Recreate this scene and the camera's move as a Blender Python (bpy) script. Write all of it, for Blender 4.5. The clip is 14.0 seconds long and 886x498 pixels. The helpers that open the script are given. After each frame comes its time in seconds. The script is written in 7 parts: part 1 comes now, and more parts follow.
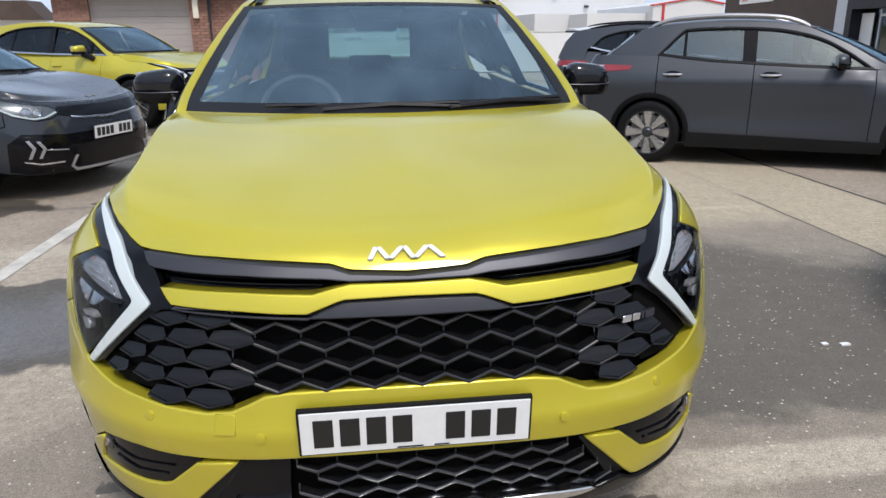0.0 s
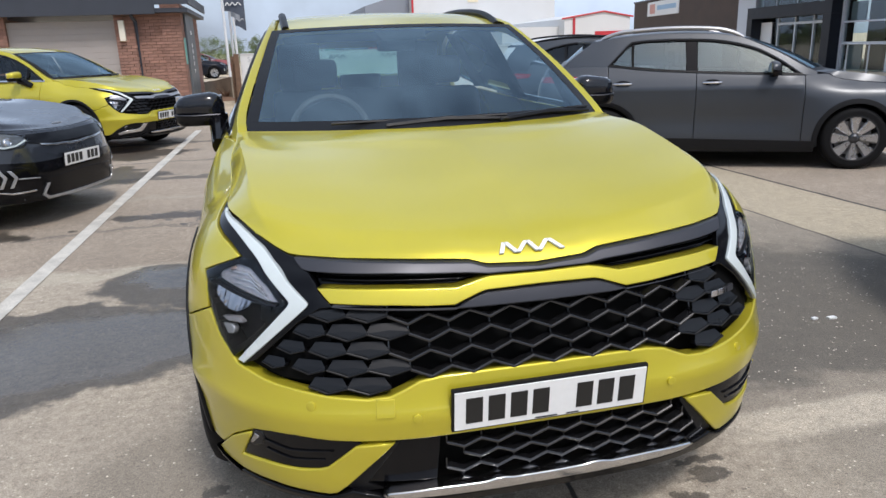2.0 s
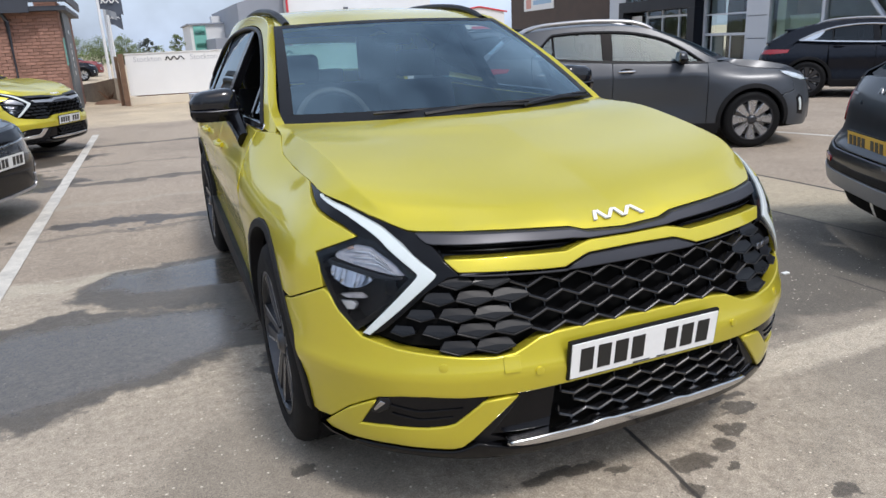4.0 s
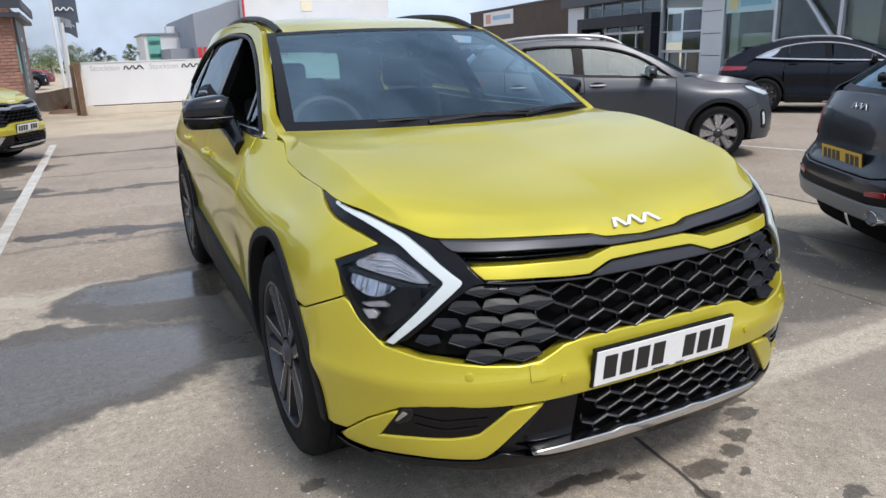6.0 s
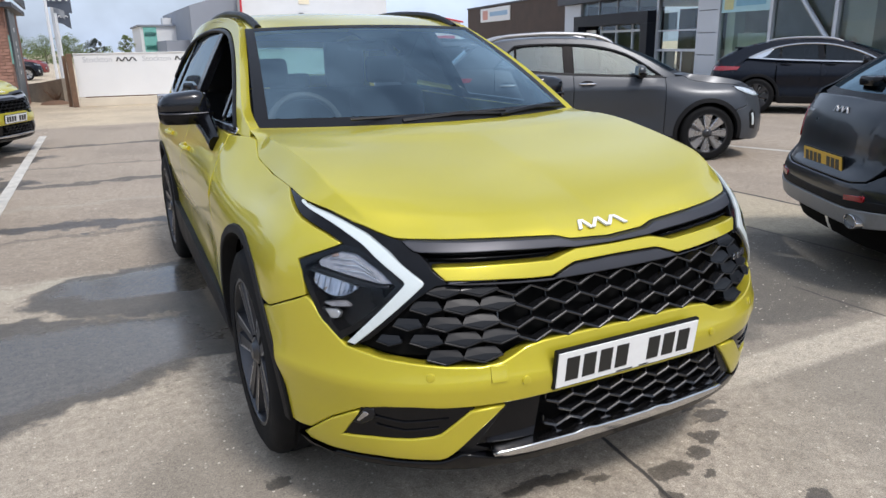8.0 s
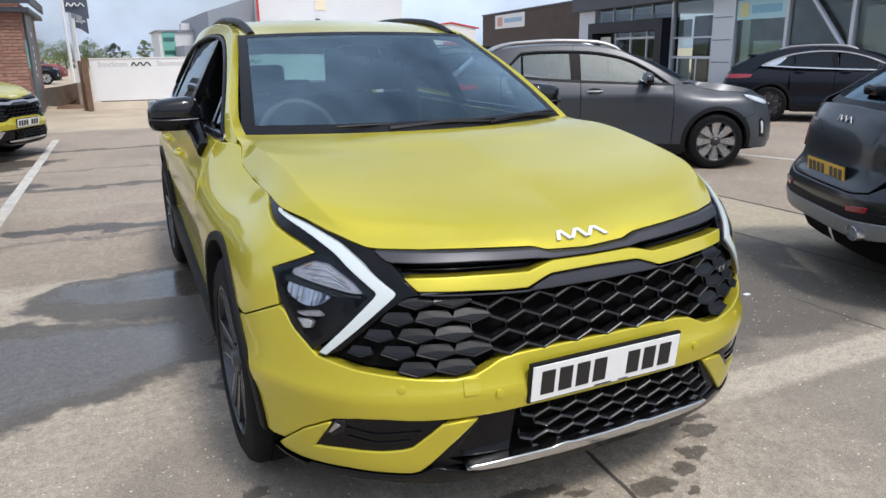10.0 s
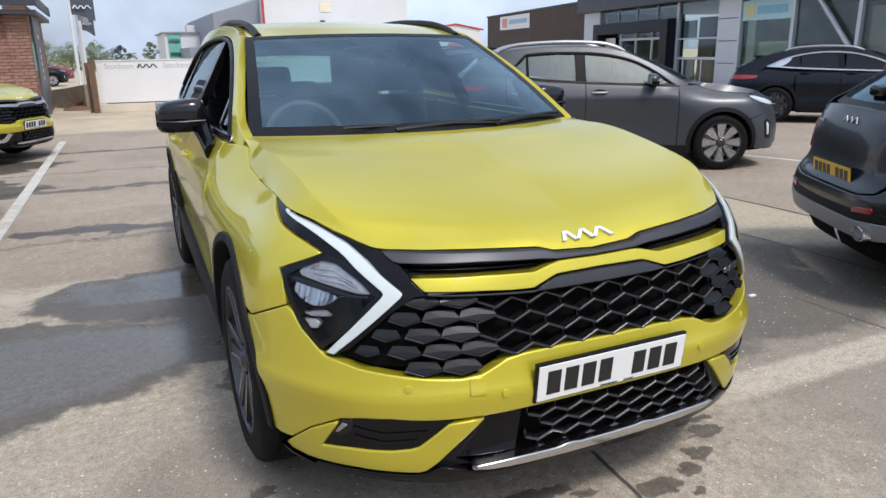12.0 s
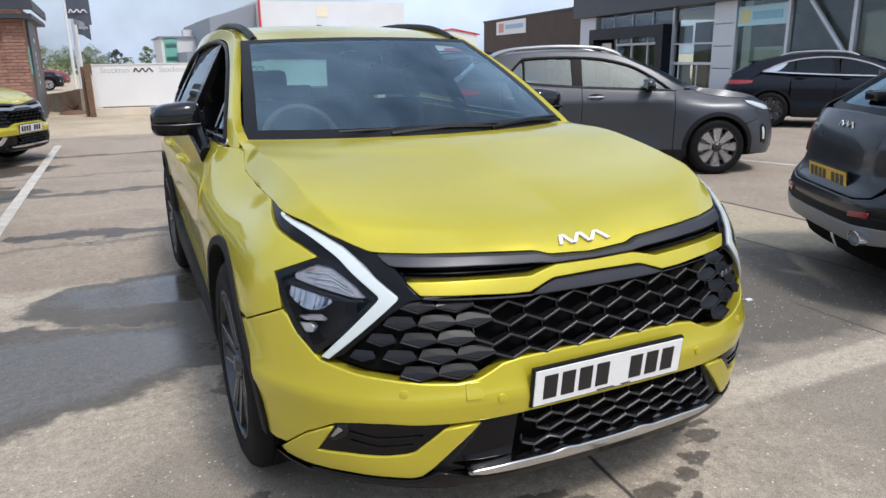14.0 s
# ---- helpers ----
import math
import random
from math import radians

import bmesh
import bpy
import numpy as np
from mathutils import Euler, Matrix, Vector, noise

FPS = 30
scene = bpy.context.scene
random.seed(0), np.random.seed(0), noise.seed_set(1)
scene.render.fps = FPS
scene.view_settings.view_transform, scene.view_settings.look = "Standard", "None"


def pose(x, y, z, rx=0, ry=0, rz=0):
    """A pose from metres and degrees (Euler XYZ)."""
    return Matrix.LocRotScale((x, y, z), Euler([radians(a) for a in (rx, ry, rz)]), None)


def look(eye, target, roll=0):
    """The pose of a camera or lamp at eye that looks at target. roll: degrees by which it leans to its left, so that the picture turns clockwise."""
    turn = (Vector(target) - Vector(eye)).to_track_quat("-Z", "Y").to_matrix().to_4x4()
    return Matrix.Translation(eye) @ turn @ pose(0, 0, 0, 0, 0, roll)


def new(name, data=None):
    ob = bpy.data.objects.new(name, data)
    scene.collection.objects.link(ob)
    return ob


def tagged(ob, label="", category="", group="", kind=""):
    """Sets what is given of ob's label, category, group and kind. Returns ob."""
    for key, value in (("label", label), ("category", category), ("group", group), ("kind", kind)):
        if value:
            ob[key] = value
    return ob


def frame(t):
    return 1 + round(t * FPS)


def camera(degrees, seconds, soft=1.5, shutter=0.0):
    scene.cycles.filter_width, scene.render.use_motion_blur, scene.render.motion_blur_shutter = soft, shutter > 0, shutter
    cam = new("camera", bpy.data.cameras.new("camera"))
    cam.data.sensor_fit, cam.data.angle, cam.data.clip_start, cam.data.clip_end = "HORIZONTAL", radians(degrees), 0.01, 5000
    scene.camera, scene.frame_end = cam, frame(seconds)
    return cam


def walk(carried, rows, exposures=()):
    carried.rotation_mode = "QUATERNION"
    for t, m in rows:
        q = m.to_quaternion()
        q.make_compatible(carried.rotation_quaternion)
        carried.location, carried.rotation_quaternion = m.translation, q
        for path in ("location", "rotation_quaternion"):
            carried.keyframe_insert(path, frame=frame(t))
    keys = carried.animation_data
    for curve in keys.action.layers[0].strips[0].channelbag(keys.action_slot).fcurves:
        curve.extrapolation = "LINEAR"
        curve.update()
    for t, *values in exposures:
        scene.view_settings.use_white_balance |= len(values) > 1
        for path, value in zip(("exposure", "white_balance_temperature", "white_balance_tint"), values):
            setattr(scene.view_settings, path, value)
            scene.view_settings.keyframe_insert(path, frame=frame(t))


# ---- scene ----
cam = camera(64.3, 14.0)
PATH = [
    (0, (-0.1, -1.413, 1.37), (0.122, 0.486, 0.78), -0.6),
    (0.5, (-0.177, -1.479, 1.366), (0.036, 0.424, 0.79), -0.8),
    (1, (-0.298, -1.549, 1.377), (-0.028, 0.349, 0.809), -1.3),
    (1.5, (-0.425, -1.574, 1.391), (-0.076, 0.314, 0.829), -2.0),
    (2, (-0.628, -1.539, 1.394), (-0.196, 0.334, 0.84), -1.9),
    (2.5, (-0.811, -1.53, 1.409), (-0.295, 0.323, 0.861), -2.2),
    (3, (-0.947, -1.543, 1.401), (-0.357, 0.288, 0.855), -1.9),
    (3.5, (-1.122, -1.544, 1.404), (-0.452, 0.25, 0.829), -2.4),
    (6, (-1.42, -1.441, 1.389), (-0.575, 0.288, 0.844), -1.9),
    (6.5, (-1.417, -1.449, 1.392), (-0.573, 0.281, 0.848), -1.5),
    (7, (-1.413, -1.464, 1.4), (-0.535, 0.243, 0.84), -1.1),
    (9.5, (-1.221, -1.489, 1.396), (-0.41, 0.256, 0.851), -1.2),
    (10, (-1.225, -1.499, 1.402), (-0.404, 0.243, 0.861), -0.9),
    (10.5, (-1.226, -1.498, 1.395), (-0.418, 0.249, 0.852), -0.8),
    (11, (-1.221, -1.494, 1.395), (-0.417, 0.256, 0.857), -0.9),
    (11.5, (-1.229, -1.5, 1.398), (-0.417, 0.248, 0.862), -0.9),
    (12, (-1.234, -1.507, 1.403), (-0.425, 0.241, 0.866), -1.0),
    (12.5, (-1.237, -1.518, 1.402), (-0.431, 0.234, 0.87), -1.0),
    (13, (-1.239, -1.509, 1.403), (-0.423, 0.238, 0.875), -0.9),
    (13.5, (-1.234, -1.508, 1.401), (-0.416, 0.239, 0.873), -0.9),
    (14, (-1.229, -1.499, 1.398), (-0.409, 0.248, 0.873), -0.9),
]
walk(cam, [(t, look(eye, target, roll)) for t, eye, target, roll in PATH], ((0.0, -0.09, 6400, 12), (2.5, -0.07, 6400, 12), (3.5, -0.03, 6400, 12), (6.0, 0.0, 6400, 12), (14.0, 0.0, 6400, 12)))

from mathutils.geometry import delaunay_2d_cdt

# world and sun
world = bpy.data.worlds.new("world")
scene.world = world
world.use_nodes = True
wn = world.node_tree.nodes
sky = wn.new("ShaderNodeTexSky")
sky.sky_type, sky.sun_disc = "NISHITA", False
SUN_EL, SUN_AZ = 58.0, 166.0  # azimuth clockwise from +y
sky.sun_elevation, sky.sun_rotation = radians(SUN_EL), radians(SUN_AZ)
sky.air_density, sky.dust_density, sky.ozone_density = 1.0, 4.0, 1.0
haze = wn.new("ShaderNodeMix")
haze.data_type = "RGBA"
haze.inputs["Factor"].default_value = 0.55
haze.inputs["B"].default_value = (9.4, 11.2, 14.0, 1)
world.node_tree.links.new(sky.outputs[0], haze.inputs["A"])
# thin broken haze
wtc, wnz, wmr = wn.new("ShaderNodeTexCoord"), wn.new("ShaderNodeTexNoise"), wn.new("ShaderNodeMapRange")
wnz.inputs["Scale"].default_value, wnz.inputs["Detail"].default_value = 3.2, 6
world.node_tree.links.new(wtc.outputs["Generated"], wnz.inputs["Vector"])
world.node_tree.links.new(wnz.outputs["Fac"], wmr.inputs["Value"])
for k_, v_ in (("From Min", 0.35), ("From Max", 0.68), ("To Min", 0.20), ("To Max", 0.82)):
    wmr.inputs[k_].default_value = v_
world.node_tree.links.new(wmr.outputs[0], haze.inputs["Factor"])
bgn = wn["Background"]
world.node_tree.links.new(haze.outputs["Result"], bgn.inputs["Color"])
bgn.inputs["Strength"].default_value = 0.109
sun = new("sun", bpy.data.lights.new("sun", "SUN"))
sun.data.energy, sun.data.angle, sun.data.color = 2.38, radians(11), (1.0, 0.98, 0.95)
sdir = Vector((math.sin(radians(SUN_AZ)) * math.cos(radians(SUN_EL)), math.cos(radians(SUN_AZ)) * math.cos(radians(SUN_EL)), math.sin(radians(SUN_EL))))
sun.matrix_world = look(sdir * 60, (0, 0, 0))

# ---- materials ----


def mat(name, col, rough=0.5, metal=0.0, vary=0.12, scale=6.0, bump=0.0, bscale=60.0, coat=0.0, rvary=0.1, spec=0.5):
    m = bpy.data.materials.new(name)
    m.use_nodes = True
    nt = m.node_tree
    nd, ln = nt.nodes, nt.links
    b = nd["Principled BSDF"]
    tc = nd.new("ShaderNodeTexCoord")
    n1 = nd.new("ShaderNodeTexNoise")
    n1.inputs["Scale"].default_value, n1.inputs["Detail"].default_value = scale, 6
    ln.new(tc.outputs["Object"], n1.inputs["Vector"])
    n2 = nd.new("ShaderNodeTexNoise")
    n2.inputs["Scale"].default_value, n2.inputs["Detail"].default_value = bscale, 4
    ln.new(tc.outputs["Object"], n2.inputs["Vector"])
    add = nd.new("ShaderNodeMath")
    add.operation = "ADD"
    ln.new(n1.outputs["Fac"], add.inputs[0])
    ln.new(n2.outputs["Fac"], add.inputs[1])
    mr = nd.new("ShaderNodeMapRange")
    mr.inputs["From Min"].default_value, mr.inputs["From Max"].default_value = 0.6, 1.4
    mr.inputs["To Min"].default_value, mr.inputs["To Max"].default_value = 1 - vary, 1 + vary
    ln.new(add.outputs[0], mr.inputs["Value"])
    mul = nd.new("ShaderNodeVectorMath")
    mul.operation = "SCALE"
    mul.inputs[0].default_value = col[:3]
    ln.new(mr.outputs[0], mul.inputs["Scale"])
    ln.new(mul.outputs[0], b.inputs["Base Color"])
    rr = nd.new("ShaderNodeMapRange")
    rr.inputs["From Min"].default_value, rr.inputs["From Max"].default_value = 0.3, 0.7
    rr.inputs["To Min"].default_value, rr.inputs["To Max"].default_value = max(0.02, rough * (1 - rvary)), min(1, rough * (1 + rvary))
    ln.new(n1.outputs["Fac"], rr.inputs["Value"])
    ln.new(rr.outputs[0], b.inputs["Roughness"])
    b.inputs["Metallic"].default_value = metal
    b.inputs["Specular IOR Level"].default_value = spec
    if coat:
        b.inputs["Coat Weight"].default_value, b.inputs["Coat Roughness"].default_value = coat, 0.04
    if bump:
        bp = nd.new("ShaderNodeBump")
        bp.inputs["Strength"].default_value, bp.inputs["Distance"].default_value = 1.0, bump
        ln.new(n2.outputs["Fac"], bp.inputs["Height"])
        ln.new(bp.outputs[0], b.inputs["Normal"])
    return m


def glass_mat(name, tint, ior=1.5, rough=0.0, sheen=(0.82, 0.92, 1.0)):
    m = bpy.data.materials.new(name)
    m.use_nodes = True
    nd, ln = m.node_tree.nodes, m.node_tree.links
    nd.remove(nd["Principled BSDF"])
    tr, gl, fr, mx = nd.new("ShaderNodeBsdfTransparent"), nd.new("ShaderNodeBsdfGlossy"), nd.new("ShaderNodeFresnel"), nd.new("ShaderNodeMixShader")
    tr.inputs[0].default_value = (*tint, 1)
    gl.inputs["Color"].default_value = (*sheen, 1)
    gl.inputs["Roughness"].default_value, fr.inputs["IOR"].default_value = rough, ior
    ln.new(fr.outputs[0], mx.inputs[0])
    ln.new(tr.outputs[0], mx.inputs[1])
    ln.new(gl.outputs[0], mx.inputs[2])
    ln.new(mx.outputs[0], nd["Material Output"].inputs["Surface"])
    return m


LIME = mat("lime_yellow_paint", (0.57, 0.487, 0.036), 0.40, 0.42, 0.04, 3, 0, 900, coat=0.9, spec=0.35)
LIME.node_tree.nodes["Principled BSDF"].inputs["Coat Roughness"].default_value = 0.07
LIME.node_tree.nodes["Principled BSDF"].inputs["Specular Tint"].default_value = (0.96, 0.92, 0.60, 1)
GLOSS = mat("gloss_black", (0.004, 0.004, 0.005), 0.12, 0, 0.2, 4, 0, 300, coat=0.0, spec=0.24)
SATIN = mat("satin_black_plastic", (0.008, 0.008, 0.009), 0.42, 0, 0.2, 8, 0.0003, 900, spec=0.2)
CLAD = mat("grained_black_cladding", (0.010, 0.010, 0.011), 0.6, 0, 0.25, 5, 0.0004, 700, spec=0.2)
CELL = mat("dark_grey_grille_plate", (0.0065, 0.007, 0.008), 0.30, 0, 0.25, 9, 0, 300, spec=0.32)
LAMP_BAND = mat("smoked_lamp_plastic", (0.42, 0.41, 0.43), 0.25, 0.3, 0.25, 20, 0, 80)
LAMP_BRIGHT = mat("bright_lamp_reflector", (0.62, 0.63, 0.65), 0.22, 0.6, 0.15, 14, 0, 60)
MESH = mat("gloss_black_grille", (0.009, 0.009, 0.010), 0.24, 0, 0.2, 6, 0, 300, spec=0.75)
# black plastic, and sheets whose black stands for shade in gaps and openings
VOID = mat("dark_recess_plastic_and_shade", (0.003, 0.003, 0.003), 0.8, spec=0.1)
GUNMETAL = mat("dark_metallic_trim", (0.065, 0.065, 0.072), 0.44, 0.7, 0.08, 5, 0, 400)
CHROME = mat("satin_chrome", (0.62, 0.62, 0.63), 0.16, 1.0, 0.05, 10)
SILVER = mat("silver_plastic", (0.42, 0.42, 0.43), 0.35, 0.7, 0.08)
DULL_SILVER = mat("dull_silver_plastic", (0.27, 0.275, 0.285), 0.45, 0.5, 0.1)
ALLOY_DARK = mat("dark_alloy", (0.06, 0.062, 0.068), 0.35, 0.7, 0.15, 12, coat=0.3)
ALLOY = mat("machined_alloy", (0.55, 0.55, 0.56), 0.28, 0.9, 0.1, 12)
RUBBER = mat("tyre_rubber", (0.0055, 0.0055, 0.006), 0.75, 0, 0.25, 9, 0.0005, 300, spec=0.2)
WHITE = mat("white_light_guide", (0.60, 0.65, 0.64), 0.25, 0, 0.03, coat=0.3)
PLATE_W = mat("white_number_plate", (0.80, 0.80, 0.78), 0.35, 0, 0.04, 20)
PLATE_Y = mat("yellow_number_plate", (0.72, 0.42, 0.02), 0.35, 0, 0.05, 20)
INK = mat("black_ink", (0.012, 0.012, 0.012), 0.4)
WHITE_INK = mat("white_emblem", (0.82, 0.82, 0.80), 0.3)
LENS = glass_mat("clear_lamp_lens", (0.90, 0.92, 0.94), 1.28)
GLASS = glass_mat("windscreen_glass", (0.46, 0.60, 0.63), 2.4, 0.0, (0.64, 0.84, 0.95))
REAR_GLASS = glass_mat("green_tinted_rear_glass", (0.42, 0.62, 0.57), 1.5)
CLEAR = glass_mat("clear_side_glass", (0.80, 0.92, 0.95), 2.5, 0.0, (0.80, 0.95, 0.98))
SPOKE = mat("dark_painted_spoke", (0.050, 0.050, 0.055), 0.38, 0.6, 0.12, 12)
SIDE_GLASS = glass_mat("side_glass", (0.45, 0.52, 0.52), 1.5)
PRIVACY = glass_mat("privacy_glass", (0.08, 0.09, 0.1), 1.5)
CABIN = mat("dark_cabin_trim", (0.022, 0.023, 0.026), 0.7, 0, 0.2, 6, 0.0006, 500, spec=0.2)
SEAT = mat("dark_seat_cloth", (0.035, 0.036, 0.04), 0.85, 0, 0.25, 9, 0.001, 400)
RED_LENS = mat("red_lamp_lens", (0.26, 0.008, 0.012), 0.12, 0, 0.1, coat=0.8)
ORANGE = mat("amber_reflector", (0.34, 0.24, 0.20), 0.2)
REFLECTOR = mat("lamp_reflector", (0.5, 0.5, 0.52), 0.18, 1.0, 0.1, 30)
LAMP_DARK = mat("lamp_housing", (0.010, 0.010, 0.012), 0.3, 0.0, spec=0.3)
GREY_PAINT = mat("graphite_metallic_paint", (0.044, 0.050, 0.060), 0.38, 0.2, 0.05, 3, 0, 900, coat=0.0, spec=0.45)
GREY_PAINT.node_tree.nodes["Principled BSDF"].inputs["Coat Weight"].default_value = 0.28
GREY_PAINT.node_tree.nodes["Principled BSDF"].inputs["Coat Roughness"].default_value = 0.24
BLUE_GREY = mat("blue_black_metallic_paint", (0.022, 0.026, 0.034), 0.28, 0.1, 0.05, 3, 0, 900, coat=0.8, spec=0.3)
DARK_GREY_PAINT = mat("dark_graphite_metallic_paint", (0.013, 0.016, 0.021), 0.30, 0.1, 0.05, 3, 0, 900, coat=0.5, spec=0.3)
MIRROR_BLACK = mat("polished_black_paint", (0.006, 0.007, 0.010), 0.16, 0, 0.1, 4, 0, 300, coat=0.3, spec=0.4)
WHEEL_GREY = mat("soft_grey_leather", (0.10, 0.10, 0.105), 0.45, 0, 0.1, 9)
BLACK_PAINT = mat("navy_black_metallic_paint", (0.005, 0.007, 0.013), 0.26, 0.0, 0.05, 3, 0, 900, coat=0.0, spec=0.3)
RED_PAINT = mat("dull_red_car_paint", (0.20, 0.03, 0.03), 0.35, 0, 0.05, 3, coat=0.6)
WHITE_PAINT = mat("white_car_paint", (0.75, 0.76, 0.77), 0.3, 0, 0.03, 3, coat=1.0)

# ---- mesh helpers ----


def link_mesh(name, verts, faces, material, parent=None, smooth=True, normals=None):
    me = bpy.data.meshes.new(name)
    me.from_pydata([tuple(v) for v in verts], [], faces)
    me.materials.append(material)
    if smooth:
        me.polygons.foreach_set("use_smooth", [True] * len(me.polygons))
    me.update()
    if normals is not None:
        me.normals_split_custom_set_from_vertices([tuple(n) for n in normals])
    ob = new(name, me)
    if parent:
        ob.parent = parent
    return ob


def part(name, bm, material, parent, label="", smooth=False, angle=35):
    me = bpy.data.meshes.new(name)
    bmesh.ops.recalc_face_normals(bm, faces=bm.faces)
    for f in bm.faces:
        f.smooth = smooth
    if smooth:
        for e in bm.edges:
            if len(e.link_faces) == 2 and e.calc_face_angle(0) > radians(angle):
                e.smooth = False
    bm.to_mesh(me)
    bm.free()
    me.materials.append(material)
    ob = new(name, me)
    ob.parent = parent
    if label:
        ob["label"] = label
    return ob


def thing(name, m, label, category, group="", kind=""):
    ob = new(name)
    ob.matrix_world = m
    ob.empty_display_size = 0.1
    return tagged(ob, label, category, group, kind)


def box_bm(x0, x1, y0, y1, z0, z1, bevel=0.0, seg=2):
    bm = bmesh.new()
    bmesh.ops.create_cube(bm, size=1)
    for v in bm.verts:
        v.co = Vector((x0 if v.co.x < 0 else x1, y0 if v.co.y < 0 else y1, z0 if v.co.z < 0 else z1))
    if bevel:
        bmesh.ops.bevel(bm, geom=list(bm.edges), offset=bevel, segments=seg, affect="EDGES", profile=0.6)
    return bm


def pane_bm(x0, x1, y, z0, z1):
    """One sheet of glass that faces +y."""
    bm = bmesh.new()
    bm.faces.new([bm.verts.new(c) for c in ((x1, y, z0), (x0, y, z0), (x0, y, z1), (x1, y, z1))])
    return bm


def prism(poly, y0, y1, bevel=0.0):
    """Polygon in x, z pushed along y."""
    bm = bmesh.new()
    a = [bm.verts.new((x, y0, z)) for x, z in poly]
    f = bm.faces.new(a)
    r = bmesh.ops.extrude_face_region(bm, geom=[f])
    for v in r["geom"]:
        if isinstance(v, bmesh.types.BMVert):
            v.co.y = y1
    if bevel:
        bmesh.ops.bevel(bm, geom=list(bm.edges), offset=bevel, segments=2, affect="EDGES")
    return bm


def tube(path, rad, seg=10, close=False, squash=1.0):
    """A tube of given radius (number or list) along a path of points."""
    p = [Vector(q) for q in path]
    n = len(p)
    bm = bmesh.new()
    rings = []
    for i in range(n):
        a, b = p[(i - 1) % n if close else max(i - 1, 0)], p[(i + 1) % n if close else min(i + 1, n - 1)]
        t = (b - a).normalized()
        s = t.cross(Vector((0, 0, 1)))
        s = s.normalized() if s.length > 1e-4 else Vector((1, 0, 0))
        w = s.cross(t)
        r = rad[i] if isinstance(rad, (list, tuple)) else rad
        rings.append([bm.verts.new(p[i] + s * math.cos(k * math.tau / seg) * r + w * math.sin(k * math.tau / seg) * r * squash) for k in range(seg)])
    m = n if close else n - 1
    for i in range(m):
        for k in range(seg):
            bm.faces.new((rings[i][k], rings[i][(k + 1) % seg], rings[(i + 1) % n][(k + 1) % seg], rings[(i + 1) % n][k]))
    if not close:
        bm.faces.new(rings[0][::-1])
        bm.faces.new(rings[-1])
    return bm


def lathe(prof, seg=40, axis="x"):
    """Turn a profile of (along, radius) round an axis."""
    bm = bmesh.new()
    rings = []
    for a, r in prof:
        ring = []
        for k in range(seg):
            c, s = math.cos(k * math.tau / seg) * r, math.sin(k * math.tau / seg) * r
            ring.append(bm.verts.new((a, c, s) if axis == "x" else (c, s, a)))
        rings.append(ring)
    for i in range(len(rings) - 1):
        for k in range(seg):
            bm.faces.new((rings[i][k], rings[i][(k + 1) % seg], rings[i + 1][(k + 1) % seg], rings[i + 1][k]))
    return bm


def join(a, b):
    me = bpy.data.meshes.new("tmp")
    b.to_mesh(me)
    b.free()
    a.from_mesh(me)
    bpy.data.meshes.remove(me)
    return a


def spline(pts, n=8):
    p = np.array(pts, float)
    p = np.vstack([2 * p[0] - p[1], p, 2 * p[-1] - p[-2]])
    out = []
    for i in range(1, len(p) - 2):
        a, b, c, d = p[i - 1:i + 3]
        for k in range(n):
            t = k / n
            out.append(0.5 * (2 * b + (c - a) * t + (2 * a - 5 * b + 4 * c - d) * t * t + (3 * b - a - 3 * c + d) * t ** 3))
    out.append(p[-2])
    return np.array(out)


def smooth_at(x, xs, ys):
    xs, ys = np.asarray(xs, float), np.asarray(ys, float)
    i = int(np.clip(np.searchsorted(xs, x) - 1, 0, len(xs) - 2))
    m = np.gradient(ys, xs)
    h = xs[i + 1] - xs[i]
    t = min(max((x - xs[i]) / h, 0), 1)
    return (2 * t ** 3 - 3 * t * t + 1) * ys[i] + (t ** 3 - 2 * t * t + t) * h * m[i] + (3 * t * t - 2 * t ** 3) * ys[i + 1] + (t ** 3 - t * t) * h * m[i + 1]


def ease(a, b, x):
    t = min(max((x - a) / (b - a), 0), 1)
    return t * t * (3 - 2 * t)


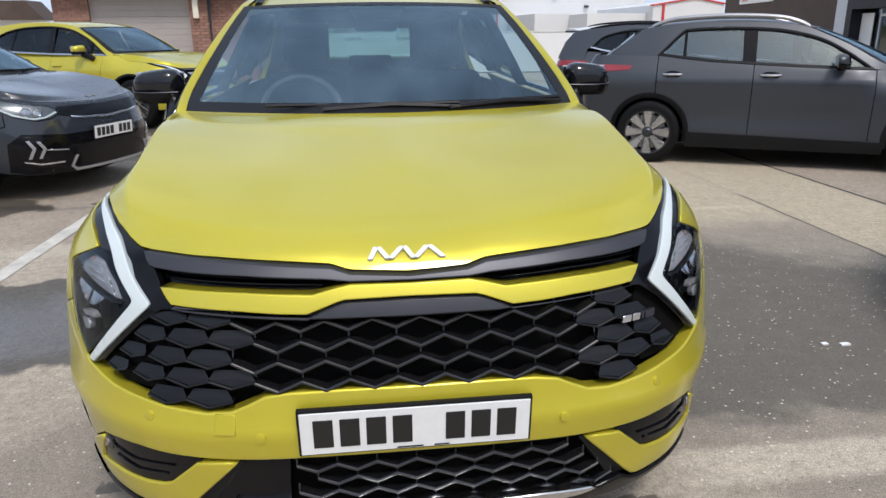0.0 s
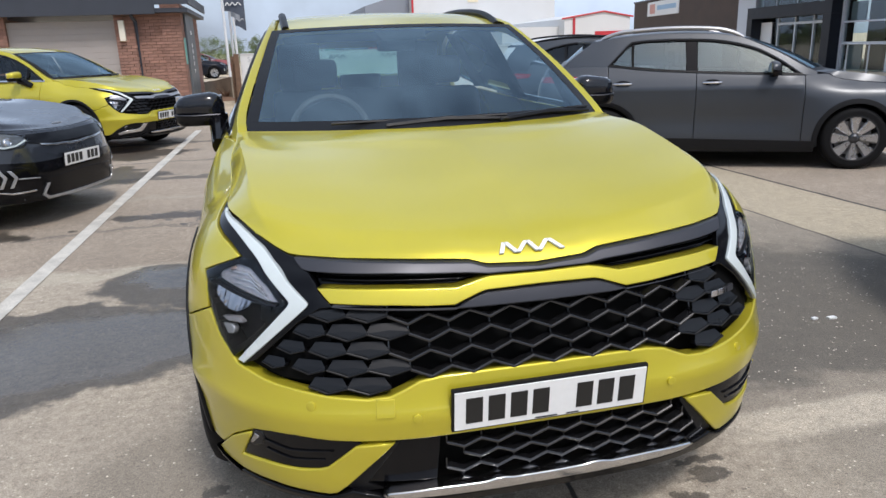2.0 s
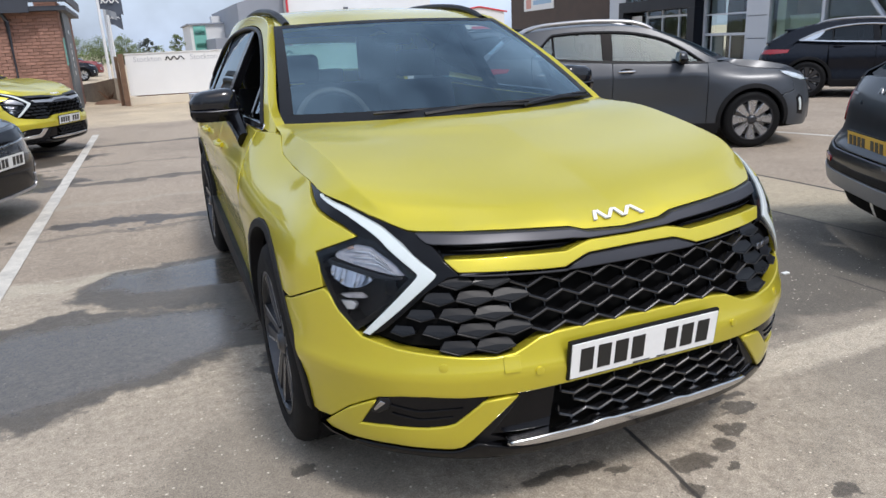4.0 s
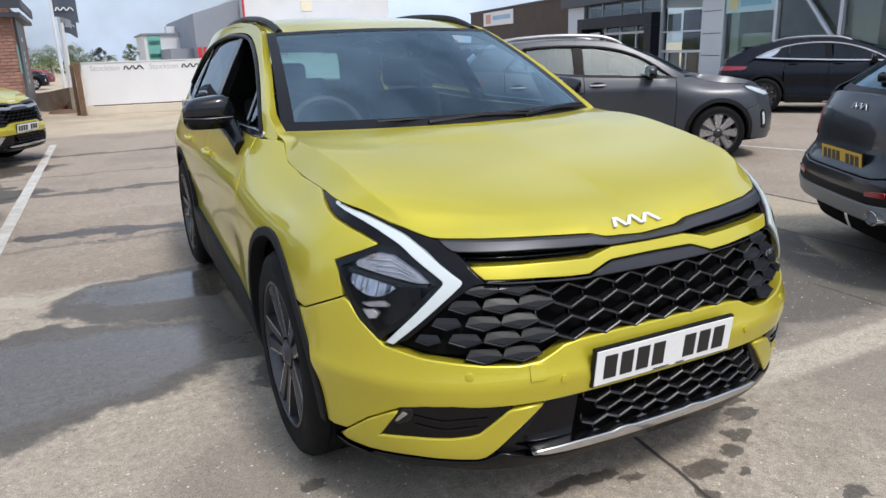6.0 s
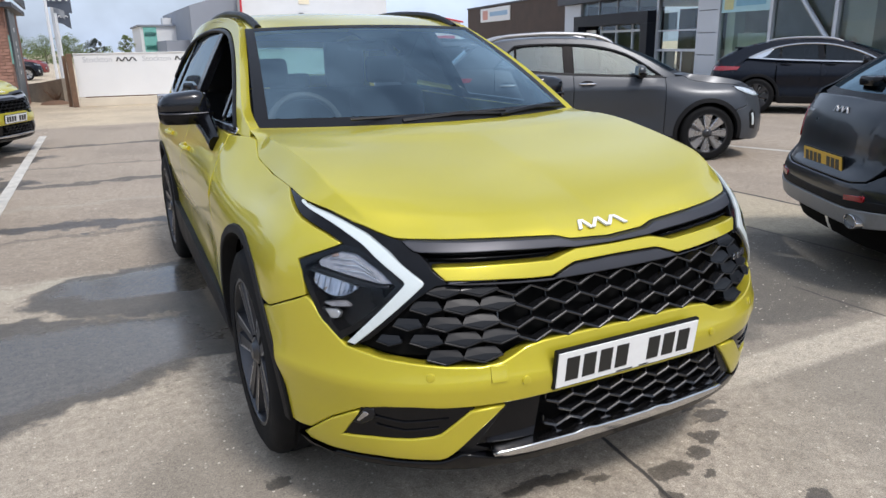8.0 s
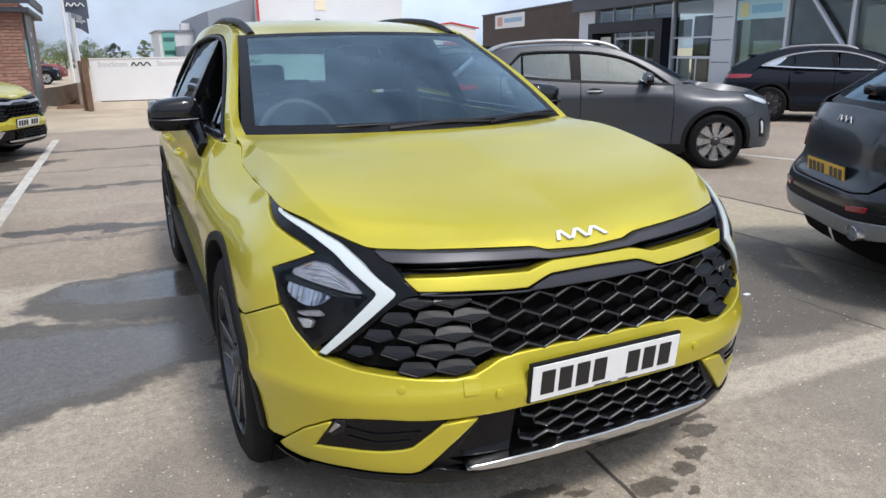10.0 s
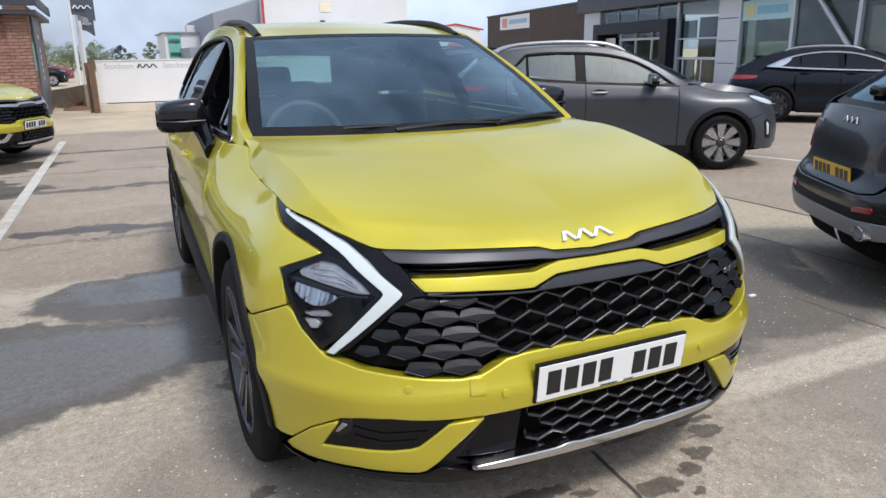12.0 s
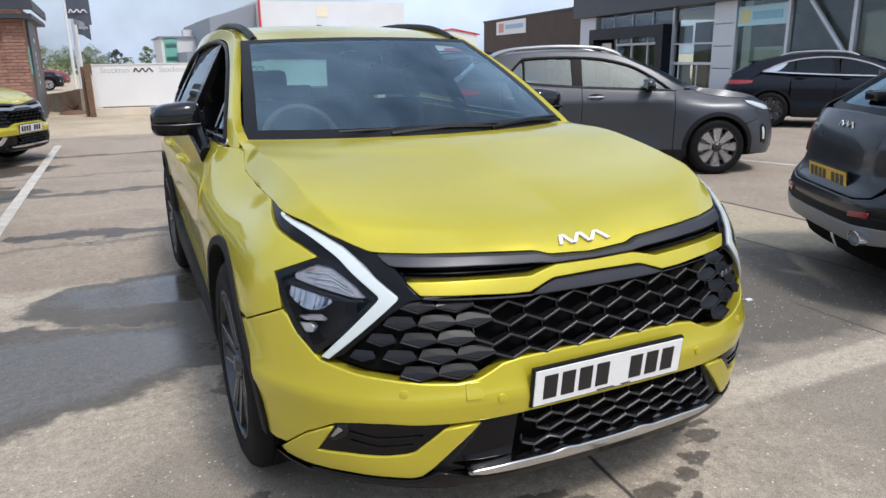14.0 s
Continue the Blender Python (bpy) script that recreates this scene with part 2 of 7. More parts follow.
class Shell:
    """The outer skin of a car: a closed plan outline, drawn in with height; u runs from the nose along each flank."""

    def __init__(self, plan, front, corner, side):
        self.p = spline(plan, 16)
        self.arc = np.concatenate([[0], np.cumsum(np.hypot(*np.diff(self.p, axis=0).T))])
        self.front, self.corner, self.side = front, corner, side
        self.tab = {}
        for key, prof in (("f", front), ("c", corner), ("s", side)):
            zs = np.linspace(0.0, 1.3, 261)
            self.tab[key] = np.array([smooth_at(z, prof[0], prof[1]) if z <= prof[0][-1] else prof[1][-1] + (z - prof[0][-1]) * (prof[1][-1] - prof[1][-2]) / (prof[0][-1] - prof[0][-2]) for z in zs])

    def u_of_y(self, y):
        k = len(self.p) * 9 // 10
        return float(np.interp(y, self.p[:k, 1], self.arc[:k]))

    def inset(self, key, z):
        f = min(max(z / 1.3 * 260, 0), 259.999)
        i = int(f)
        t = self.tab[key]
        return t[i] + (t[i + 1] - t[i]) * (f - i)

    def at(self, u, z, off=0.0):
        s, a = (1 if u >= 0 else -1), abs(u)
        p, arc = self.p, self.arc
        x, y = np.interp(a, arc, p[:, 0]), np.interp(a, arc, p[:, 1])
        e = 0.02
        if a > e:
            tx = np.interp(a + e, arc, p[:, 0]) - np.interp(a - e, arc, p[:, 0])
            ty = np.interp(a + e, arc, p[:, 1]) - np.interp(a - e, arc, p[:, 1])
        else:
            tx, ty = 1.0, 0.0
        l = math.hypot(tx, ty)
        nx, ny = ty / l, -tx / l
        w, v = ease(0.62, 1.17, a), ease(1.45, 2.20, a)
        d = (1 - w) * self.inset("f", z) + w * ((1 - v) * self.inset("c", z) + v * self.inset("s", z)) - off
        return Vector((s * (x - nx * d), y - ny * d, z))

    def normal(self, u, z):
        e = 0.008
        n = (self.at(u + e, z) - self.at(u - e, z)).cross(self.at(u, z + e) - self.at(u, z - e))
        return n.normalized()


def inset_poly(poly, d):
    n = len(poly)
    area = sum(poly[i][0] * poly[(i + 1) % n][1] - poly[(i + 1) % n][0] * poly[i][1] for i in range(n))
    out, nor = [], []
    for i in range(n):
        a, b, c = (Vector(poly[(i + k) % n]) for k in (-1, 0, 1))
        e1, e2 = (b - a).normalized(), (c - b).normalized()
        n1, n2 = Vector((-e1.y, e1.x)), Vector((-e2.y, e2.x))
        if area < 0:
            n1, n2 = -n1, -n2
        m = n1 + n2
        m = m.normalized() if m.length > 1e-5 else n1
        k = d / max(0.45, m.dot(n1))
        out.append(b + m * k)
        nor.append(-m)
    return out, nor


def inside(p, poly):
    x, y = p
    r = False
    n = len(poly)
    for i in range(n):
        (x0, y0), (x1, y1) = poly[i][:2], poly[(i + 1) % n][:2]
        if (y0 > y) != (y1 > y) and x < (x1 - x0) * (y - y0) / (y1 - y0) + x0:
            r = not r
    return r


def clean_poly(poly, least=0.006):
    out = []
    for p in poly:
        p = Vector((float(p[0]), float(p[1])))
        if not out or (p - out[-1]).length > least:
            out.append(p)
    if (out[0] - out[-1]).length <= least:
        out.pop()
    return out


def panel(name, shell, poly, material, parent, off=0.0, depth=0.025, lip=0.004, cell=0.04, label="", bulge=None, slope=0.0):
    """A sheet cut to an outline in the shell's own (u, z), laid on the skin, with rounded and returned edges."""
    poly = clean_poly(poly)
    if sum(a.x * b.y - b.x * a.y for a, b in zip(poly, poly[1:] + poly[:1])) < 0:
        poly.reverse()
    inner = inset_poly(poly, lip)[0]
    rim = []
    for p, q in zip(inner, inner[1:] + inner[:1]):
        n = max(1, int(math.ceil((q - p).length / cell)))
        rim += [p.lerp(q, k / n) for k in range(n)]
    pts = list(rim)
    ring = [(p.x, p.y) for p in inner]
    xs, zs = [p.x for p in inner], [p.y for p in inner]
    for i in range(int((max(xs) - min(xs)) / cell) + 1):
        for j in range(int((max(zs) - min(zs)) / cell) + 1):
            p = Vector((min(xs) + (i + 0.5) * cell, min(zs) + (j + 0.5) * cell))
            if inside(p, ring) and min((p - r).length_squared for r in rim) > (cell * 0.45) ** 2:
                pts.append(p)
    nr = len(rim)
    out = delaunay_2d_cdt(pts, [], [list(range(nr))], 1, 1e-7)
    flat = [Vector(v) for v in out[0]]
    faces = []
    for f in out[2]:
        a, b, c = (flat[k] for k in f[:3])
        f = list(f)
        if (b - a).cross(c - a) < 0:
            f.reverse()
        faces.append(f)
    edges = {}
    for f in faces:
        for i in range(len(f)):
            edges[(f[i], f[(i + 1) % len(f)])] = True
    nxt = {i: j for i, j in edges if (j, i) not in edges}
    verts, normals = [], []
    start = next(iter(nxt))
    loop, k = [start], nxt[start]
    while k != start and len(loop) <= len(nxt):
        loop.append(k)
        k = nxt.get(k, start)

    def rise(p):
        return off + (bulge(p.x, p.y) if bulge else 0.0)

    def put(p, d, n):
        q = shell.at(p.x, p.y, rise(p) + d)
        verts.append(q)
        normals.append(n)
        return len(verts) - 1

    def nrm(p):
        if not bulge:
            return shell.normal(p.x, p.y)
        e = 0.008
        a = [shell.at(p.x + i * e, p.y + j * e, rise(Vector((p.x + i * e, p.y + j * e)))) for i, j in ((1, 0), (-1, 0), (0, 1), (0, -1))]
        return (a[0] - a[1]).cross(a[2] - a[3]).normalized()

    for p in flat:
        put(p, 0, nrm(p))
    ring_mid, ring_lip, ring_deep = [], [], []
    m = len(loop)
    for i in range(m):
        a, b, c = flat[loop[i - 1]], flat[loop[i]], flat[loop[(i + 1) % m]]
        e1, e2 = (b - a).normalized(), (c - b).normalized()
        out = Vector((e1.y + e2.y, -e1.x - e2.x))
        out = out.normalized() if out.length > 1e-5 else Vector((e1.y, -e1.x))
        q = b + out * lip / max(0.5, out.dot(Vector((e1.y, -e1.x))))
        e = 0.01
        dir3 = (shell.at(b.x + out.x * e, b.y + out.y * e) - shell.at(b.x, b.y)).normalized()
        n0 = nrm(b)
        ring_mid.append(put(b + (q - b) * 0.7, -lip * 0.3, (n0 + dir3 * 0.8).normalized()))
        ring_lip.append(put(q, -lip, dir3))
        ring_deep.append(put(q, -lip - depth, dir3))
    for i in range(m):
        j = (i + 1) % m
        faces.append([loop[i], ring_mid[i], ring_mid[j], loop[j]])
        faces.append([ring_mid[i], ring_lip[i], ring_lip[j], ring_mid[j]])
        faces.append([ring_lip[i], ring_deep[i], ring_deep[j], ring_lip[j]])
    for f in faces:
        a, b, c = (verts[k] for k in f[:3])
        n = (b - a).cross(c - a)
        if len(f) > 3:
            n += (c - a).cross(verts[f[3]] - a)
        if n.dot(normals[f[0]] + normals[f[1]] + normals[f[2]]) < 0:
            f.reverse()
    ob = link_mesh(name, verts, faces, material, parent, True, normals)
    if label:
        ob["label"] = label
    return ob


def mirror_poly(poly):
    return [(-p[0], p[1]) for p in reversed(list(poly))]


def grid(name, fn, nu, nv, material, parent, label="", thick=0.0):
    """A sheet through fn(s, t) for s and t from 0 to 1."""
    verts = [fn(i / nu, j / nv) for j in range(nv + 1) for i in range(nu + 1)]
    faces = [(j * (nu + 1) + i, j * (nu + 1) + i + 1, (j + 1) * (nu + 1) + i + 1, (j + 1) * (nu + 1) + i) for j in range(nv) for i in range(nu)]
    if thick:
        bm = bmesh.new()
        vs = [bm.verts.new(v) for v in verts]
        for f in faces:
            bm.faces.new([vs[k] for k in f])
        bm.normal_update()
        bm2 = bm.copy()
        for v in bm2.verts:
            v.co -= v.normal * thick
        for f in bm2.faces:
            f.normal_flip()
        border = [(e.verts[0].index, e.verts[1].index) for e in bm.edges if len(e.link_faces) == 1]
        inner = [v.co.copy() for v in bm2.verts]
        bm2.free()
        base = len(verts)
        verts = [v.co.copy() for v in bm.verts] + inner
        fs = [[v.index for v in f.verts] for f in bm.faces]
        fs += [[base + v.index for v in reversed(f.verts)] for f in bm.faces]
        for e in bm.edges:
            if len(e.link_faces) == 1:
                l = e.link_loops[0]
                a, b = l.vert.index, l.link_loop_next.vert.index
                fs.append([b, a, base + a, base + b])
        bm.free()
        faces = fs
    ob = link_mesh(name, verts, faces, material, parent)
    if thick:
        me = ob.data
        bm = bmesh.new()
        bm.from_mesh(me)
        for e in bm.edges:
            if len(e.link_faces) == 2 and e.calc_face_angle(0) > radians(45):
                e.smooth = False
        bm.to_mesh(me)
        bm.free()
    if label:
        ob["label"] = label
    return ob

# ---- cars ----


class Cabin:
    """The flank of the glasshouse: u is the way along the car (signed by side), z the height."""

    def __init__(self, rows, zb, slope):
        self.rows, self.zb, self.slope = spline(rows, 8), zb, slope

    def at(self, u, z, off=0.0):
        s, y = (1 if u >= 0 else -1), abs(u)
        x = float(np.interp(y, self.rows[:, 0], self.rows[:, 1])) - self.slope * (z - self.zb) - 0.12 * (z - self.zb) ** 2 + off
        return Vector((s * x, y, z))

    def normal(self, u, z):
        e = 0.01
        n = (self.at(u + e, z) - self.at(u - e, z)).cross(self.at(u, z + e) - self.at(u, z - e)).normalized()
        return n if n.x * u > 0 else -n


def arc_pts(cu, cz, r, a0, a1, n=14):
    return [(cu + r * math.cos(radians(a0 + (a1 - a0) * i / n)), cz + r * math.sin(radians(a0 + (a1 - a0) * i / n))) for i in range(n + 1)]


def both(name, shell, poly, material, car, **kw):
    a = panel(name, shell, mirror_poly(poly), material, car, **kw)
    b = panel(name, shell, poly, material, car, **kw)
    return a, b


def whole(half):
    """A symmetric outline out of the half from the middle (first) to the middle (last)."""
    h = [tuple(map(float, p)) for p in half]
    return h + [(-x, z) for x, z in reversed(h) if x > 1e-6]


def wheel(parent, x, y, R, side, spokes=5, rim_mat=None, face_mat=None, width=0.225, rim=0.0, twin=True, edges=False, petal=(0.024, 0.034)):
    """side: -1 or 1, where the face looks."""
    rim = rim or R * 0.70
    hub = new("wheel")
    hub.parent = parent
    hub.location = (x, y, R)
    w = width
    tyre = lathe([(-w / 2, rim), (-w / 2 + 0.005, rim + 0.02), (-w / 2 - 0.004, (R + rim) / 2), (-w / 2 + 0.012, R - 0.018), (-w / 2 + 0.035, R - 0.003), (-w / 4, R), (-w / 4 + 0.004, R - 0.007), (-w / 4 + 0.012, R - 0.007), (-w / 4 + 0.016, R), (0, R), (0.004, R - 0.007), (0.012, R - 0.007), (0.016, R), (w / 4, R), (w / 2 - 0.035, R - 0.003), (w / 2 - 0.012, R - 0.018), (w / 2 + 0.004, (R + rim) / 2), (w / 2 - 0.005, rim + 0.02), (w / 2, rim)], 56)
    part("tyre", tyre, RUBBER, hub, smooth=True, angle=50)
    f = side * w / 2
    barrel = lathe([(f * 0.98, rim + 0.004), (f * 0.98, rim - 0.012), (f * 0.6, rim - 0.025), (-f, rim - 0.03), (-f, 0.05)], 48)
    part("rim", barrel, rim_mat or ALLOY_DARK, hub, smooth=True, angle=50)
    bm, eb = bmesh.new(), bmesh.new()
    for i in range(spokes):
        for j in ((-1, 1) if twin else (0,)):
            a = i * math.tau / spokes + j * (0.17 if petal[1] < 0.05 else 0.30) * 5 / spokes
            ca, sa = math.cos(a), math.sin(a)
            w0, w1 = petal if twin else (0.034, 0.092)
            b0 = i * math.tau / spokes
            inner = Vector((0, math.cos(b0) * 0.055 - math.sin(b0) * 0.02 * j, math.sin(b0) * 0.055 + math.cos(b0) * 0.02 * j))
            outer = Vector((0, ca * (rim - 0.006), sa * (rim - 0.006)))
            t = (outer - inner).normalized()
            nrm = Vector((0, -t.z, t.y))
            ring = []
            for q, ww, xx in ((inner, w0, f * 0.80), (inner.lerp(outer, 0.5), (w0 + w1) / 2, f * 0.86), (outer, w1, f * 0.93)):
                ring.append([bm.verts.new((xx, *(q + nrm * ww / 2).yz)), bm.verts.new((xx, *(q - nrm * ww / 2).yz)), bm.verts.new((xx - f * 0.22, *(q - nrm * ww * 0.7).yz)), bm.verts.new((xx - f * 0.22, *(q + nrm * ww * 0.7).yz))])
            if edges:
                vs = [eb.verts.new((xx + f * 0.012, *(inner.lerp(outer, q) + nrm * (ww * 0.5 * j + d)).yz)) for q, ww, xx, d in ((0.12, w0, f * 0.81, -0.004), (1.0, w1, f * 0.93, -0.006), (1.0, w1, f * 0.93, 0.005), (0.12, w0, f * 0.81, 0.003))]
                eb.faces.new(vs)
            for k in range(2):
                for c in range(4):
                    bm.faces.new((ring[k][c], ring[k][(c + 1) % 4], ring[k + 1][(c + 1) % 4], ring[k + 1][c]))
            bm.faces.new(ring[0])
            bm.faces.new(ring[-1])
    part("spokes", bm, face_mat or ALLOY_DARK, hub)
    if edges:
        part("spoke_edges", eb, ALLOY, hub, "bright machined spoke edges")
    else:
        eb.free()
    cap = lathe([(f * 0.95, 0.001), (f * 0.95, 0.026), (f * 0.9, 0.031), (f * 0.82, 0.048), (f * 0.5, 0.056)], 24)
    part("hub_cap", cap, ALLOY_DARK, hub, smooth=True)
    disc = lathe([(f * 0.2, 0.06), (f * 0.2, rim * 0.78), (f * 0.1, rim * 0.78)], 32)
    part("brake_disc", disc, SILVER, hub)
    return hub


def glasshouse(car, s, paint):
    """Windscreen, pillars, roof, side windows and tail of a car described by s."""
    cab = Cabin(s["cab"], s["zb"], s["slope"])
    (cx, cy, cz), ccy, ccz = s["cowl"]
    (tx, ty, tz), tcy, tcz = s["wtop"]

    def screen(a, b, push=0.0):
        q = 2 * a - 1
        p0 = Vector((cx * q, ccy + (cy - ccy) * q * q, ccz + (cz - ccz) * q * q))
        p1 = Vector((tx * q, tcy + (ty - tcy) * q * q, tcz + (tz - tcz) * q * q))
        p = p0.lerp(p1, b)
        k = 4 * b * (1 - b) * 0.022 + push
        return p + Vector((0, -0.55 * k, 0.83 * k))

    ws = grid("windscreen", lambda a, b: screen(0.028 + 0.944 * a, 0.05 + 0.91 * b), 20, 14, GLASS, car)
    ws.visible_shadow = False
    for lo, hi, lf, rt in ((-0.03, 0.06, 0.0, 1.0), (0.955, 1.0, 0.0, 1.0), (0.06, 0.955, 0.0, 0.032), (0.06, 0.955, 0.968, 1.0)):
        grid("windscreen_border", lambda a, b, lo=lo, hi=hi, lf=lf, rt=rt: screen(lf + (rt - lf) * a, lo + (hi - lo) * b, 0.001), 18, 8, SATIN, car, thick=0.006)
    grid("sensor_cover", lambda a, b: screen(0.5 + (a - 0.5) * (0.16 + 0.05 * b), 0.84 + 0.12 * b, -0.012), 6, 4, CABIN, car, thick=0.01)
    # roof
    rows = spline(s["roof"], 6)

    def roof(a, b):
        y = rows[0][0] + (rows[-1][0] - rows[0][0]) * b
        x, z = np.interp(y, rows[:, 0], rows[:, 1]), np.interp(y, rows[:, 0], rows[:, 2])
        q = 2 * a - 1
        lead = (tcy - ty) * (1 - q * q) * (1 - b) ** 6
        return Vector((x * q, y + lead, z + s["crown"] * (1 - q ** 2) * min(1, 0.35 + b * 4) - 0.02 * abs(q) ** 12))

    grid("roof", roof, 24, 30, paint, car, thick=0.03)
    # headliner
    grid("headliner", lambda a, b: roof(0.04 + 0.92 * a, 0.03 + 0.94 * b) - Vector((0, 0, 0.045)), 8, 10, CABIN, car)
    ye = rows[-1][0]

    def edge(y):
        """Height of the cant rail."""
        if y <= ty:
            return float(np.interp(y, (cy, ty), (cz, tz))) + 0.018 * math.sin(math.pi * ease(cy, ty, y))
        return float(np.interp(y, rows[:, 0], rows[:, 2]))

    belt = s["belt"]
    zbelt = lambda y: float(np.interp(y, [b[0] for b in belt], [b[1] for b in belt]))
    dlo = [tuple(p) for p in spline(s["dlo_top"], 5)]
    y0, y1 = dlo[0][0], dlo[-1][0]
    # A pillar, cant rail and rear pillar in one frame over the windows
    top = [(y, edge(y)) for y in np.linspace(cy - 0.02, ye, 26)]
    tail = s["tail"]
    under = [(y1 + 0.03, zbelt(y1) - 0.01)] + [(p[0], p[1] + 0.012) for p in reversed(dlo)] + [(y0 - 0.03, zbelt(y0) - 0.004)]
    # split into front and rear pieces so that each outline stays simple
    ym = s["dlo_mid"]
    fr = [p for p in top if p[0] <= ym] + [(ym, edge(ym))]
    fu = [p for p in under if p[0] <= ym]
    zm = float(np.interp(ym, [p[0] for p in dlo], [p[1] for p in dlo])) + 0.012
    both("front_pillar", cab, fr + [(ym, zm)] + fu + [(cy - 0.05, zbelt(cy) - 0.02)], paint, car, off=0.004, depth=0.03, cell=0.12)
    rr = [(ym, edge(ym))] + [p for p in top if p[0] > ym]
    ru = [p for p in under if p[0] > ym]
    both("rear_pillar", cab, rr + [tuple(t) for t in tail] + [(y1 + 0.06, zbelt(y1) - 0.02)] + ru + [(ym, zm)], paint, car, off=0.004, depth=0.03, cell=0.12)
    # window frame, glass, posts
    posts = s["posts"]
    cuts = [y0] + [p[0] for p in posts] + [y1]
    for k in range(len(cuts) - 1):
        a, b = cuts[k] + (0.012 if k == 0 else posts[k - 1][1] / 2), cuts[k + 1] - (0.012 if k == len(cuts) - 2 else posts[k][1] / 2)
        ys = np.linspace(a, b, 12)
        tp = [(y, float(np.interp(y, [p[0] for p in dlo], [p[1] for p in dlo])) - 0.014) for y in ys]
        bt = [(y, zbelt(y) + 0.012) for y in ys]
        poly = [p for p, q in zip(tp, bt) if p[1] > q[1] + 0.004] + [q for p, q in reversed(list(zip(tp, bt))) if p[1] > q[1] + 0.004]
        if k in s.get("open", ()):
            continue
        for g in both("side_window", cab, poly, s["glass"][min(k, len(s["glass"]) - 1)], car, off=-0.012, depth=0.002, lip=0.001, cell=0.2):
            g.visible_shadow = False
    for y, w, lean in posts:
        zt = float(np.interp(y, [p[0] for p in dlo], [p[1] for p in dlo]))
        both("door_post", cab, [(y - w / 2, zbelt(y) - 0.01), (y + w / 2, zbelt(y) - 0.01), (y + w / 2 + lean, zt + 0.005), (y - w / 2 + lean, zt + 0.005)], GLOSS, car, off=-0.004, depth=0.04, cell=0.2)
    for sd in (-1, 1):
        part("window_seal", tube([cab.at(sd * p[0], p[1] - 0.002, 0.002) for p in dlo], s.get("seal_r", 0.011), 8), s.get("seal", SATIN), car, smooth=True)
    both("waist_strip", cab, [(y, zbelt(y) + 0.016) for y in np.linspace(y0 - 0.03, y1 + 0.02, 14)] + [(y, zbelt(y) - 0.008) for y in np.linspace(y1 + 0.02, y0 - 0.03, 14)], s.get("waist", CHROME), car, off=0.008, depth=0.02, lip=0.003, cell=0.3)
    if "wedge" in s:
        # bright trim that widens to the rear corner of the windows
        pts = [p for p in dlo if p[0] > y1 - 0.42]
        inn = [(p[0] - s["wedge"] * ((p[0] - y1 + 0.42) / 0.42), p[1] - 0.25 * s["wedge"] * math.sin(math.pi * (p[0] - y1 + 0.42) / 0.42)) for p in pts]
        inn[-1] = (inn[-1][0], zbelt(inn[-1][0]) + 0.012)
        both("window_wedge", cab, pts + inn[::-1], CHROME, car, off=0.004, depth=0.015, lip=0.003, cell=0.1)
    # rear screen
    rz, (rx, ry, rzz) = rows[-1][2], s["rear_foot"]

    def back(a, b):
        q = 2 * a - 1
        p0, p1 = Vector((rows[-1][1] * q, ye + 0.06 * (1 - q * q), rz + s["crown"] * (1 - q * q))), Vector((rx * q, ry + 0.08 * (1 - q * q), rzz))
        return p0.lerp(p1, b)

    g = grid("rear_window", lambda a, b: back(0.09 + 0.82 * a, 0.16 + 0.56 * b), 10, 6, s.get("rear_glass", REAR_GLASS), car)
    g.visible_shadow = False
    for a0, a1, b0, b1 in ((0, 1, 0, 0.16), (0, 1, 0.72, 1), (0, 0.09, 0.16, 0.72), (0.91, 1, 0.16, 0.72)):
        grid("tail_frame", lambda a, b, a0=a0, a1=a1, b0=b0, b1=b1: back(a0 + (a1 - a0) * a, b0 + (b1 - b0) * b), 8, 4, paint, car, thick=0.03)
    sp = box_bm(-rows[-1][1] * 0.9, rows[-1][1] * 0.9, ye - 0.05, ye + 0.16, rz - 0.01, rz + 0.022, 0.01)
    part("roof_spoiler", sp, paint if s.get("spoiler_paint", True) else GLOSS, car, smooth=True)
    if "rail" in s:
        y0r, y1r, hgt, m = s["rail"]
        for sd in (-1, 1):
            pth = []
            for k in range(25):
                t = k / 24
                y = y0r + (y1r - y0r) * t
                lift = hgt * min(1, math.sin(math.pi * t) * 2.2) ** 0.6 if 0 < t < 1 else 0.0
                pth.append((sd * (float(np.interp(y, rows[:, 0], rows[:, 1])) - s.get("rail_in", 0.005)), y, edge(y) + lift))
            part("roof_rail", tube(pth, s.get("rail_r", 0.019), 8, squash=0.9), m, car, smooth=True)
    return cab, edge, zbelt


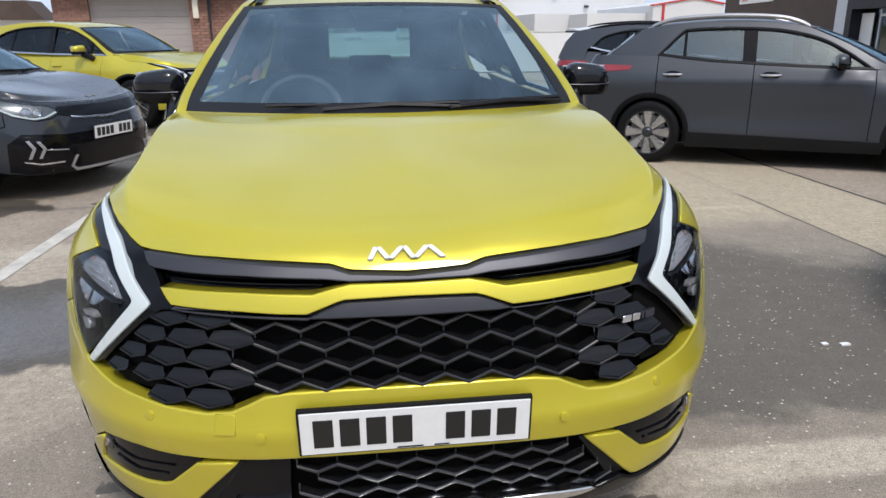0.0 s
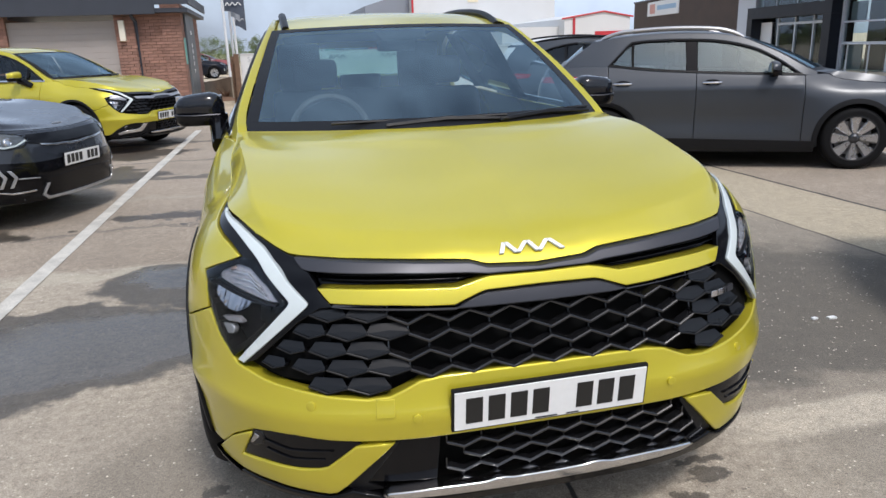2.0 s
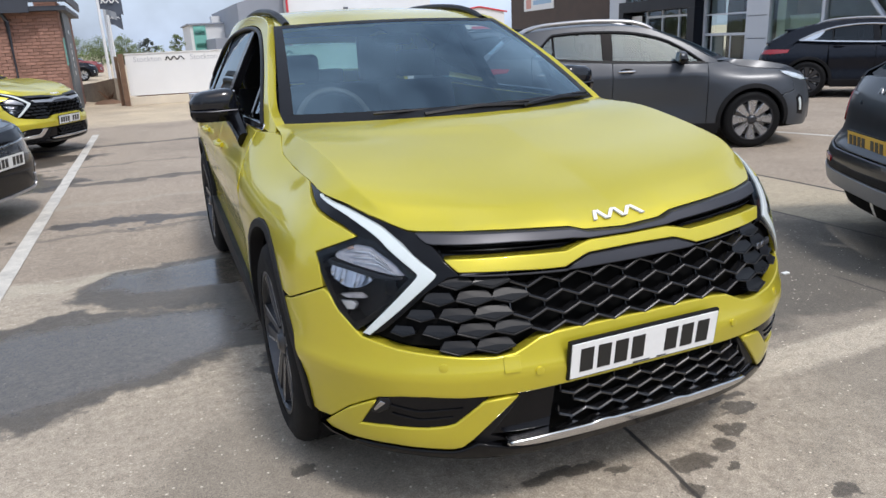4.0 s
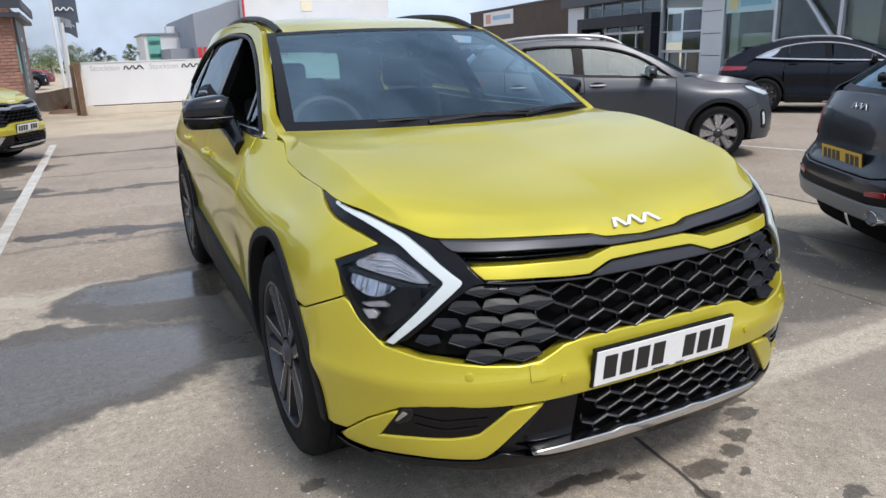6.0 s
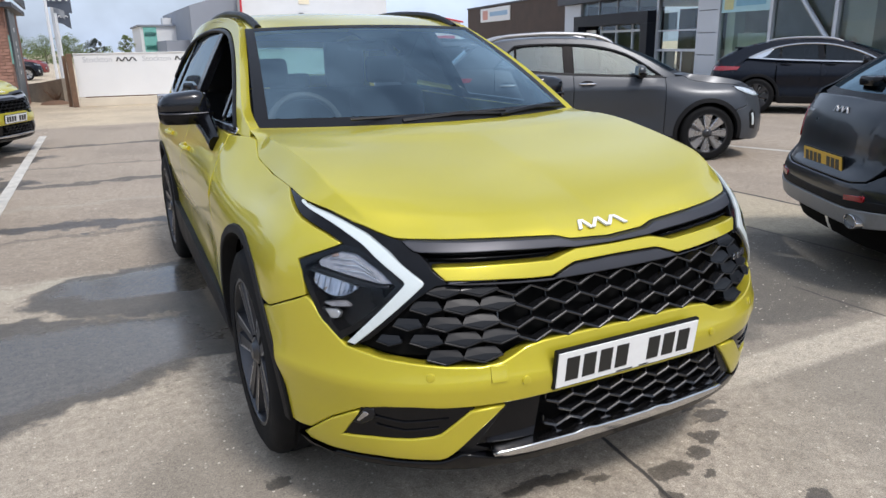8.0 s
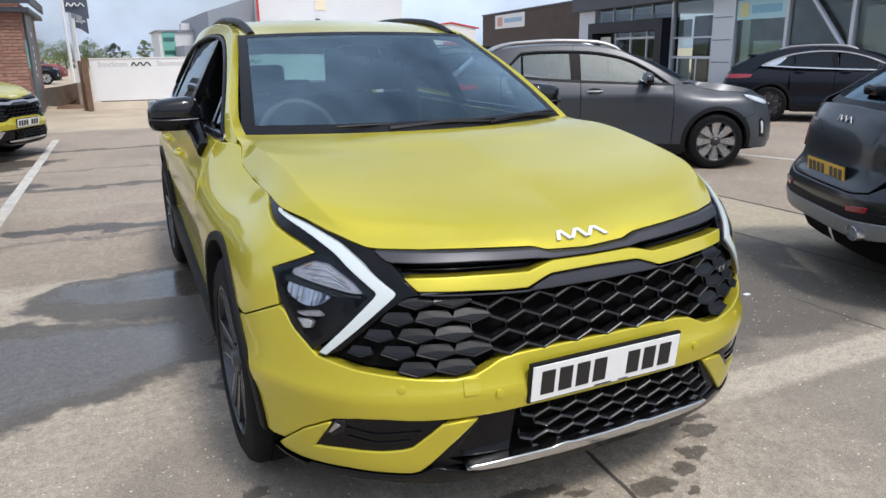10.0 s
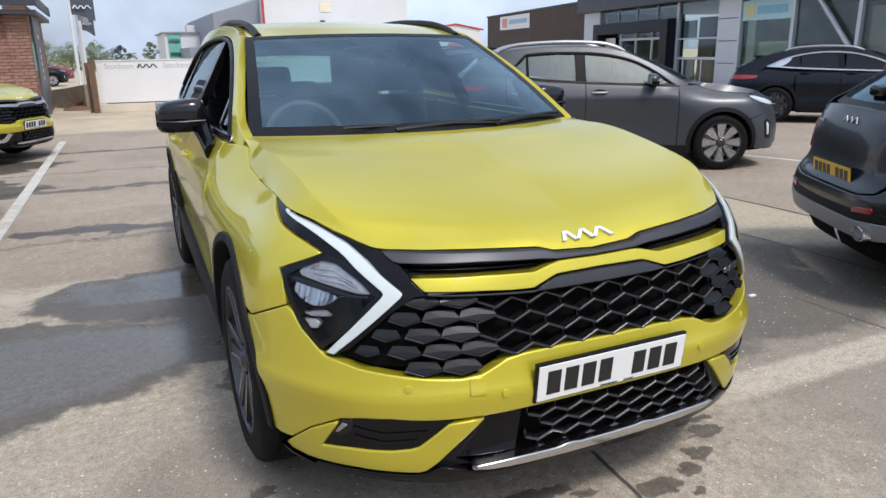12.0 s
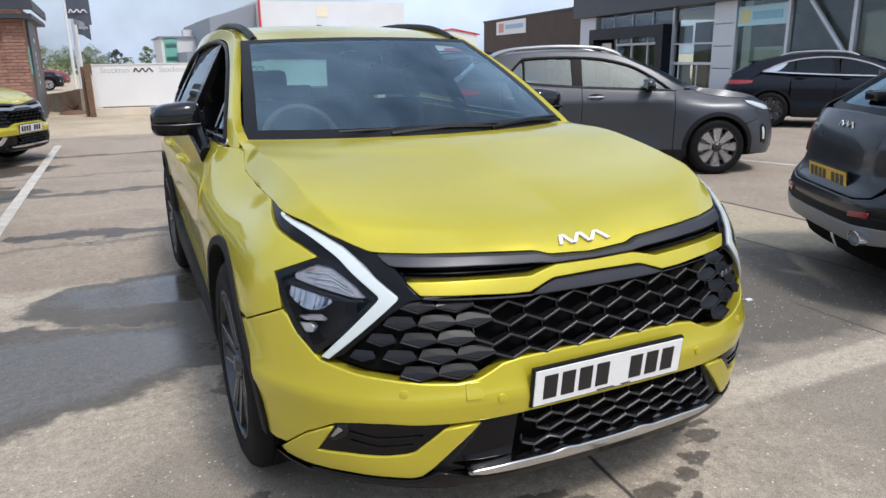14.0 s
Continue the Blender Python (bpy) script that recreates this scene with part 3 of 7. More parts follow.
def cabin_interior(car, s):
    x, y, z = s["cowl"][0]
    dy = y + 0.12
    d = box_bm(-x + 0.06, x - 0.06, dy - 0.25, dy + 0.38, z - 0.28, z - 0.075, 0.05, 3)
    part("dashboard", d, CABIN, car, smooth=True)
    part("cabin_floor", box_bm(-x, x, dy, s["tail_in"], 0.30, 0.34), CABIN, car)
    c = Vector((-0.36 * s["drive"], dy + 0.50, z - 0.10))
    ring = [c + Vector((0.185 * math.cos(a), 0.075 * math.sin(a) , 0.17 * math.sin(a))) for a in np.linspace(0, math.tau, 28, endpoint=False)]
    sw = tube(ring, 0.017, 8, close=True)
    sw = join(sw, tube([c + Vector((-0.17, 0, 0)), c + Vector((0, -0.03, 0)), c + Vector((0.17, 0, 0))], 0.02, 8))
    sw = join(sw, tube([c + Vector((0, -0.03, 0)), c + Vector((0, -0.22, -0.06))], 0.035, 8))
    part("steering_wheel", sw, WHEEL_GREY, car, smooth=True)
    for sx in (-0.37, 0.37):
        yy = dy + 1.02
        b = box_bm(sx - 0.24, sx + 0.24, yy, yy + 0.14, 0.55, z + 0.06, 0.068, 5)
        for v in b.verts:
            v.co.y += max(0, v.co.z - 0.55) * 0.28
        seat = part("seat_backrest", b, SEAT, car, smooth=True)
        h = box_bm(sx - 0.125, sx + 0.125, yy + 0.18, yy + 0.27, z + 0.08, z + 0.24, 0.044, 5)
        part("headrest", h, SEAT, seat, smooth=True)
        part("seat_cushion", box_bm(sx - 0.25, sx + 0.25, yy - 0.5, yy + 0.1, 0.42, 0.6, 0.05, 3), SEAT, car, smooth=True)
    yy = dy + 1.95
    b = box_bm(-0.62, 0.62, yy, yy + 0.14, 0.55, z + 0.02, 0.05, 3)
    for v in b.verts:
        v.co.y += max(0, v.co.z - 0.55) * 0.3
    rs = part("rear_seat_backrest", b, SEAT, car, smooth=True)
    for sx in (-0.42, 0, 0.42):
        part("headrest", box_bm(sx - 0.145, sx + 0.145, yy + 0.16, yy + 0.25, z + 0.02, z + (0.335 if sx else 0.12), 0.03, 4), SEAT, rs, smooth=True)
    t = s["wtop"]
    part("rear_view_mirror", box_bm(-0.10, 0.10, t[1] + 0.06, t[1] + 0.09, t[2] - 0.125, t[2] - 0.07, 0.018, 3), GLOSS, car, smooth=True)


def door_mirror(car, cx, cy, cz, foot, shell_mat, sc=1.0):
    """A mirror pod with its centre at (cx, cy, cz), for the side of cx's sign, on an arm down to foot."""
    sd = 1 if cx > 0 else -1
    holder = new("door_mirror")
    holder.parent = car
    bm = bmesh.new()
    secs = []
    for k in range(9):
        t = k / 8
        x = cx + sd * (t - 0.5) * 0.215 * sc
        w = (1 - abs(2 * t - 1.0) ** 4.5) ** 0.5 if 0 < t < 1 else 0.12
        ht, dp = (0.072 + 0.012 * (1 - t)) * sc * max(w, 0.3), 0.075 * sc * max(w, 0.35)
        ring = []
        for a in range(16):
            c, s_ = math.cos(a * math.tau / 16), math.sin(a * math.tau / 16)
            yy = (abs(c) ** 0.6) * (1 if c > 0 else -1) * (dp * 0.45 if c > 0 else dp * (1.0 + 0.15 * s_))
            ring.append(bm.verts.new((x, cy + yy + 0.02 * t * sc, cz + (abs(s_) ** 0.8 * ht * (1.0 - 0.22 * t) if s_ > 0 else -(abs(s_) ** 0.4) * ht * 0.86) + 0.004 * t)))
        secs.append(ring)
    for i in range(8):
        for a in range(16):
            bm.faces.new((secs[i][a], secs[i][(a + 1) % 16], secs[i + 1][(a + 1) % 16], secs[i + 1][a]))
    bm.faces.new(secs[0])
    bm.faces.new(secs[-1])
    part("mirror_shell", bm, shell_mat, holder, smooth=True, angle=60)
    low = bmesh.new()
    rings = []
    for zz, g in ((-0.020, 1.04), (-0.034, 1.05), (-0.052, 1.0), (-0.066, 0.88)):
        rings.append([low.verts.new((cx + sd * (px * g - 0.004) * sc, cy + (py * g + 0.004) * sc, cz + zz * sc)) for px, py in ((-.106, .03), (-.112, -.03), (-.085, -.066), (-.03, -.080), (.04, -.076), (.090, -.052), (.108, -.01), (.104, .035))])
    for i in range(3):
        for k in range(8):
            low.faces.new((rings[i][k], rings[i][(k + 1) % 8], rings[i + 1][(k + 1) % 8], rings[i + 1][k]))
    low.faces.new(rings[0])
    low.faces.new(rings[-1])
    part("mirror_base", low, GLOSS, holder, smooth=True, angle=50)
    b = box_bm(-0.10 * sc, 0.10 * sc, 0, 0.01, -0.055 * sc, 0.06 * sc, 0.004)
    for v in b.verts:
        v.co += Vector((cx, cy + 0.036 * sc, cz))
    part("mirror_glass", b, CHROME, holder)
    ind = tube([(cx - sd * 0.09 * sc, cy - 0.062 * sc, cz - 0.020), (cx + sd * 0.02, cy - 0.082 * sc, cz - 0.020), (cx + sd * 0.085 * sc, cy - 0.056 * sc, cz - 0.018), (cx + sd * 0.108 * sc, cy - 0.012 * sc, cz - 0.016)], 0.0036, 6)
    part("indicator_strip", ind, GUNMETAL, holder, smooth=True)
    p0 = Vector((cx - sd * 0.075 * sc, cy, cz - 0.05 * sc))
    part("mirror_arm", tube([p0, p0.lerp(Vector(foot), 0.5) + Vector((0, 0, 0.005)), Vector(foot)], [0.042 * sc, 0.034 * sc, 0.030 * sc], 10, squash=1.3), GLOSS, holder, smooth=True)


def number_plate(parent, w, h, plate_mat, layout, m, name="number_plate", holder=True):
    """A flat plate with one plain bar for each character; m places it, its face looking along -y."""
    pl = part(name, box_bm(-w / 2, w / 2, -0.004, 0.0, -h / 2, h / 2, 0.0015), plate_mat, parent)
    pl.matrix_local = m
    if holder:
        hd = part("plate_holder", box_bm(-w / 2 - 0.006, w / 2 + 0.006, 0.0, 0.014, -h / 2 - 0.006, h / 2 + 0.006, 0.003), SATIN, pl)
    for x, cw in layout:
        part("character_bar", box_bm(x - cw / 2, x + cw / 2, -0.0055, -0.0035, -0.037, 0.037), INK, pl)
    return pl


UK = [(-0.209, 0.044), (-0.150, 0.044), (-0.091, 0.044), (-0.032, 0.044), (0.088, 0.044), (0.147, 0.044), (0.206, 0.044)]


def emblem(parent, m, k, material):
    """The maker's badge as plain slanted strokes."""
    for x0, z0, x1, z1 in ((-.072, -.018, -.060, .018), (-.056, .018, -.038, -.018), (-.034, -.018, -.010, .018), (-.006, .018, .010, -.018), (.014, -.018, .038, .018), (.042, .018, .066, -.018)):
        d = Vector((x1 - x0, z1 - z0))
        w = 0.0046 * math.hypot(d.x, d.y) / max(abs(d.y), 0.6 * abs(d.x))
        bm = prism([(x0 - w, z0), (x0 + w, z0), (x1 + w, z1), (x1 - w, z1)], -0.0025, 0.002)
        for v in bm.verts:
            v.co *= k
            v.co.z *= 0.82
        o = part("emblem_stroke", bm, material, parent)
        o.matrix_local = m


SUV_FORM = dict(
    plan=[(0, 0), (.2, .002), (.37, .012), (.52, .045), (.64, .10), (.745, .185), (.845, .32), (.926, .50), (.951, .72), (.950, 1.0), (.938, 1.5), (.920, 2.4), (.908, 3.2), (.90, 3.8), (.865, 4.2), (.78, 4.42), (.6, 4.50), (.3, 4.515), (0, 4.52)],
    front=((.15, .22, .28, .36, .44, .52, .60, .70, .80, .87, .93, 1.0), (.09, .055, .03, .018, .008, .008, .022, .043, .072, .118, .19, .30)),
    corner=((.15, .25, .35, .48, .62, .75, .82, .88, .92, .96, 1.0, 1.06, 1.12), (.07, .035, .016, .004, .006, .022, .040, .072, .108, .154, .194, .246, .30)),
    side=((.15, .25, .35, .48, .62, .75, .85, .95, 1.03, 1.10), (.07, .035, .018, .012, .012, .006, .008, .042, .080, .130)),
    cowl=((.745, 1.355, 1.10), 1.07, 1.105), wtop=((.597, 2.09, 1.488), 1.98, 1.50),
    cab=[(1.2, .74), (1.32, .775), (1.5, .812), (1.9, .838), (2.4, .845), (3.4, .842), (3.9, .80), (4.3, .73), (4.6, .66)], zb=1.07, slope=0.49,
    roof=[(2.09, .597, 1.49), (2.3, .60, 1.53), (2.6, .595, 1.558), (3.0, .59, 1.57), (3.5, .57, 1.55), (4.0, .545, 1.495), (4.2, .53, 1.46)], crown=0.022,
    belt=[(1.3, 1.075), (1.7, 1.085), (2.4, 1.09), (3.3, 1.12), (3.6, 1.15), (3.9, 1.22), (4.5, 1.2)],
    dlo_top=[(1.46, 1.09), (1.73, 1.262), (2.02, 1.392), (2.35, 1.475), (2.8, 1.50), (3.3, 1.475), (3.7, 1.38), (3.88, 1.22)], dlo_mid=2.75,
    tail=[(4.33, 1.30), (4.42, 1.05), (4.30, 0.98), (4.0, 0.98)], posts=[(1.72, .035, .03), (2.52, .11, .06), (3.36, .04, .02)],
    glass=[SIDE_GLASS, SIDE_GLASS, PRIVACY, PRIVACY], open=(1,), rear_foot=(.70, 4.40, 1.07), tail_in=4.2, drive=1,
    rail_in=0.065, rail=(2.10, 3.95, 0.018, SATIN), yf=.925, yr=3.605, R=.365)

HOOD_EDGE = [(0, .847), (.135, .855), (.18, .868), (.38, .881), (.55, .887), (.70, .890), (.753, .893), (.824, .907), (.93, .929), (1.018, .946), (1.2, .962), (1.383, .974), (1.609, .986), (1.766, 1.016), (1.82, 1.044), (1.871, 1.074)]
GRILLE_LOW = [(0, .606), (.167, .607), (.284, .605), (.338, .598), (.378, .580), (.416, .565), (.473, .560), (.575, .567), (.67, .577), (.76, .587), (.866, .609)]


def hood(car, sh, s, paint, edge_pts, nose=None):
    corner = next(i for i, p in enumerate(edge_pts) if p[0] > 0.9)
    fr = np.array([sh.at(*p) for p in edge_pts[:corner + 1]])
    ed = np.array([sh.at(*p) for p in edge_pts[corner:]])
    (cx, cy, cz), ccy, ccz = s["cowl"]
    rear_corner = Vector((cx + 0.025, cy + 0.0, cz - 0.002))
    ed = np.vstack([ed, rear_corner])
    mid = nose or [(.118, .847), (.140, .872), (.20, .905), (.32, .945), (.55, 1.006), (.82, 1.063), (.95, 1.086), (1.06, 1.103)]
    mid = np.array([(0, *p) for p in mid])

    def along(p, t):
        d = np.concatenate([[0], np.cumsum(np.linalg.norm(np.diff(p, axis=0), axis=1))])
        return np.array([np.interp(t * d[-1], d, p[:, k]) for k in range(3)])

    mids, eds = spline(mid, 24), spline(ed, 20)
    frs = fr

    def rear(q):
        return np.array([(cx + 0.025) * q, ccy + (cy - ccy) * q * q, ccz - 0.004 + (cz - ccz) * q * q])

    c00, c10, c01, c11 = frs[0], frs[-1], rear(0), rear(1)
    # the front edge as an even curve plus its fine contour, which fades out behind the nose
    qs = np.linspace(0, 1, 41)
    bow = np.array([along(frs, q) - (1 - q) * c00 - q * c10 for q in qs])
    base = np.stack([qs * (1 - qs), qs * qs * (1 - qs)], 1)
    even = np.linalg.lstsq(base, bow, rcond=None)[0]

    def half(q, t):
        lc = (1 - q) * along(mids, t) + q * along(eds, t)
        smooth_bow = q * (1 - q) * even[0] + q * q * (1 - q) * even[1]
        fine = along(frs, q) - (1 - q) * c00 - q * c10 - smooth_bow
        back = rear(q) - (1 - q) * c01 - q * c11
        return lc + (1 - t) * smooth_bow + max(0.0, 1 - t / 0.30) ** 3 * fine + t * back

    # raised shoulders of the bonnet, just inside its side edges
    ky, kz = s["wtop"][0][1] / 2.09, cz / 1.10
    ys, zs = [v * ky for v in (.20, .293, .408, .472, .557, .67, .815, .95, 1.1, 1.32)], [v * kz for v in (.880, .920, .966, .991, 1.013, 1.036, 1.060, 1.078, 1.088, 1.096)]

    crest_t = np.linspace(0, 1, 41)
    crest_q = [smooth_at(v, (0, .1, .2, .4, .6, .8, 1), (.85, .875, .88, .905, .935, .95, .965)) for v in crest_t]

    def lift(q, t):
        p = half(q, t)
        qc = float(np.interp(t, crest_t, crest_q))
        r = half(qc, t)
        d = smooth_at(r[1], ys, zs) - r[2]
        k = ease(0.0, 1.35 * qc, q) / ease(0.0, 1.35 * qc, qc) if q < qc else 1 - (q - qc) / (1 - qc)
        p[2] += d * k * ease(0.03, 0.12, t) * ease(1.0, 0.97, t)
        return p

    def fn(a, b):
        # one line of the grid follows the shoulder's crest
        q = 2 * a - 1
        qc, r = float(np.interp(b, crest_t, crest_q)), abs(q)
        p = lift(r / 0.8 * qc if r < 0.8 else qc + (r - 0.8) / 0.2 * (1 - qc), b)
        return Vector((math.copysign(1, q) * p[0] if q else 0.0, p[1], p[2]))

    grid("bonnet", fn, 120, 72, paint, car, thick=0.012)
    return fn


def flank(car, sh, s, paint, top_pts, front_poly, clad=True, clad_mat=None, flare=0.045, sill=None):
    """Wings, doors and quarters with the wheel openings cut out of them."""
    R = s["R"]
    uf, ur = sh.u_of_y(s["yf"]), sh.u_of_y(s["yr"])
    ra = R + 0.085 if clad else R + 0.055
    zc = R
    yd = s["doors"] if "doors" in s else (1.46, 2.50, 3.28)
    ud = [sh.u_of_y(y) for y in yd]
    zb = s["belt"]
    belt_z = lambda u: float(np.interp(sh.at(u, 1.0).y, [b[0] for b in zb], [b[1] for b in zb])) - 0.012
    zs = s.get("sill", 0.25)
    a_low = math.degrees(math.asin((zs + 0.03 - zc) / ra))
    # front wing
    wing = list(front_poly) + arc_pts(uf, zc, ra, s.get("wing_a", 142), a_low, 22)[:] + [(ud[0] - 0.003, zs + 0.03)]
    up = [(ud[0] - 0.003, belt_z(ud[0]))] + [p for p in reversed(top_pts) if p[0] < ud[0] - 0.02]
    both("front_wing", sh, wing + up, paint, car, off=0.0, depth=0.02, lip=0.0028, cell=0.05)

    def dish(u, z):
        # hollow along the lower doors under a crisp crease
        return -0.020 * math.exp(-((z - 0.52) / 0.13) ** 2) * ease(ud[0] - 0.1, ud[0] + 0.3, abs(u)) + 0.006 * math.exp(-((z - 0.86) / 0.035) ** 2)

    for k in range(2):
        a, b = ud[k] + 0.003, ud[k + 1] - 0.003
        us = np.linspace(a, b, 12)
        if k == 1:
            arc = [p for p in arc_pts(ur, zc, ra, 180 - a_low, 92, 16)]
            low = [(u, zs + 0.03) for u in us if u < ur - ra - 0.01] + [p for p in arc if p[0] <= b]
        else:
            low = [(u, zs + 0.03) for u in us]
        poly = low + [(u, belt_z(u)) for u in us[::-1]]
        both("front_door" if k == 0 else "rear_door", sh, poly, paint, car, off=0.0, depth=0.02, lip=0.0028, cell=0.06, bulge=dish)
    b = ud[2] + 0.003
    end = sh.arc[-1]
    arc = [p for p in arc_pts(ur, zc, ra, 180 - a_low, a_low, 24) if p[0] > b]
    zt = s["tail"][1][1] if len(s["tail"]) > 1 else 1.0
    q = [(b, float(arc[0][1]))] if arc and arc[0][0] > b + 0.01 else []
    us = np.linspace(b, end - 0.001, 16)
    poly = q + arc + [(u, zs + 0.05) for u in np.linspace(ur + ra + 0.05, end - 0.001, 8)] + [(u, min(belt_z(u), s.get("quarter_top", 1.06))) for u in us[::-1]]
    both("rear_quarter", sh, poly, paint, car, off=0.0, depth=0.02, lip=0.004, cell=0.08)
    if clad:
        cm = clad_mat or CLAD
        for uu, a0, a1 in ((uf, s.get("clad_a", 190), a_low - 4), (ur, 180 - a_low + 4, a_low - 6)):
            o, i = arc_pts(uu, zc, ra + 0.003, a0, a1, 24), arc_pts(uu, zc, ra - flare, a0, a1, 24)
            both("arch_trim", sh, o + i[::-1], cm, car, off=0.007, depth=0.05, lip=0.005, cell=0.3)
        us = np.linspace(uf + ra - 0.03, ur - ra + 0.03, 16)
        sl = sill or (lambda t: 0.36 + 0.06 * t)
        both("sill_trim", sh, [(u, zs - 0.05) for u in us] + [(u, sl(k / 15)) for k, u in reversed(list(enumerate(us)))], cm, car, off=0.012, depth=0.05, lip=0.006, cell=0.1)
    # handles
    for k in (1, 2):
        u = ud[k] - 0.16
        z = s.get("handle_z", 0.92)
        for sd in (-1, 1):
            p = [sh.at(sd * (u - 0.09 + 0.18 * t), z + 0.004, 0.002 + 0.026 * math.sin(math.pi * t) ** 0.5) for t in np.linspace(0, 1, 9)]
            handle = part("door_handle", tube(p, 0.013, 8), s.get("handle_mat", paint), car, smooth=True)
            if "handle_mat" in s:
                cup = [(sd * (u + 0.085 * math.cos(a)), z + 0.004 + 0.034 * math.sin(a)) for a in np.linspace(0, math.tau, 18, endpoint=False)]
                panel("handle_cup", sh, cup if sd > 0 else cup[::-1], GLOSS, handle, off=0.002, depth=0.006, lip=0.001, cell=0.1)
    # inner shell added in near-black, so that gaps show shade
    zi = 0.66 if "k" not in s else 0.855 * s["k"][1] - 0.26
    for sd in (-1, 1):
        def fn(a, t, sd=sd):
            u = 0.02 + (end - 0.04) * a
            return sh.at(sd * u, 0.22 + zi * t, -0.07)
        n = 90
        vs, fs = [], []
        for j in range(11):
            for i in range(n + 1):
                vs.append(fn(i / n, j / 10))
        for j in range(10):
            for i in range(n):
                u = 0.02 + (end - 0.04) * (i + 0.5) / n
                z = 0.22 + zi * (j + 0.5) / 10
                if min(math.hypot(u - uf, z - zc), math.hypot(u - ur, z - zc)) < R + 0.05:
                    continue
                fs.append((j * (n + 1) + i, j * (n + 1) + i + 1, (j + 1) * (n + 1) + i + 1, (j + 1) * (n + 1) + i))
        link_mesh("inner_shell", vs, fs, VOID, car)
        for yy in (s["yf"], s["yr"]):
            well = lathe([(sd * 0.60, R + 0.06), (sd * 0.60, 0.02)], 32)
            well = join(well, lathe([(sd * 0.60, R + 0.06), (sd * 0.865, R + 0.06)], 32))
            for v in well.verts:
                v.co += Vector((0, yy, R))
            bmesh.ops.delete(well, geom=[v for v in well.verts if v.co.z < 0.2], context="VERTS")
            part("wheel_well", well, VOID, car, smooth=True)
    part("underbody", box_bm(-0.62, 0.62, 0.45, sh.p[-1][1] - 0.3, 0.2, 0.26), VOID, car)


def hex_cell(sh, u, z, w, h, rim, depth, closed, material, parent, back=0.016):
    """One flattened six-sided grille cell: a proud V-shaped ledge below, set-back side bars, and a tilted plate where it is closed."""
    bm = bmesh.new()
    sd, k = h * 0.17, rim * h
    low = [(-w / 2, -sd), (0, -h / 2), (w / 2, -sd)]

    def bar(pts, up, front, back):
        """A bar along pts, up high, between two depths; its upper edge is chamfered."""
        c = 0.35 * up
        rows = [[bm.verts.new(sh.at(u + a, z + b + dz, d)) for a, b in pts] for dz, d in ((0.0, back), (0.0, front - 0.001), (up - c, front), (up, front - c), (up * 1.15, back))]
        for r in range(4):
            for i in range(len(pts) - 1):
                bm.faces.new((rows[r][i], rows[r][i + 1], rows[r + 1][i + 1], rows[r + 1][i]))

    bar(low, k, 0.0, -depth)
    for x in () if closed else (-w / 2, w / 2):
        t = 0.002
        vs = [bm.verts.new(sh.at(u + x + a, z + b, d)) for a, b, d in ((-t, -sd, -back), (t, -sd, -back), (t, sd + k, -back - 0.003), (-t, sd + k, -back - 0.003), (-t, -sd, -depth), (t, -sd, -depth), (t, sd + k, -depth), (-t, sd + k, -depth))]
        for f in ((0, 1, 2, 3), (0, 3, 7, 4), (1, 5, 6, 2)):
            bm.faces.new([vs[i] for i in f])
    if closed:
        # a wide flat plate with pointed sides, leaning back and folded a little down its middle
        ring = [bm.verts.new(sh.at(u + a * w, z + b * h, d)) for a, b, d in ((-0.49, -0.07, -0.005), (0.03, -0.36, -0.004), (0.49, -0.07, -0.005), (0.34, 0.34, -0.015), (-0.38, 0.36, -0.015))]
        mid = bm.verts.new(sh.at(u + 0.05 * w, z + 0.02 * h, -0.0085))
        for i in range(5):
            bm.faces.new((ring[i], ring[(i + 1) % 5], mid))
    return part("grille_cell", bm, material, parent)


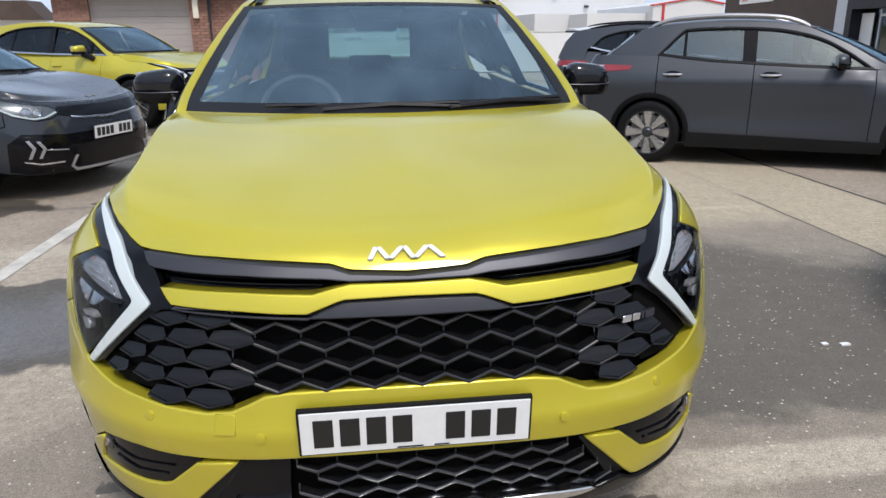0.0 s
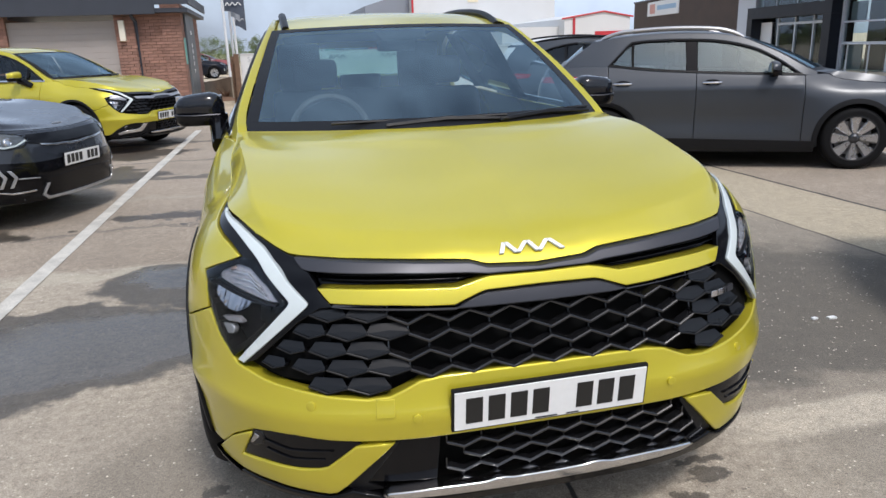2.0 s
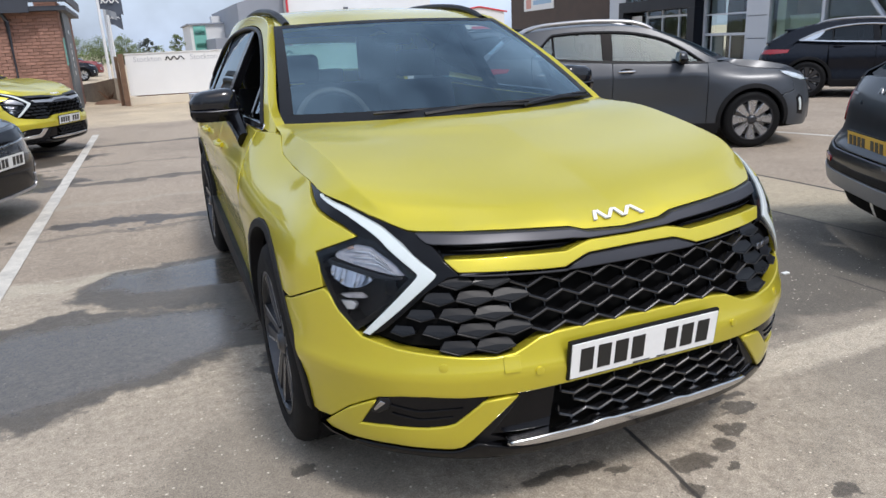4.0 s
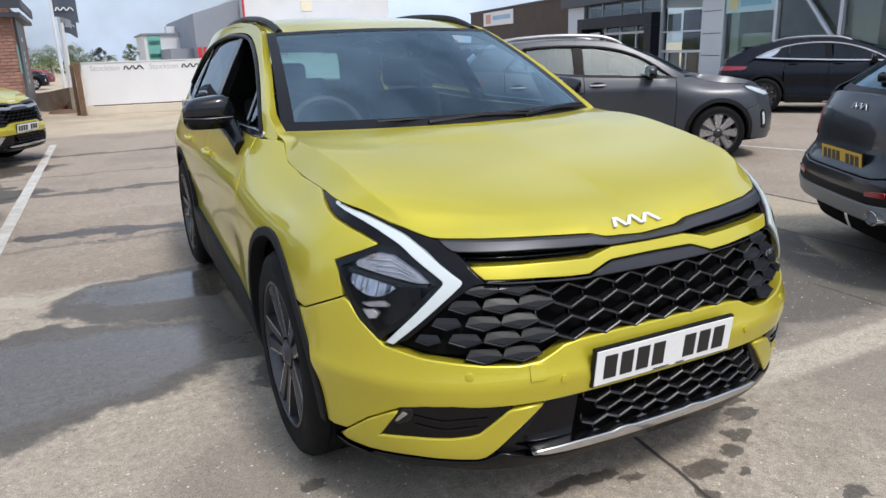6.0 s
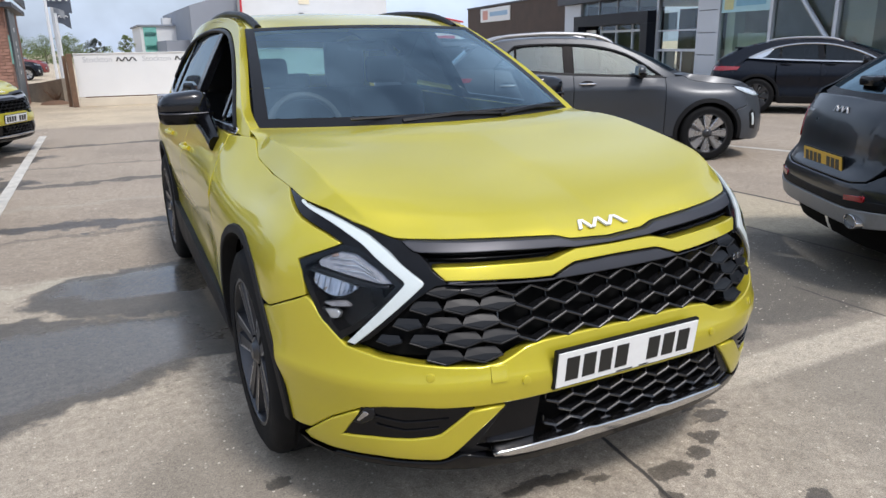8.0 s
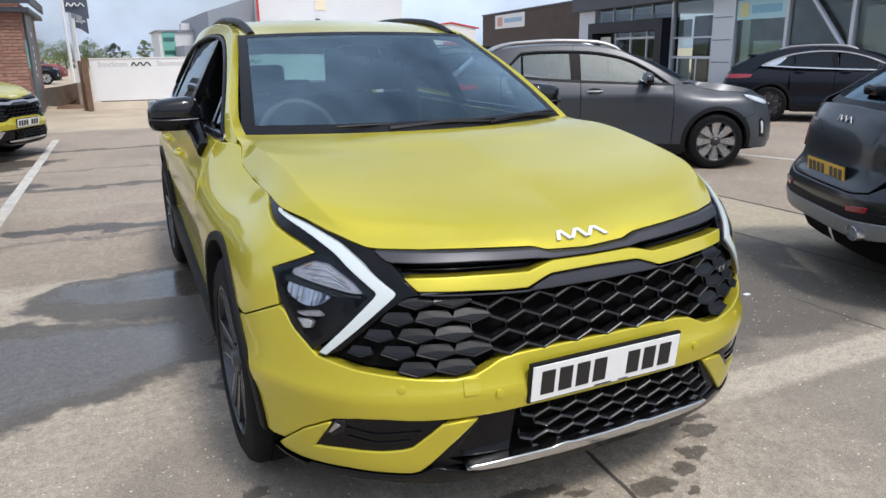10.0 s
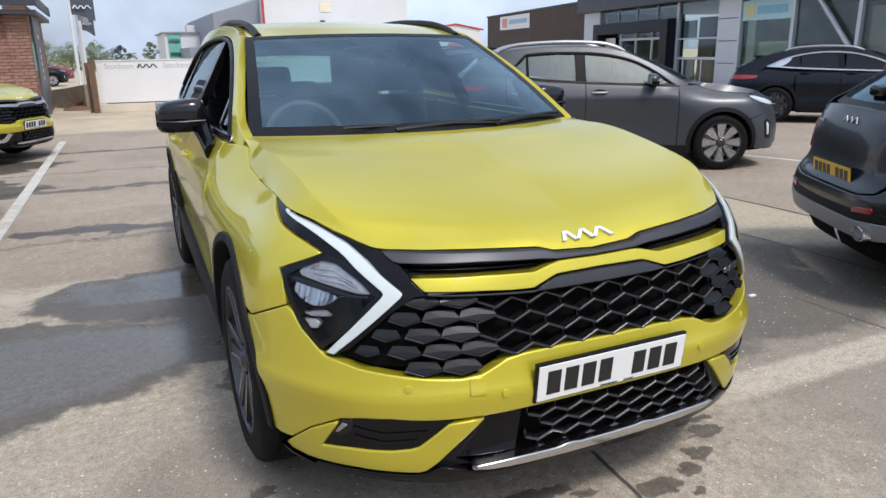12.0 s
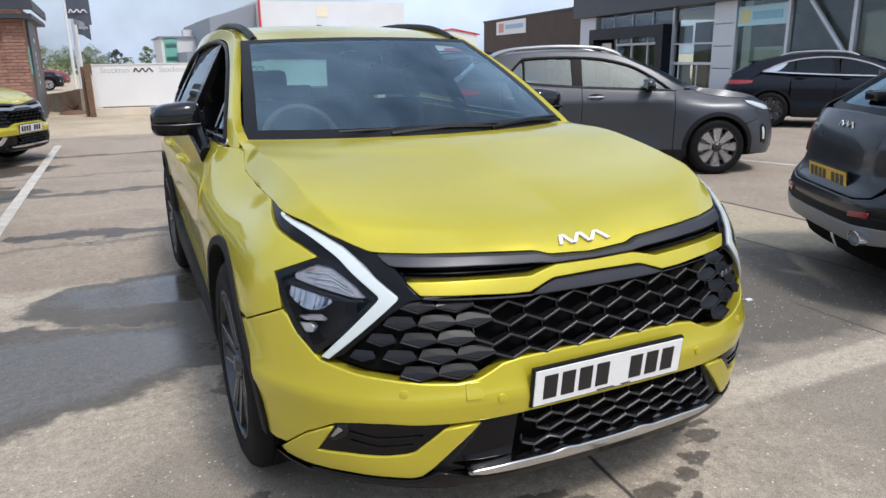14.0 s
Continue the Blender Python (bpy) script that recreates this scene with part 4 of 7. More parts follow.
def lamp_unit(car, sh, drl_out, drl_in, outline, full=True):
    for sd in (-1, 1):
        unit = new("headlamp")
        unit.parent = car
        f = (lambda poly: [(sd * p[0], p[1]) for p in poly] if sd > 0 else mirror_poly(poly))
        panel("lamp_housing", sh, f(outline), LAMP_DARK, unit, off=-0.055, depth=0.01, lip=0.003, cell=0.05)
        g = panel("lamp_lens", sh, f(outline), LENS, unit, off=0.001, depth=0.004, lip=0.004, cell=0.05)
        g.visible_shadow = False
        # black rim under the lens and the walls of the housing
        ring = clean_poly(outline)
        inner = inset_poly(ring, 0.017)[0]
        for k in range(len(ring)):
            j = (k + 1) % len(ring)
            panel("lamp_rim", sh, f([ring[k], ring[j], inner[j], inner[k]]), GLOSS, unit, off=-0.0035, depth=0.05, lip=0.0005, cell=0.06)
        panel("running_light", sh, f(list(drl_out) + list(reversed(drl_in))), WHITE, unit, off=0.003, depth=0.02, lip=0.003, cell=0.05)
        if full:
            # an upper indicator band, a dividing blade, a ribbed reflector bowl and a small lower facet
            panel("indicator_band", sh, f([(.993, .822), (.978, .838), (.948, .853), (.902, .860), (.874, .862), (.852, .850), (.736, .790), (.740, .779), (.774, .778), (.837, .787), (.932, .801), (.983, .809)]), LAMP_BAND, unit, off=-0.010, depth=0.012, lip=0.004, cell=0.03)
            for k in range(3):
                panel("band_rib", sh, f([(.955 - .02 * k, .838 - .013 * k), (.87 - .02 * k, .838 - .015 * k), (.80 - .02 * k, .810 - .013 * k), (.80 - .02 * k, .806 - .013 * k), (.87 - .02 * k, .833 - .015 * k), (.955 - .02 * k, .834 - .013 * k)]), LAMP_BRIGHT, unit, off=-0.006, depth=0.006, lip=0.001, cell=0.05)
            panel("lamp_blade", sh, f([(1.010, .806), (.932, .798), (.837, .784), (.774, .775), (.745, .776), (.745, .768), (.80, .767), (.90, .779), (1.014, .793)]), LAMP_DARK, unit, off=-0.008, depth=0.03, lip=0.003, cell=0.05)
            panel("indicator_glow", sh, f([(.955, .846), (.935, .850), (.925, .842), (.945, .836)]), ORANGE, unit, off=-0.007, depth=0.006, lip=0.002, cell=0.04)
            rng = random.Random(8)
            bowl = bmesh.new()
            cols = []
            nn = 26
            for k in range(nn + 1):
                q = k / nn
                u = 1.008 + (.812 - 1.008) * q
                top, low = .790 - .016 * q, .774 - .042 * math.sin(math.pi * min(1.0, q * 1.15)) ** 0.7 if q < .86 else .764 + .006 * (q - .86) / .14
                jag = rng.uniform(-0.004, 0.004)
                cols.append([bowl.verts.new(sh.at(sd * u, low + (top - low) * r, -0.012 - 0.020 * math.sin(math.pi * (0.12 + 0.62 * q)) * (0.4 + 0.6 * r) + jag * (1 if r else 0.3))) for r in (0, .3, .6, 1)])
            for a, b in zip(cols, cols[1:]):
                for r in range(3):
                    bowl.faces.new((a[r], b[r], b[r + 1], a[r + 1]))
            part("reflector_bowl", bowl, REFLECTOR, unit)
            panel("lamp_shelf", sh, f([(.961, .712), (.889, .722), (.866, .711), (.93, .704)]), LAMP_BAND, unit, off=-0.012, depth=0.012, lip=0.002, cell=0.05)
            panel("lower_reflector", sh, f([(.958, .696), (.915, .698), (.90, .690), (.906, .674), (.931, .670)]), LAMP_BRIGHT, unit, off=-0.012, depth=0.012, lip=0.003, cell=0.05)
            panel("lamp_fin", sh, f([(.808, .768), (.770, .768), (.768, .715), (.805, .728)]), GLOSS, unit, off=-0.016, depth=0.010, lip=0.003, cell=0.05)


def lime_suv(m, label, gt=True, group=""):
    s = dict(SUV_FORM)
    if not gt:
        del s["rail"]
        s["open"] = ()
    car = thing("car", m, label, "car", group)
    sh = Shell(s["plan"], s["front"], s["corner"], s["side"])
    paint = LIME
    top_fn = hood(car, sh, s, paint, HOOD_EDGE)
    cab, edge, zbelt = glasshouse(car, s, paint)
    cabin_interior(car, s)
    uf = sh.u_of_y(s["yf"])
    ra = s["R"] + 0.085
    # the wing's front outline, from the arch up along shut line and lamp
    wing_front = [(1.19, .661), (1.016, .728), (1.040, .79), (1.063, .822), (.926, .873), (1.00, .894), (1.09, .913), (1.223, .936), (1.31, .952), (1.389, .971)]
    s2 = dict(s)
    top = [(u, z - 0.004) for u, z in HOOD_EDGE if u > 1.36] + [(1.93, 1.075)]
    order = [p for p in reversed(wing_front)]
    # outline: forward along the lamp, then down to the arch
    s2["wing_a"] = 138
    flank(car, sh, s2, paint, [], flank_poly_front(top, order), True, CLAD, 0.030, lambda t: 0.40 + 0.09 * t)
    # bumper
    bl = [(0, .441), (.25, .441), (.406, .440), (.50, .440), (.578, .441), (.67, .445), (.75, .440), (.828, .425), (.945, .366), (1.045, .297), (1.105, .290)]
    arc = [p for p in arc_pts(uf, s["R"], ra, 189, 140.5, 10)]
    top_b = [(1.193, .656), (1.016, .724), (.993, .712), (.956, .670), (.872, .607)]
    bumper = bl + arc + top_b + [(u, z - 0.003) for u, z in reversed(GRILLE_LOW[:-1])]

    def belly(u, z):
        # a crease along the middle of the bumper
        return 0.010 * math.exp(-((z - 0.50) / 0.035) ** 2) - 0.004 * ease(0.46, 0.40, z)

    panel("front_bumper", sh, whole(bumper), paint, car, off=0.0, depth=0.03, lip=0.006, cell=0.035, bulge=belly)
    # upper bar, slot, painted strip, lower bar
    bar_bot = [(0, .833), (.136, .835), (.19, .841), (.385, .852), (.65, .859), (.672, .862)]
    bar = [(0, .844), (.135, .852), (.18, .865), (.38, .878), (.55, .884), (.70, .887), (.72, .886)]
    panel("grille_bar", sh, whole(bar_bot + list(reversed(bar))), GUNMETAL, car, off=0.004, depth=0.05, lip=0.004, cell=0.04, label="dark metallic upper grille bar")
    panel("grille_slot", sh, whole([(0, .80), (.24, .80), (.60, .80), (.68, .866), (.38, .86), (0, .86)]), GLOSS, car, off=-0.035, depth=0.01, lip=0.003, cell=0.06)
    for k in range(2):
        z0 = .842 - .011 * k
        both("slot_vane", sh, [(.17 + .02 * k, z0 - .006), (.40, z0 + .003), (.645 - .012 * k, z0 + .008), (.64 - .012 * k, z0 + .011), (.40, z0 + .006), (.17 + .02 * k, z0 - .003)], GLOSS, car, off=-0.012, depth=0.02, lip=0.001, cell=0.08)
    strip_t = [(0, .829), (.136, .831), (.17, .825), (.222, .813), (.387, .821), (.613, .824)]
    strip_b = [(0, .801), (.15, .799), (.17, .794), (.235, .772), (.30, .775), (.39, .782), (.568, .790)]
    panel("grille_strip", sh, whole(strip_b + list(reversed(strip_t))), paint if gt else SILVER, car, off=0.002, depth=0.05, lip=0.004, cell=0.03, label="lime painted strip across the grille" if gt else "silver strip across the grille")
    low_t = [(0, .798), (.15, .796), (.17, .791), (.235, .769), (.39, .779), (.566, .787)]
    low_b = [(0, .760), (.199, .762), (.39, .773), (.557, .781)]
    panel("grille_bar", sh, whole(low_b + list(reversed(low_t))), GUNMETAL, car, off=0.006, depth=0.04, lip=0.004, cell=0.04)
    # black surround beside the strip and round the lamp
    both("grille_surround", sh, [(.560, .780), (.612, .818), (.622, .832), (.655, .858), (.676, .864), (.722, .887), (.753, .890), (.824, .904), (.93, .926), (1.018, .943), (1.2, .959), (1.383, .970), (1.306, .955), (1.221, .939), (1.09, .916), (1.00, .897), (.936, .877), (.925, .874), (.768, .815), (.70, .779), (.868, .615), (.852, .607), (.80, .628), (.665, .738), (.60, .776)], GLOSS, car, off=-0.004, depth=0.010, lip=0.003, cell=0.04)
    # near-black sheets put the shade behind the grille cells
    back = [(0, .56), (.30, .56), (.47, .53), (.90, .57), (.94, .61), (.80, .73), (.66, .80), (.35, .80), (0, .80)]
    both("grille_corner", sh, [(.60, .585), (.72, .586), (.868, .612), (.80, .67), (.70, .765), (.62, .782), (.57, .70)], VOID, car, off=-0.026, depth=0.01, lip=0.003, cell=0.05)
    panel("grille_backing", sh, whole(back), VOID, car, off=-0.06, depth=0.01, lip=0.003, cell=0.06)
    # cells
    field = GRILLE_LOW + [(.80, .62), (.66, .742), (.60, .785), (.557, .785), (.39, .780), (.199, .769), (0, .768)]
    w, h = 0.108, 0.066
    grille = part("grille", box_bm(-0.3, 0.3, 0.11, 0.13, .60, .76), VOID, car)
    row = 0
    z = .588
    while z < .79:
        u = -0.9 + (w / 2 if row % 2 else 0)
        while u < 0.9:
            ok = [inside((abs(u + a), z + b), field) for a, b in ((0, 0), (w * .36, 0), (-w * .36, 0), (0, -h * .3))]
            if all(ok):
                far_ = abs(u) > 0.40
                g_ = 1.06 - 0.46 * ease(0.48, 0.85, abs(u))
                hex_cell(sh, u, z, w * (1.0 * g_ if far_ else 1), h * (0.66 * g_ if far_ else 1), 0.11 if far_ else 0.10, 0.030, far_, SATIN if not gt else CELL if far_ else MESH, grille)
            u += w
        z += h * 0.67
        row += 1
    # trim line badge on the grille
    for k, (a, b) in enumerate(((.52, .548), (.553, .578), (.584, .592), (.598, .632))):
        panel("trim_badge", sh, [(a, .700), (b, .700), (b + .006, .716), (a + .006, .716)], CHROME if k < 2 else GUNMETAL, grille, off=0.004, depth=0.008, lip=0.001, cell=0.1)
    # lower intake
    low_field = [(0, .437), (.39, .436), (.53, .31), (.46, .297), (0, .30)]
    # the backing's black is the shade inside the intake
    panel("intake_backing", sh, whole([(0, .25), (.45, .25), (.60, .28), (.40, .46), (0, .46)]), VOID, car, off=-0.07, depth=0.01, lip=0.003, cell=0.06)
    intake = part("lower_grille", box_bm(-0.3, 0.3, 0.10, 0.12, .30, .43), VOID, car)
    w, h = 0.092, 0.058
    z, row = .308, 0
    while z < .45:
        u = -0.552 + (w / 2 if row % 2 else 0)
        while u < 0.55:
            if inside((abs(u), z), low_field) and u > -0.26:
                hex_cell(sh, u, z, w, h, 0.14, 0.028, False, MESH, intake, 0.006)
            u += w
        z += h * 0.67
        row += 1
    panel("radar_cover", sh, [(-.29, .437), (-.392, .436), (-.535, .308), (-.30, .300)], GLOSS, car, off=-0.012, depth=0.03, lip=0.004, cell=0.05, label="smooth gloss black sensor cover")
    both("intake_surround", sh, [(.395, .434), (.412, .432), (.560, .292), (.50, .278), (.44, .285), (.49, .305)], SATIN, car, off=-0.008, depth=0.04, lip=0.003, cell=0.06)
    # fog pockets and blades
    blade = [(1.072, .276), (1.047, .292), (.947, .362), (.832, .420), (.835, .408), (.906, .320), (.80, .335), (.676, .342), (.62, .350), (.594, .358), (.510, .428), (.408, .435), (.543, .301), (.575, .274), (.60, .267), (.70, .268), (.789, .268), (.969, .253), (1.05, .257)]
    both("bumper_blade", sh, blade, paint if gt else SATIN, car, off=0.004, depth=0.05, lip=0.006, cell=0.03)
    if not gt:
        both("fang_trim", sh, [(.49, .425), (.565, .345), (.61, .318), (.80, .305), (.925, .285), (.94, .318), (.80, .350), (.645, .362), (.615, .378), (.56, .438)], CHROME, car, off=0.014, depth=0.02, lip=0.004, cell=0.05)
    both("fog_pocket", sh, [(.825, .432), (.912, .318), (.8, .328), (.67, .333), (.585, .35), (.495, .436), (.6, .446), (.7, .450)], GLOSS, car, off=-0.004, depth=0.012, lip=0.003, cell=0.04)
    for k in range(2):
        z0 = .372 + .028 * k
        both("pocket_vane", sh, [(.60 - .03 * k, z0 + .004), (.70, z0 - .010), (.785, z0 + .002), (.785, z0 + .010), (.70, z0 - .002), (.60 - .03 * k, z0 + .010)], GLOSS, car, off=0.001, depth=0.008, lip=0.002, cell=0.06)
    for fl in both("fog_lamp", sh, [(.818, .426), (.862, .372), (.835, .370), (.80, .388), (.785, .410), (.790, .430)], LAMP_DARK, car, off=0.000, depth=0.02, lip=0.004, cell=0.04):
        sgn = 1 if fl.data.vertices[0].co.x > 0 else -1
        lens_poly = [(.818, .418), (.848, .382), (.838, .380), (.802, .412)]
        panel("fog_reflector", sh, lens_poly if sgn > 0 else mirror_poly(lens_poly), REFLECTOR, fl, off=0.002, depth=0.01, lip=0.002, cell=0.04)
    # chin, splitter and bright skid edge
    chin = [(0, .252), (.30, .252), (.42, .258), (.452, .268), (.530, .290), (.572, .269), (.60, .262), (.70, .263), (.789, .263), (.969, .248), (1.05, .252), (1.085, .272), (1.10, .262), (1.03, .242), (.931, .232), (.716, .238), (.503, .224), (.30, .215), (0, .212)]
    panel("chin_spoiler", sh, whole(chin), GLOSS, car, off=0.012, depth=0.03, lip=0.008, cell=0.04)
    sk_t = [(0, .297), (.10, .298), (.125, .303), (.15, .302), (.18, .296), (.308, .299), (.43, .294), (.452, .289)]
    sk_b = [(0, .262), (.135, .262), (.28, .266), (.40, .272), (.44, .280)]
    panel("skid_trim", sh, whole(sk_b + list(reversed(sk_t))), CHROME, car, off=0.030, depth=0.05, lip=0.007, cell=0.03, label="bright satin chrome skid edge")
    # lamps
    drl_out = [tuple(p) for p in spline([(1.214, .9600), (1.10, .9490), (1.006, .936), (.883, .908), (.829, .891), (.759, .860), (.697, .824)], 4)] + [(.640, .790), (.636, .785), (.641, .777), (.84, .614)]
    drl_in = [tuple(p) for p in spline([(1.207, .9545), (1.09, .939), (.989, .918), (.863, .879), (.795, .844), (.733, .811)], 4)] + [(.698, .790), (.695, .784), (.700, .776), (.866, .618)]
    lamp_unit(car, sh, drl_out, drl_in, [(.920, .873), (1.060, .820), (1.040, .783), (1.013, .744), (.960, .672), (.890, .617), (.80, .68), (.712, .762), (.700, .780), (.768, .828), (.86, .868)])
    # sensors, tow cover
    for u, z in ((-.620, .537), (-.350, .504), (.350, .504), (.620, .537)):
        c, n = sh.at(u, z, belly(u, z) + 0.002), sh.normal(u, z)
        n = n if n.y < 0 else -n
        b = lathe([(-0.01, 0.0125), (0.001, 0.0125), (0.002, 0.010), (0.002, 0.001)], 18)
        mm = Vector((1, 0, 0)).rotation_difference(n).to_matrix().to_4x4()
        mm.translation = c
        b.transform(mm)
        part("parking_sensor", b, paint, car, smooth=True)
    panel("tow_cover", sh, [(-.452, .556), (-.405, .556), (-.405, .512), (-.452, .512)], paint, car, off=0.0035, depth=0.01, lip=0.0015, cell=0.02, bulge=belly)
    # plate and badge
    pm = pose(0, -0.008, 0.516, 7.0, 0, 0)
    pl = number_plate(car, 0.52, 0.111, PLATE_W, UK, pm)
    part("dealer_line", box_bm(-0.045, 0.015, -0.0055, -0.0035, -0.0525, -0.049), INK, pl)
    part("dealer_line", box_bm(0.04, 0.075, -0.0055, -0.0035, -0.0525, -0.049), INK, pl)
    emblem(car, on_hood(top_fn, 0.148), 1.22, WHITE_INK)
    # wipers on the cowl
    for a, b in (((-.22, 1.105, 1.112), (.26, 1.10, 1.116)), ((.22, 1.095, 1.112), (.68, 1.29, 1.112))):
        part("wiper", tube([Vector(a), Vector(a).lerp(Vector(b), 0.5) + Vector((0, 0.0, 0.012)), Vector(b)], [0.010, 0.013, 0.007], 6), SATIN, car, smooth=True)
        part("wiper_blade", tube([Vector(a) + Vector((-.20, .045, .014)), Vector(b) + Vector((0.0, .02, .012))], 0.006, 6), SATIN, car)
    for sd in (-1, 1):
        door_mirror(car, sd * 0.945, 1.815, 1.155, (sd * 0.862, 1.60, 1.015), MIRROR_BLACK if gt else paint)
        for y in (s["yf"], s["yr"]):
            wheel(car, sd * (0.815 if y < 2 else 0.785), y - (0.04 if y < 2 else 0.0), s["R"] + 0.005, sd, 5, ALLOY_DARK, SPOKE, 0.235, 0.262, edges=True, petal=(0.030, 0.046))
    return car


def on_hood(fn, y):
    """The pose of a badge lying on the bonnet's middle line at y."""
    b = min((i / 400 for i in range(400)), key=lambda t: abs(fn(0.5, t).y - y))
    p, q = fn(0.5, b), fn(0.5, b + 0.01)
    return pose(p.x, p.y - 0.004, p.z + 0.004, math.degrees(math.atan2(q.z - p.z, q.y - p.y)) - 90, 0, 0)


def flank_poly_front(top, order):
    """Outline of the wing from its rear top corner forwards and down to the wheel opening."""
    return [(u, z) for u, z in reversed(top)] + order


lime_suv(pose(0, 0, 0), "lime yellow family SUV with black mirrors, parked on tarmac", True)

# ---- other cars ----


def scaled(base, sx, sy, sz, **over):
    s = dict(base)
    s["plan"] = [(x * sx, y * sy) for x, y in base["plan"]]
    for k in ("front", "corner", "side"):
        s[k] = (tuple(z * sz for z in base[k][0]), tuple(i * sx for i in base[k][1]))
    (a, b, c), d, e = base["cowl"]
    s["cowl"] = ((a * sx, b * sy, c * sz), d * sy, e * sz)
    (a, b, c), d, e = base["wtop"]
    s["wtop"] = ((a * sx, b * sy, c * sz), d * sy, e * sz)
    s["cab"] = [(y * sy, x * sx) for y, x in base["cab"]]
    s["zb"] = base["zb"] * sz
    s["slope"] = base["slope"] * sx / sz
    s["roof"] = [(y * sy, x * sx, z * sz) for y, x, z in base["roof"]]
    for k in ("belt", "dlo_top", "tail"):
        s[k] = [(y * sy, z * sz) for y, z in base[k]]
    s["dlo_mid"] = base["dlo_mid"] * sy
    s["posts"] = [(y * sy, w, l) for y, w, l in base["posts"]]
    a, b, c = base["rear_foot"]
    s["rear_foot"], s["tail_in"] = (a * sx, b * sy, c * sz), base["tail_in"] * sy
    s["rail"] = (base["rail"][0] * sy, base["rail"][1] * sy, base["rail"][2], base["rail"][3])
    s["yf"], s["yr"] = base["yf"] * sy, base["yr"] * sy
    s["doors"] = tuple(y * sy for y in base.get("doors", (1.46, 2.50, 3.28)))
    s["k"] = ((sx + sy) / 2, sz)
    s["open"], s["rail_in"] = (), 0.005
    s.update(over)
    return s


def plain_car(m, label, paint, s, style, group=""):
    car = thing("car", m, label, "car", group)
    sh = Shell(s["plan"], s["front"], s["corner"], s["side"])
    ku, kz = s["k"]
    sc = lambda poly: [(u * ku, z * kz) for u, z in poly]
    edge = sc([(0, .862), (.2, .868), (.4, .876), (.55, .883), (.70, .890), (.82, .900), (.93, .917), (1.06, .943), (1.2, .957), (1.357, .967), (1.55, .985), (1.72, 1.010), (1.80, 1.035), (1.87, 1.073)])
    top_fn = hood(car, sh, s, paint, edge, [(y * s["wtop"][0][1] / 2.09, z * kz) for y, z in [(.118, .862), (.155, .877), (.22, .898), (.34, .930), (.55, .980), (.82, 1.048), (1.06, 1.104)]])
    glasshouse(car, s, paint)
    cabin_interior(car, s)
    uf = sh.u_of_y(s["yf"])
    ra = s["R"] + 0.085
    top = [(u, z - 0.004) for u, z in edge if u > 1.36 * ku] + [(sh.u_of_y(s["doors"][0]) - 0.05, s["belt"][0][1] - 0.004)]
    front_line = sc([(1.357, .962), (1.2, .952), (1.09, .930), (1.05, .80), (1.04, .70), (1.20, .655)])
    s2 = dict(s)
    s2["wing_a"] = 138
    flank(car, sh, s2, paint, [], flank_poly_front(top, front_line), True, style.get("clad", CLAD), 0.05, lambda t: style.get("sill_h", 0.36) + 0.04 * t)
    arc = arc_pts(uf, s["R"], ra, 189, 141, 10)
    low = [(0, .24), (.5, .24), (.9, .25), (1.08, .27)]
    up = sc([(1.195, .648), (1.035, .694), (1.045, .80), (1.08, .925), (1.06, .938), (.93, .912), (.82, .895), (.70, .886), (.55, .879), (.4, .872), (.2, .864), (0, .858)])
    panel("front_bumper", sh, whole(sc(low) + arc + up), paint, car, depth=0.03, lip=0.006, cell=0.06)
    for name, poly, ma, off in style["front"]:
        if poly[0][0] == 0:
            panel(name, sh, whole(sc(poly)), ma, car, off=off, depth=0.012, lip=0.003, cell=0.06)
        else:
            both(name, sh, sc(poly), ma, car, off=off, depth=0.012, lip=0.003, cell=0.06)
    for sd in (-1, 1):
        unit = new("headlamp")
        unit.parent = car
        f = (lambda poly: poly if sd > 0 else mirror_poly(poly))
        panel("lamp_housing", sh, f(sc(style["lamp"])), LAMP_DARK, unit, off=0.002, depth=0.01, lip=0.003, cell=0.06)
        panel("lamp_reflector", sh, f(sc(style["bowl"])), style.get("bowl_mat", LAMP_BRIGHT), unit, off=0.006, depth=0.01, lip=0.003, cell=0.06)
        for u, z, r in style.get("projectors", ()):
            c, nv = sh.at(sd * u * ku, z * kz, 0.009), Vector((0.5 * sd, -1, 0.3))
            pj = lathe([(0.004, 0.001), (0.004, r * 0.55), (0.001, r * 0.6), (0.007, r * 0.8), (0.0, r), (-0.01, r)], 20)
            mm = Vector((1, 0, 0)).rotation_difference(nv).to_matrix().to_4x4()
            mm.translation = c
            pj.transform(mm)
            part("projector", pj, CHROME, unit, smooth=True)
        if "drl" in style:
            panel("running_light", sh, f(sc(style["drl"])), WHITE, unit, off=0.010, depth=0.012, lip=0.002, cell=0.06)
        g = panel("lamp_lens", sh, f(sc(style["lamp"])), LENS, unit, off=0.016, depth=0.012, lip=0.006, cell=0.06)
        g.visible_shadow = False
    if style.get("plate", True):
        z = style.get("plate_z", 0.52)
        y = sh.at(0, z).y
        number_plate(car, 0.52, 0.111, PLATE_W, UK, pose(0, y - 0.02, z, 4, 0, 0))
    emblem(car, on_hood(top_fn, 0.20), 0.8, SILVER)
    # tail lamps
    end = sh.arc[-1]
    for lo, hi in ((style.get("tail_lamp", (.92, 1.02))),):
        both("tail_lamp", sh, [(end - 1.22, lo * kz + .02), (end - .95, lo * kz), (end - .50, lo * kz + .01), (end - .45, hi * kz - .01), (end - .98, hi * kz), (end - 1.25, hi * kz - .01)], RED_LENS, car, off=0.006, depth=0.02, lip=0.005, cell=0.06)
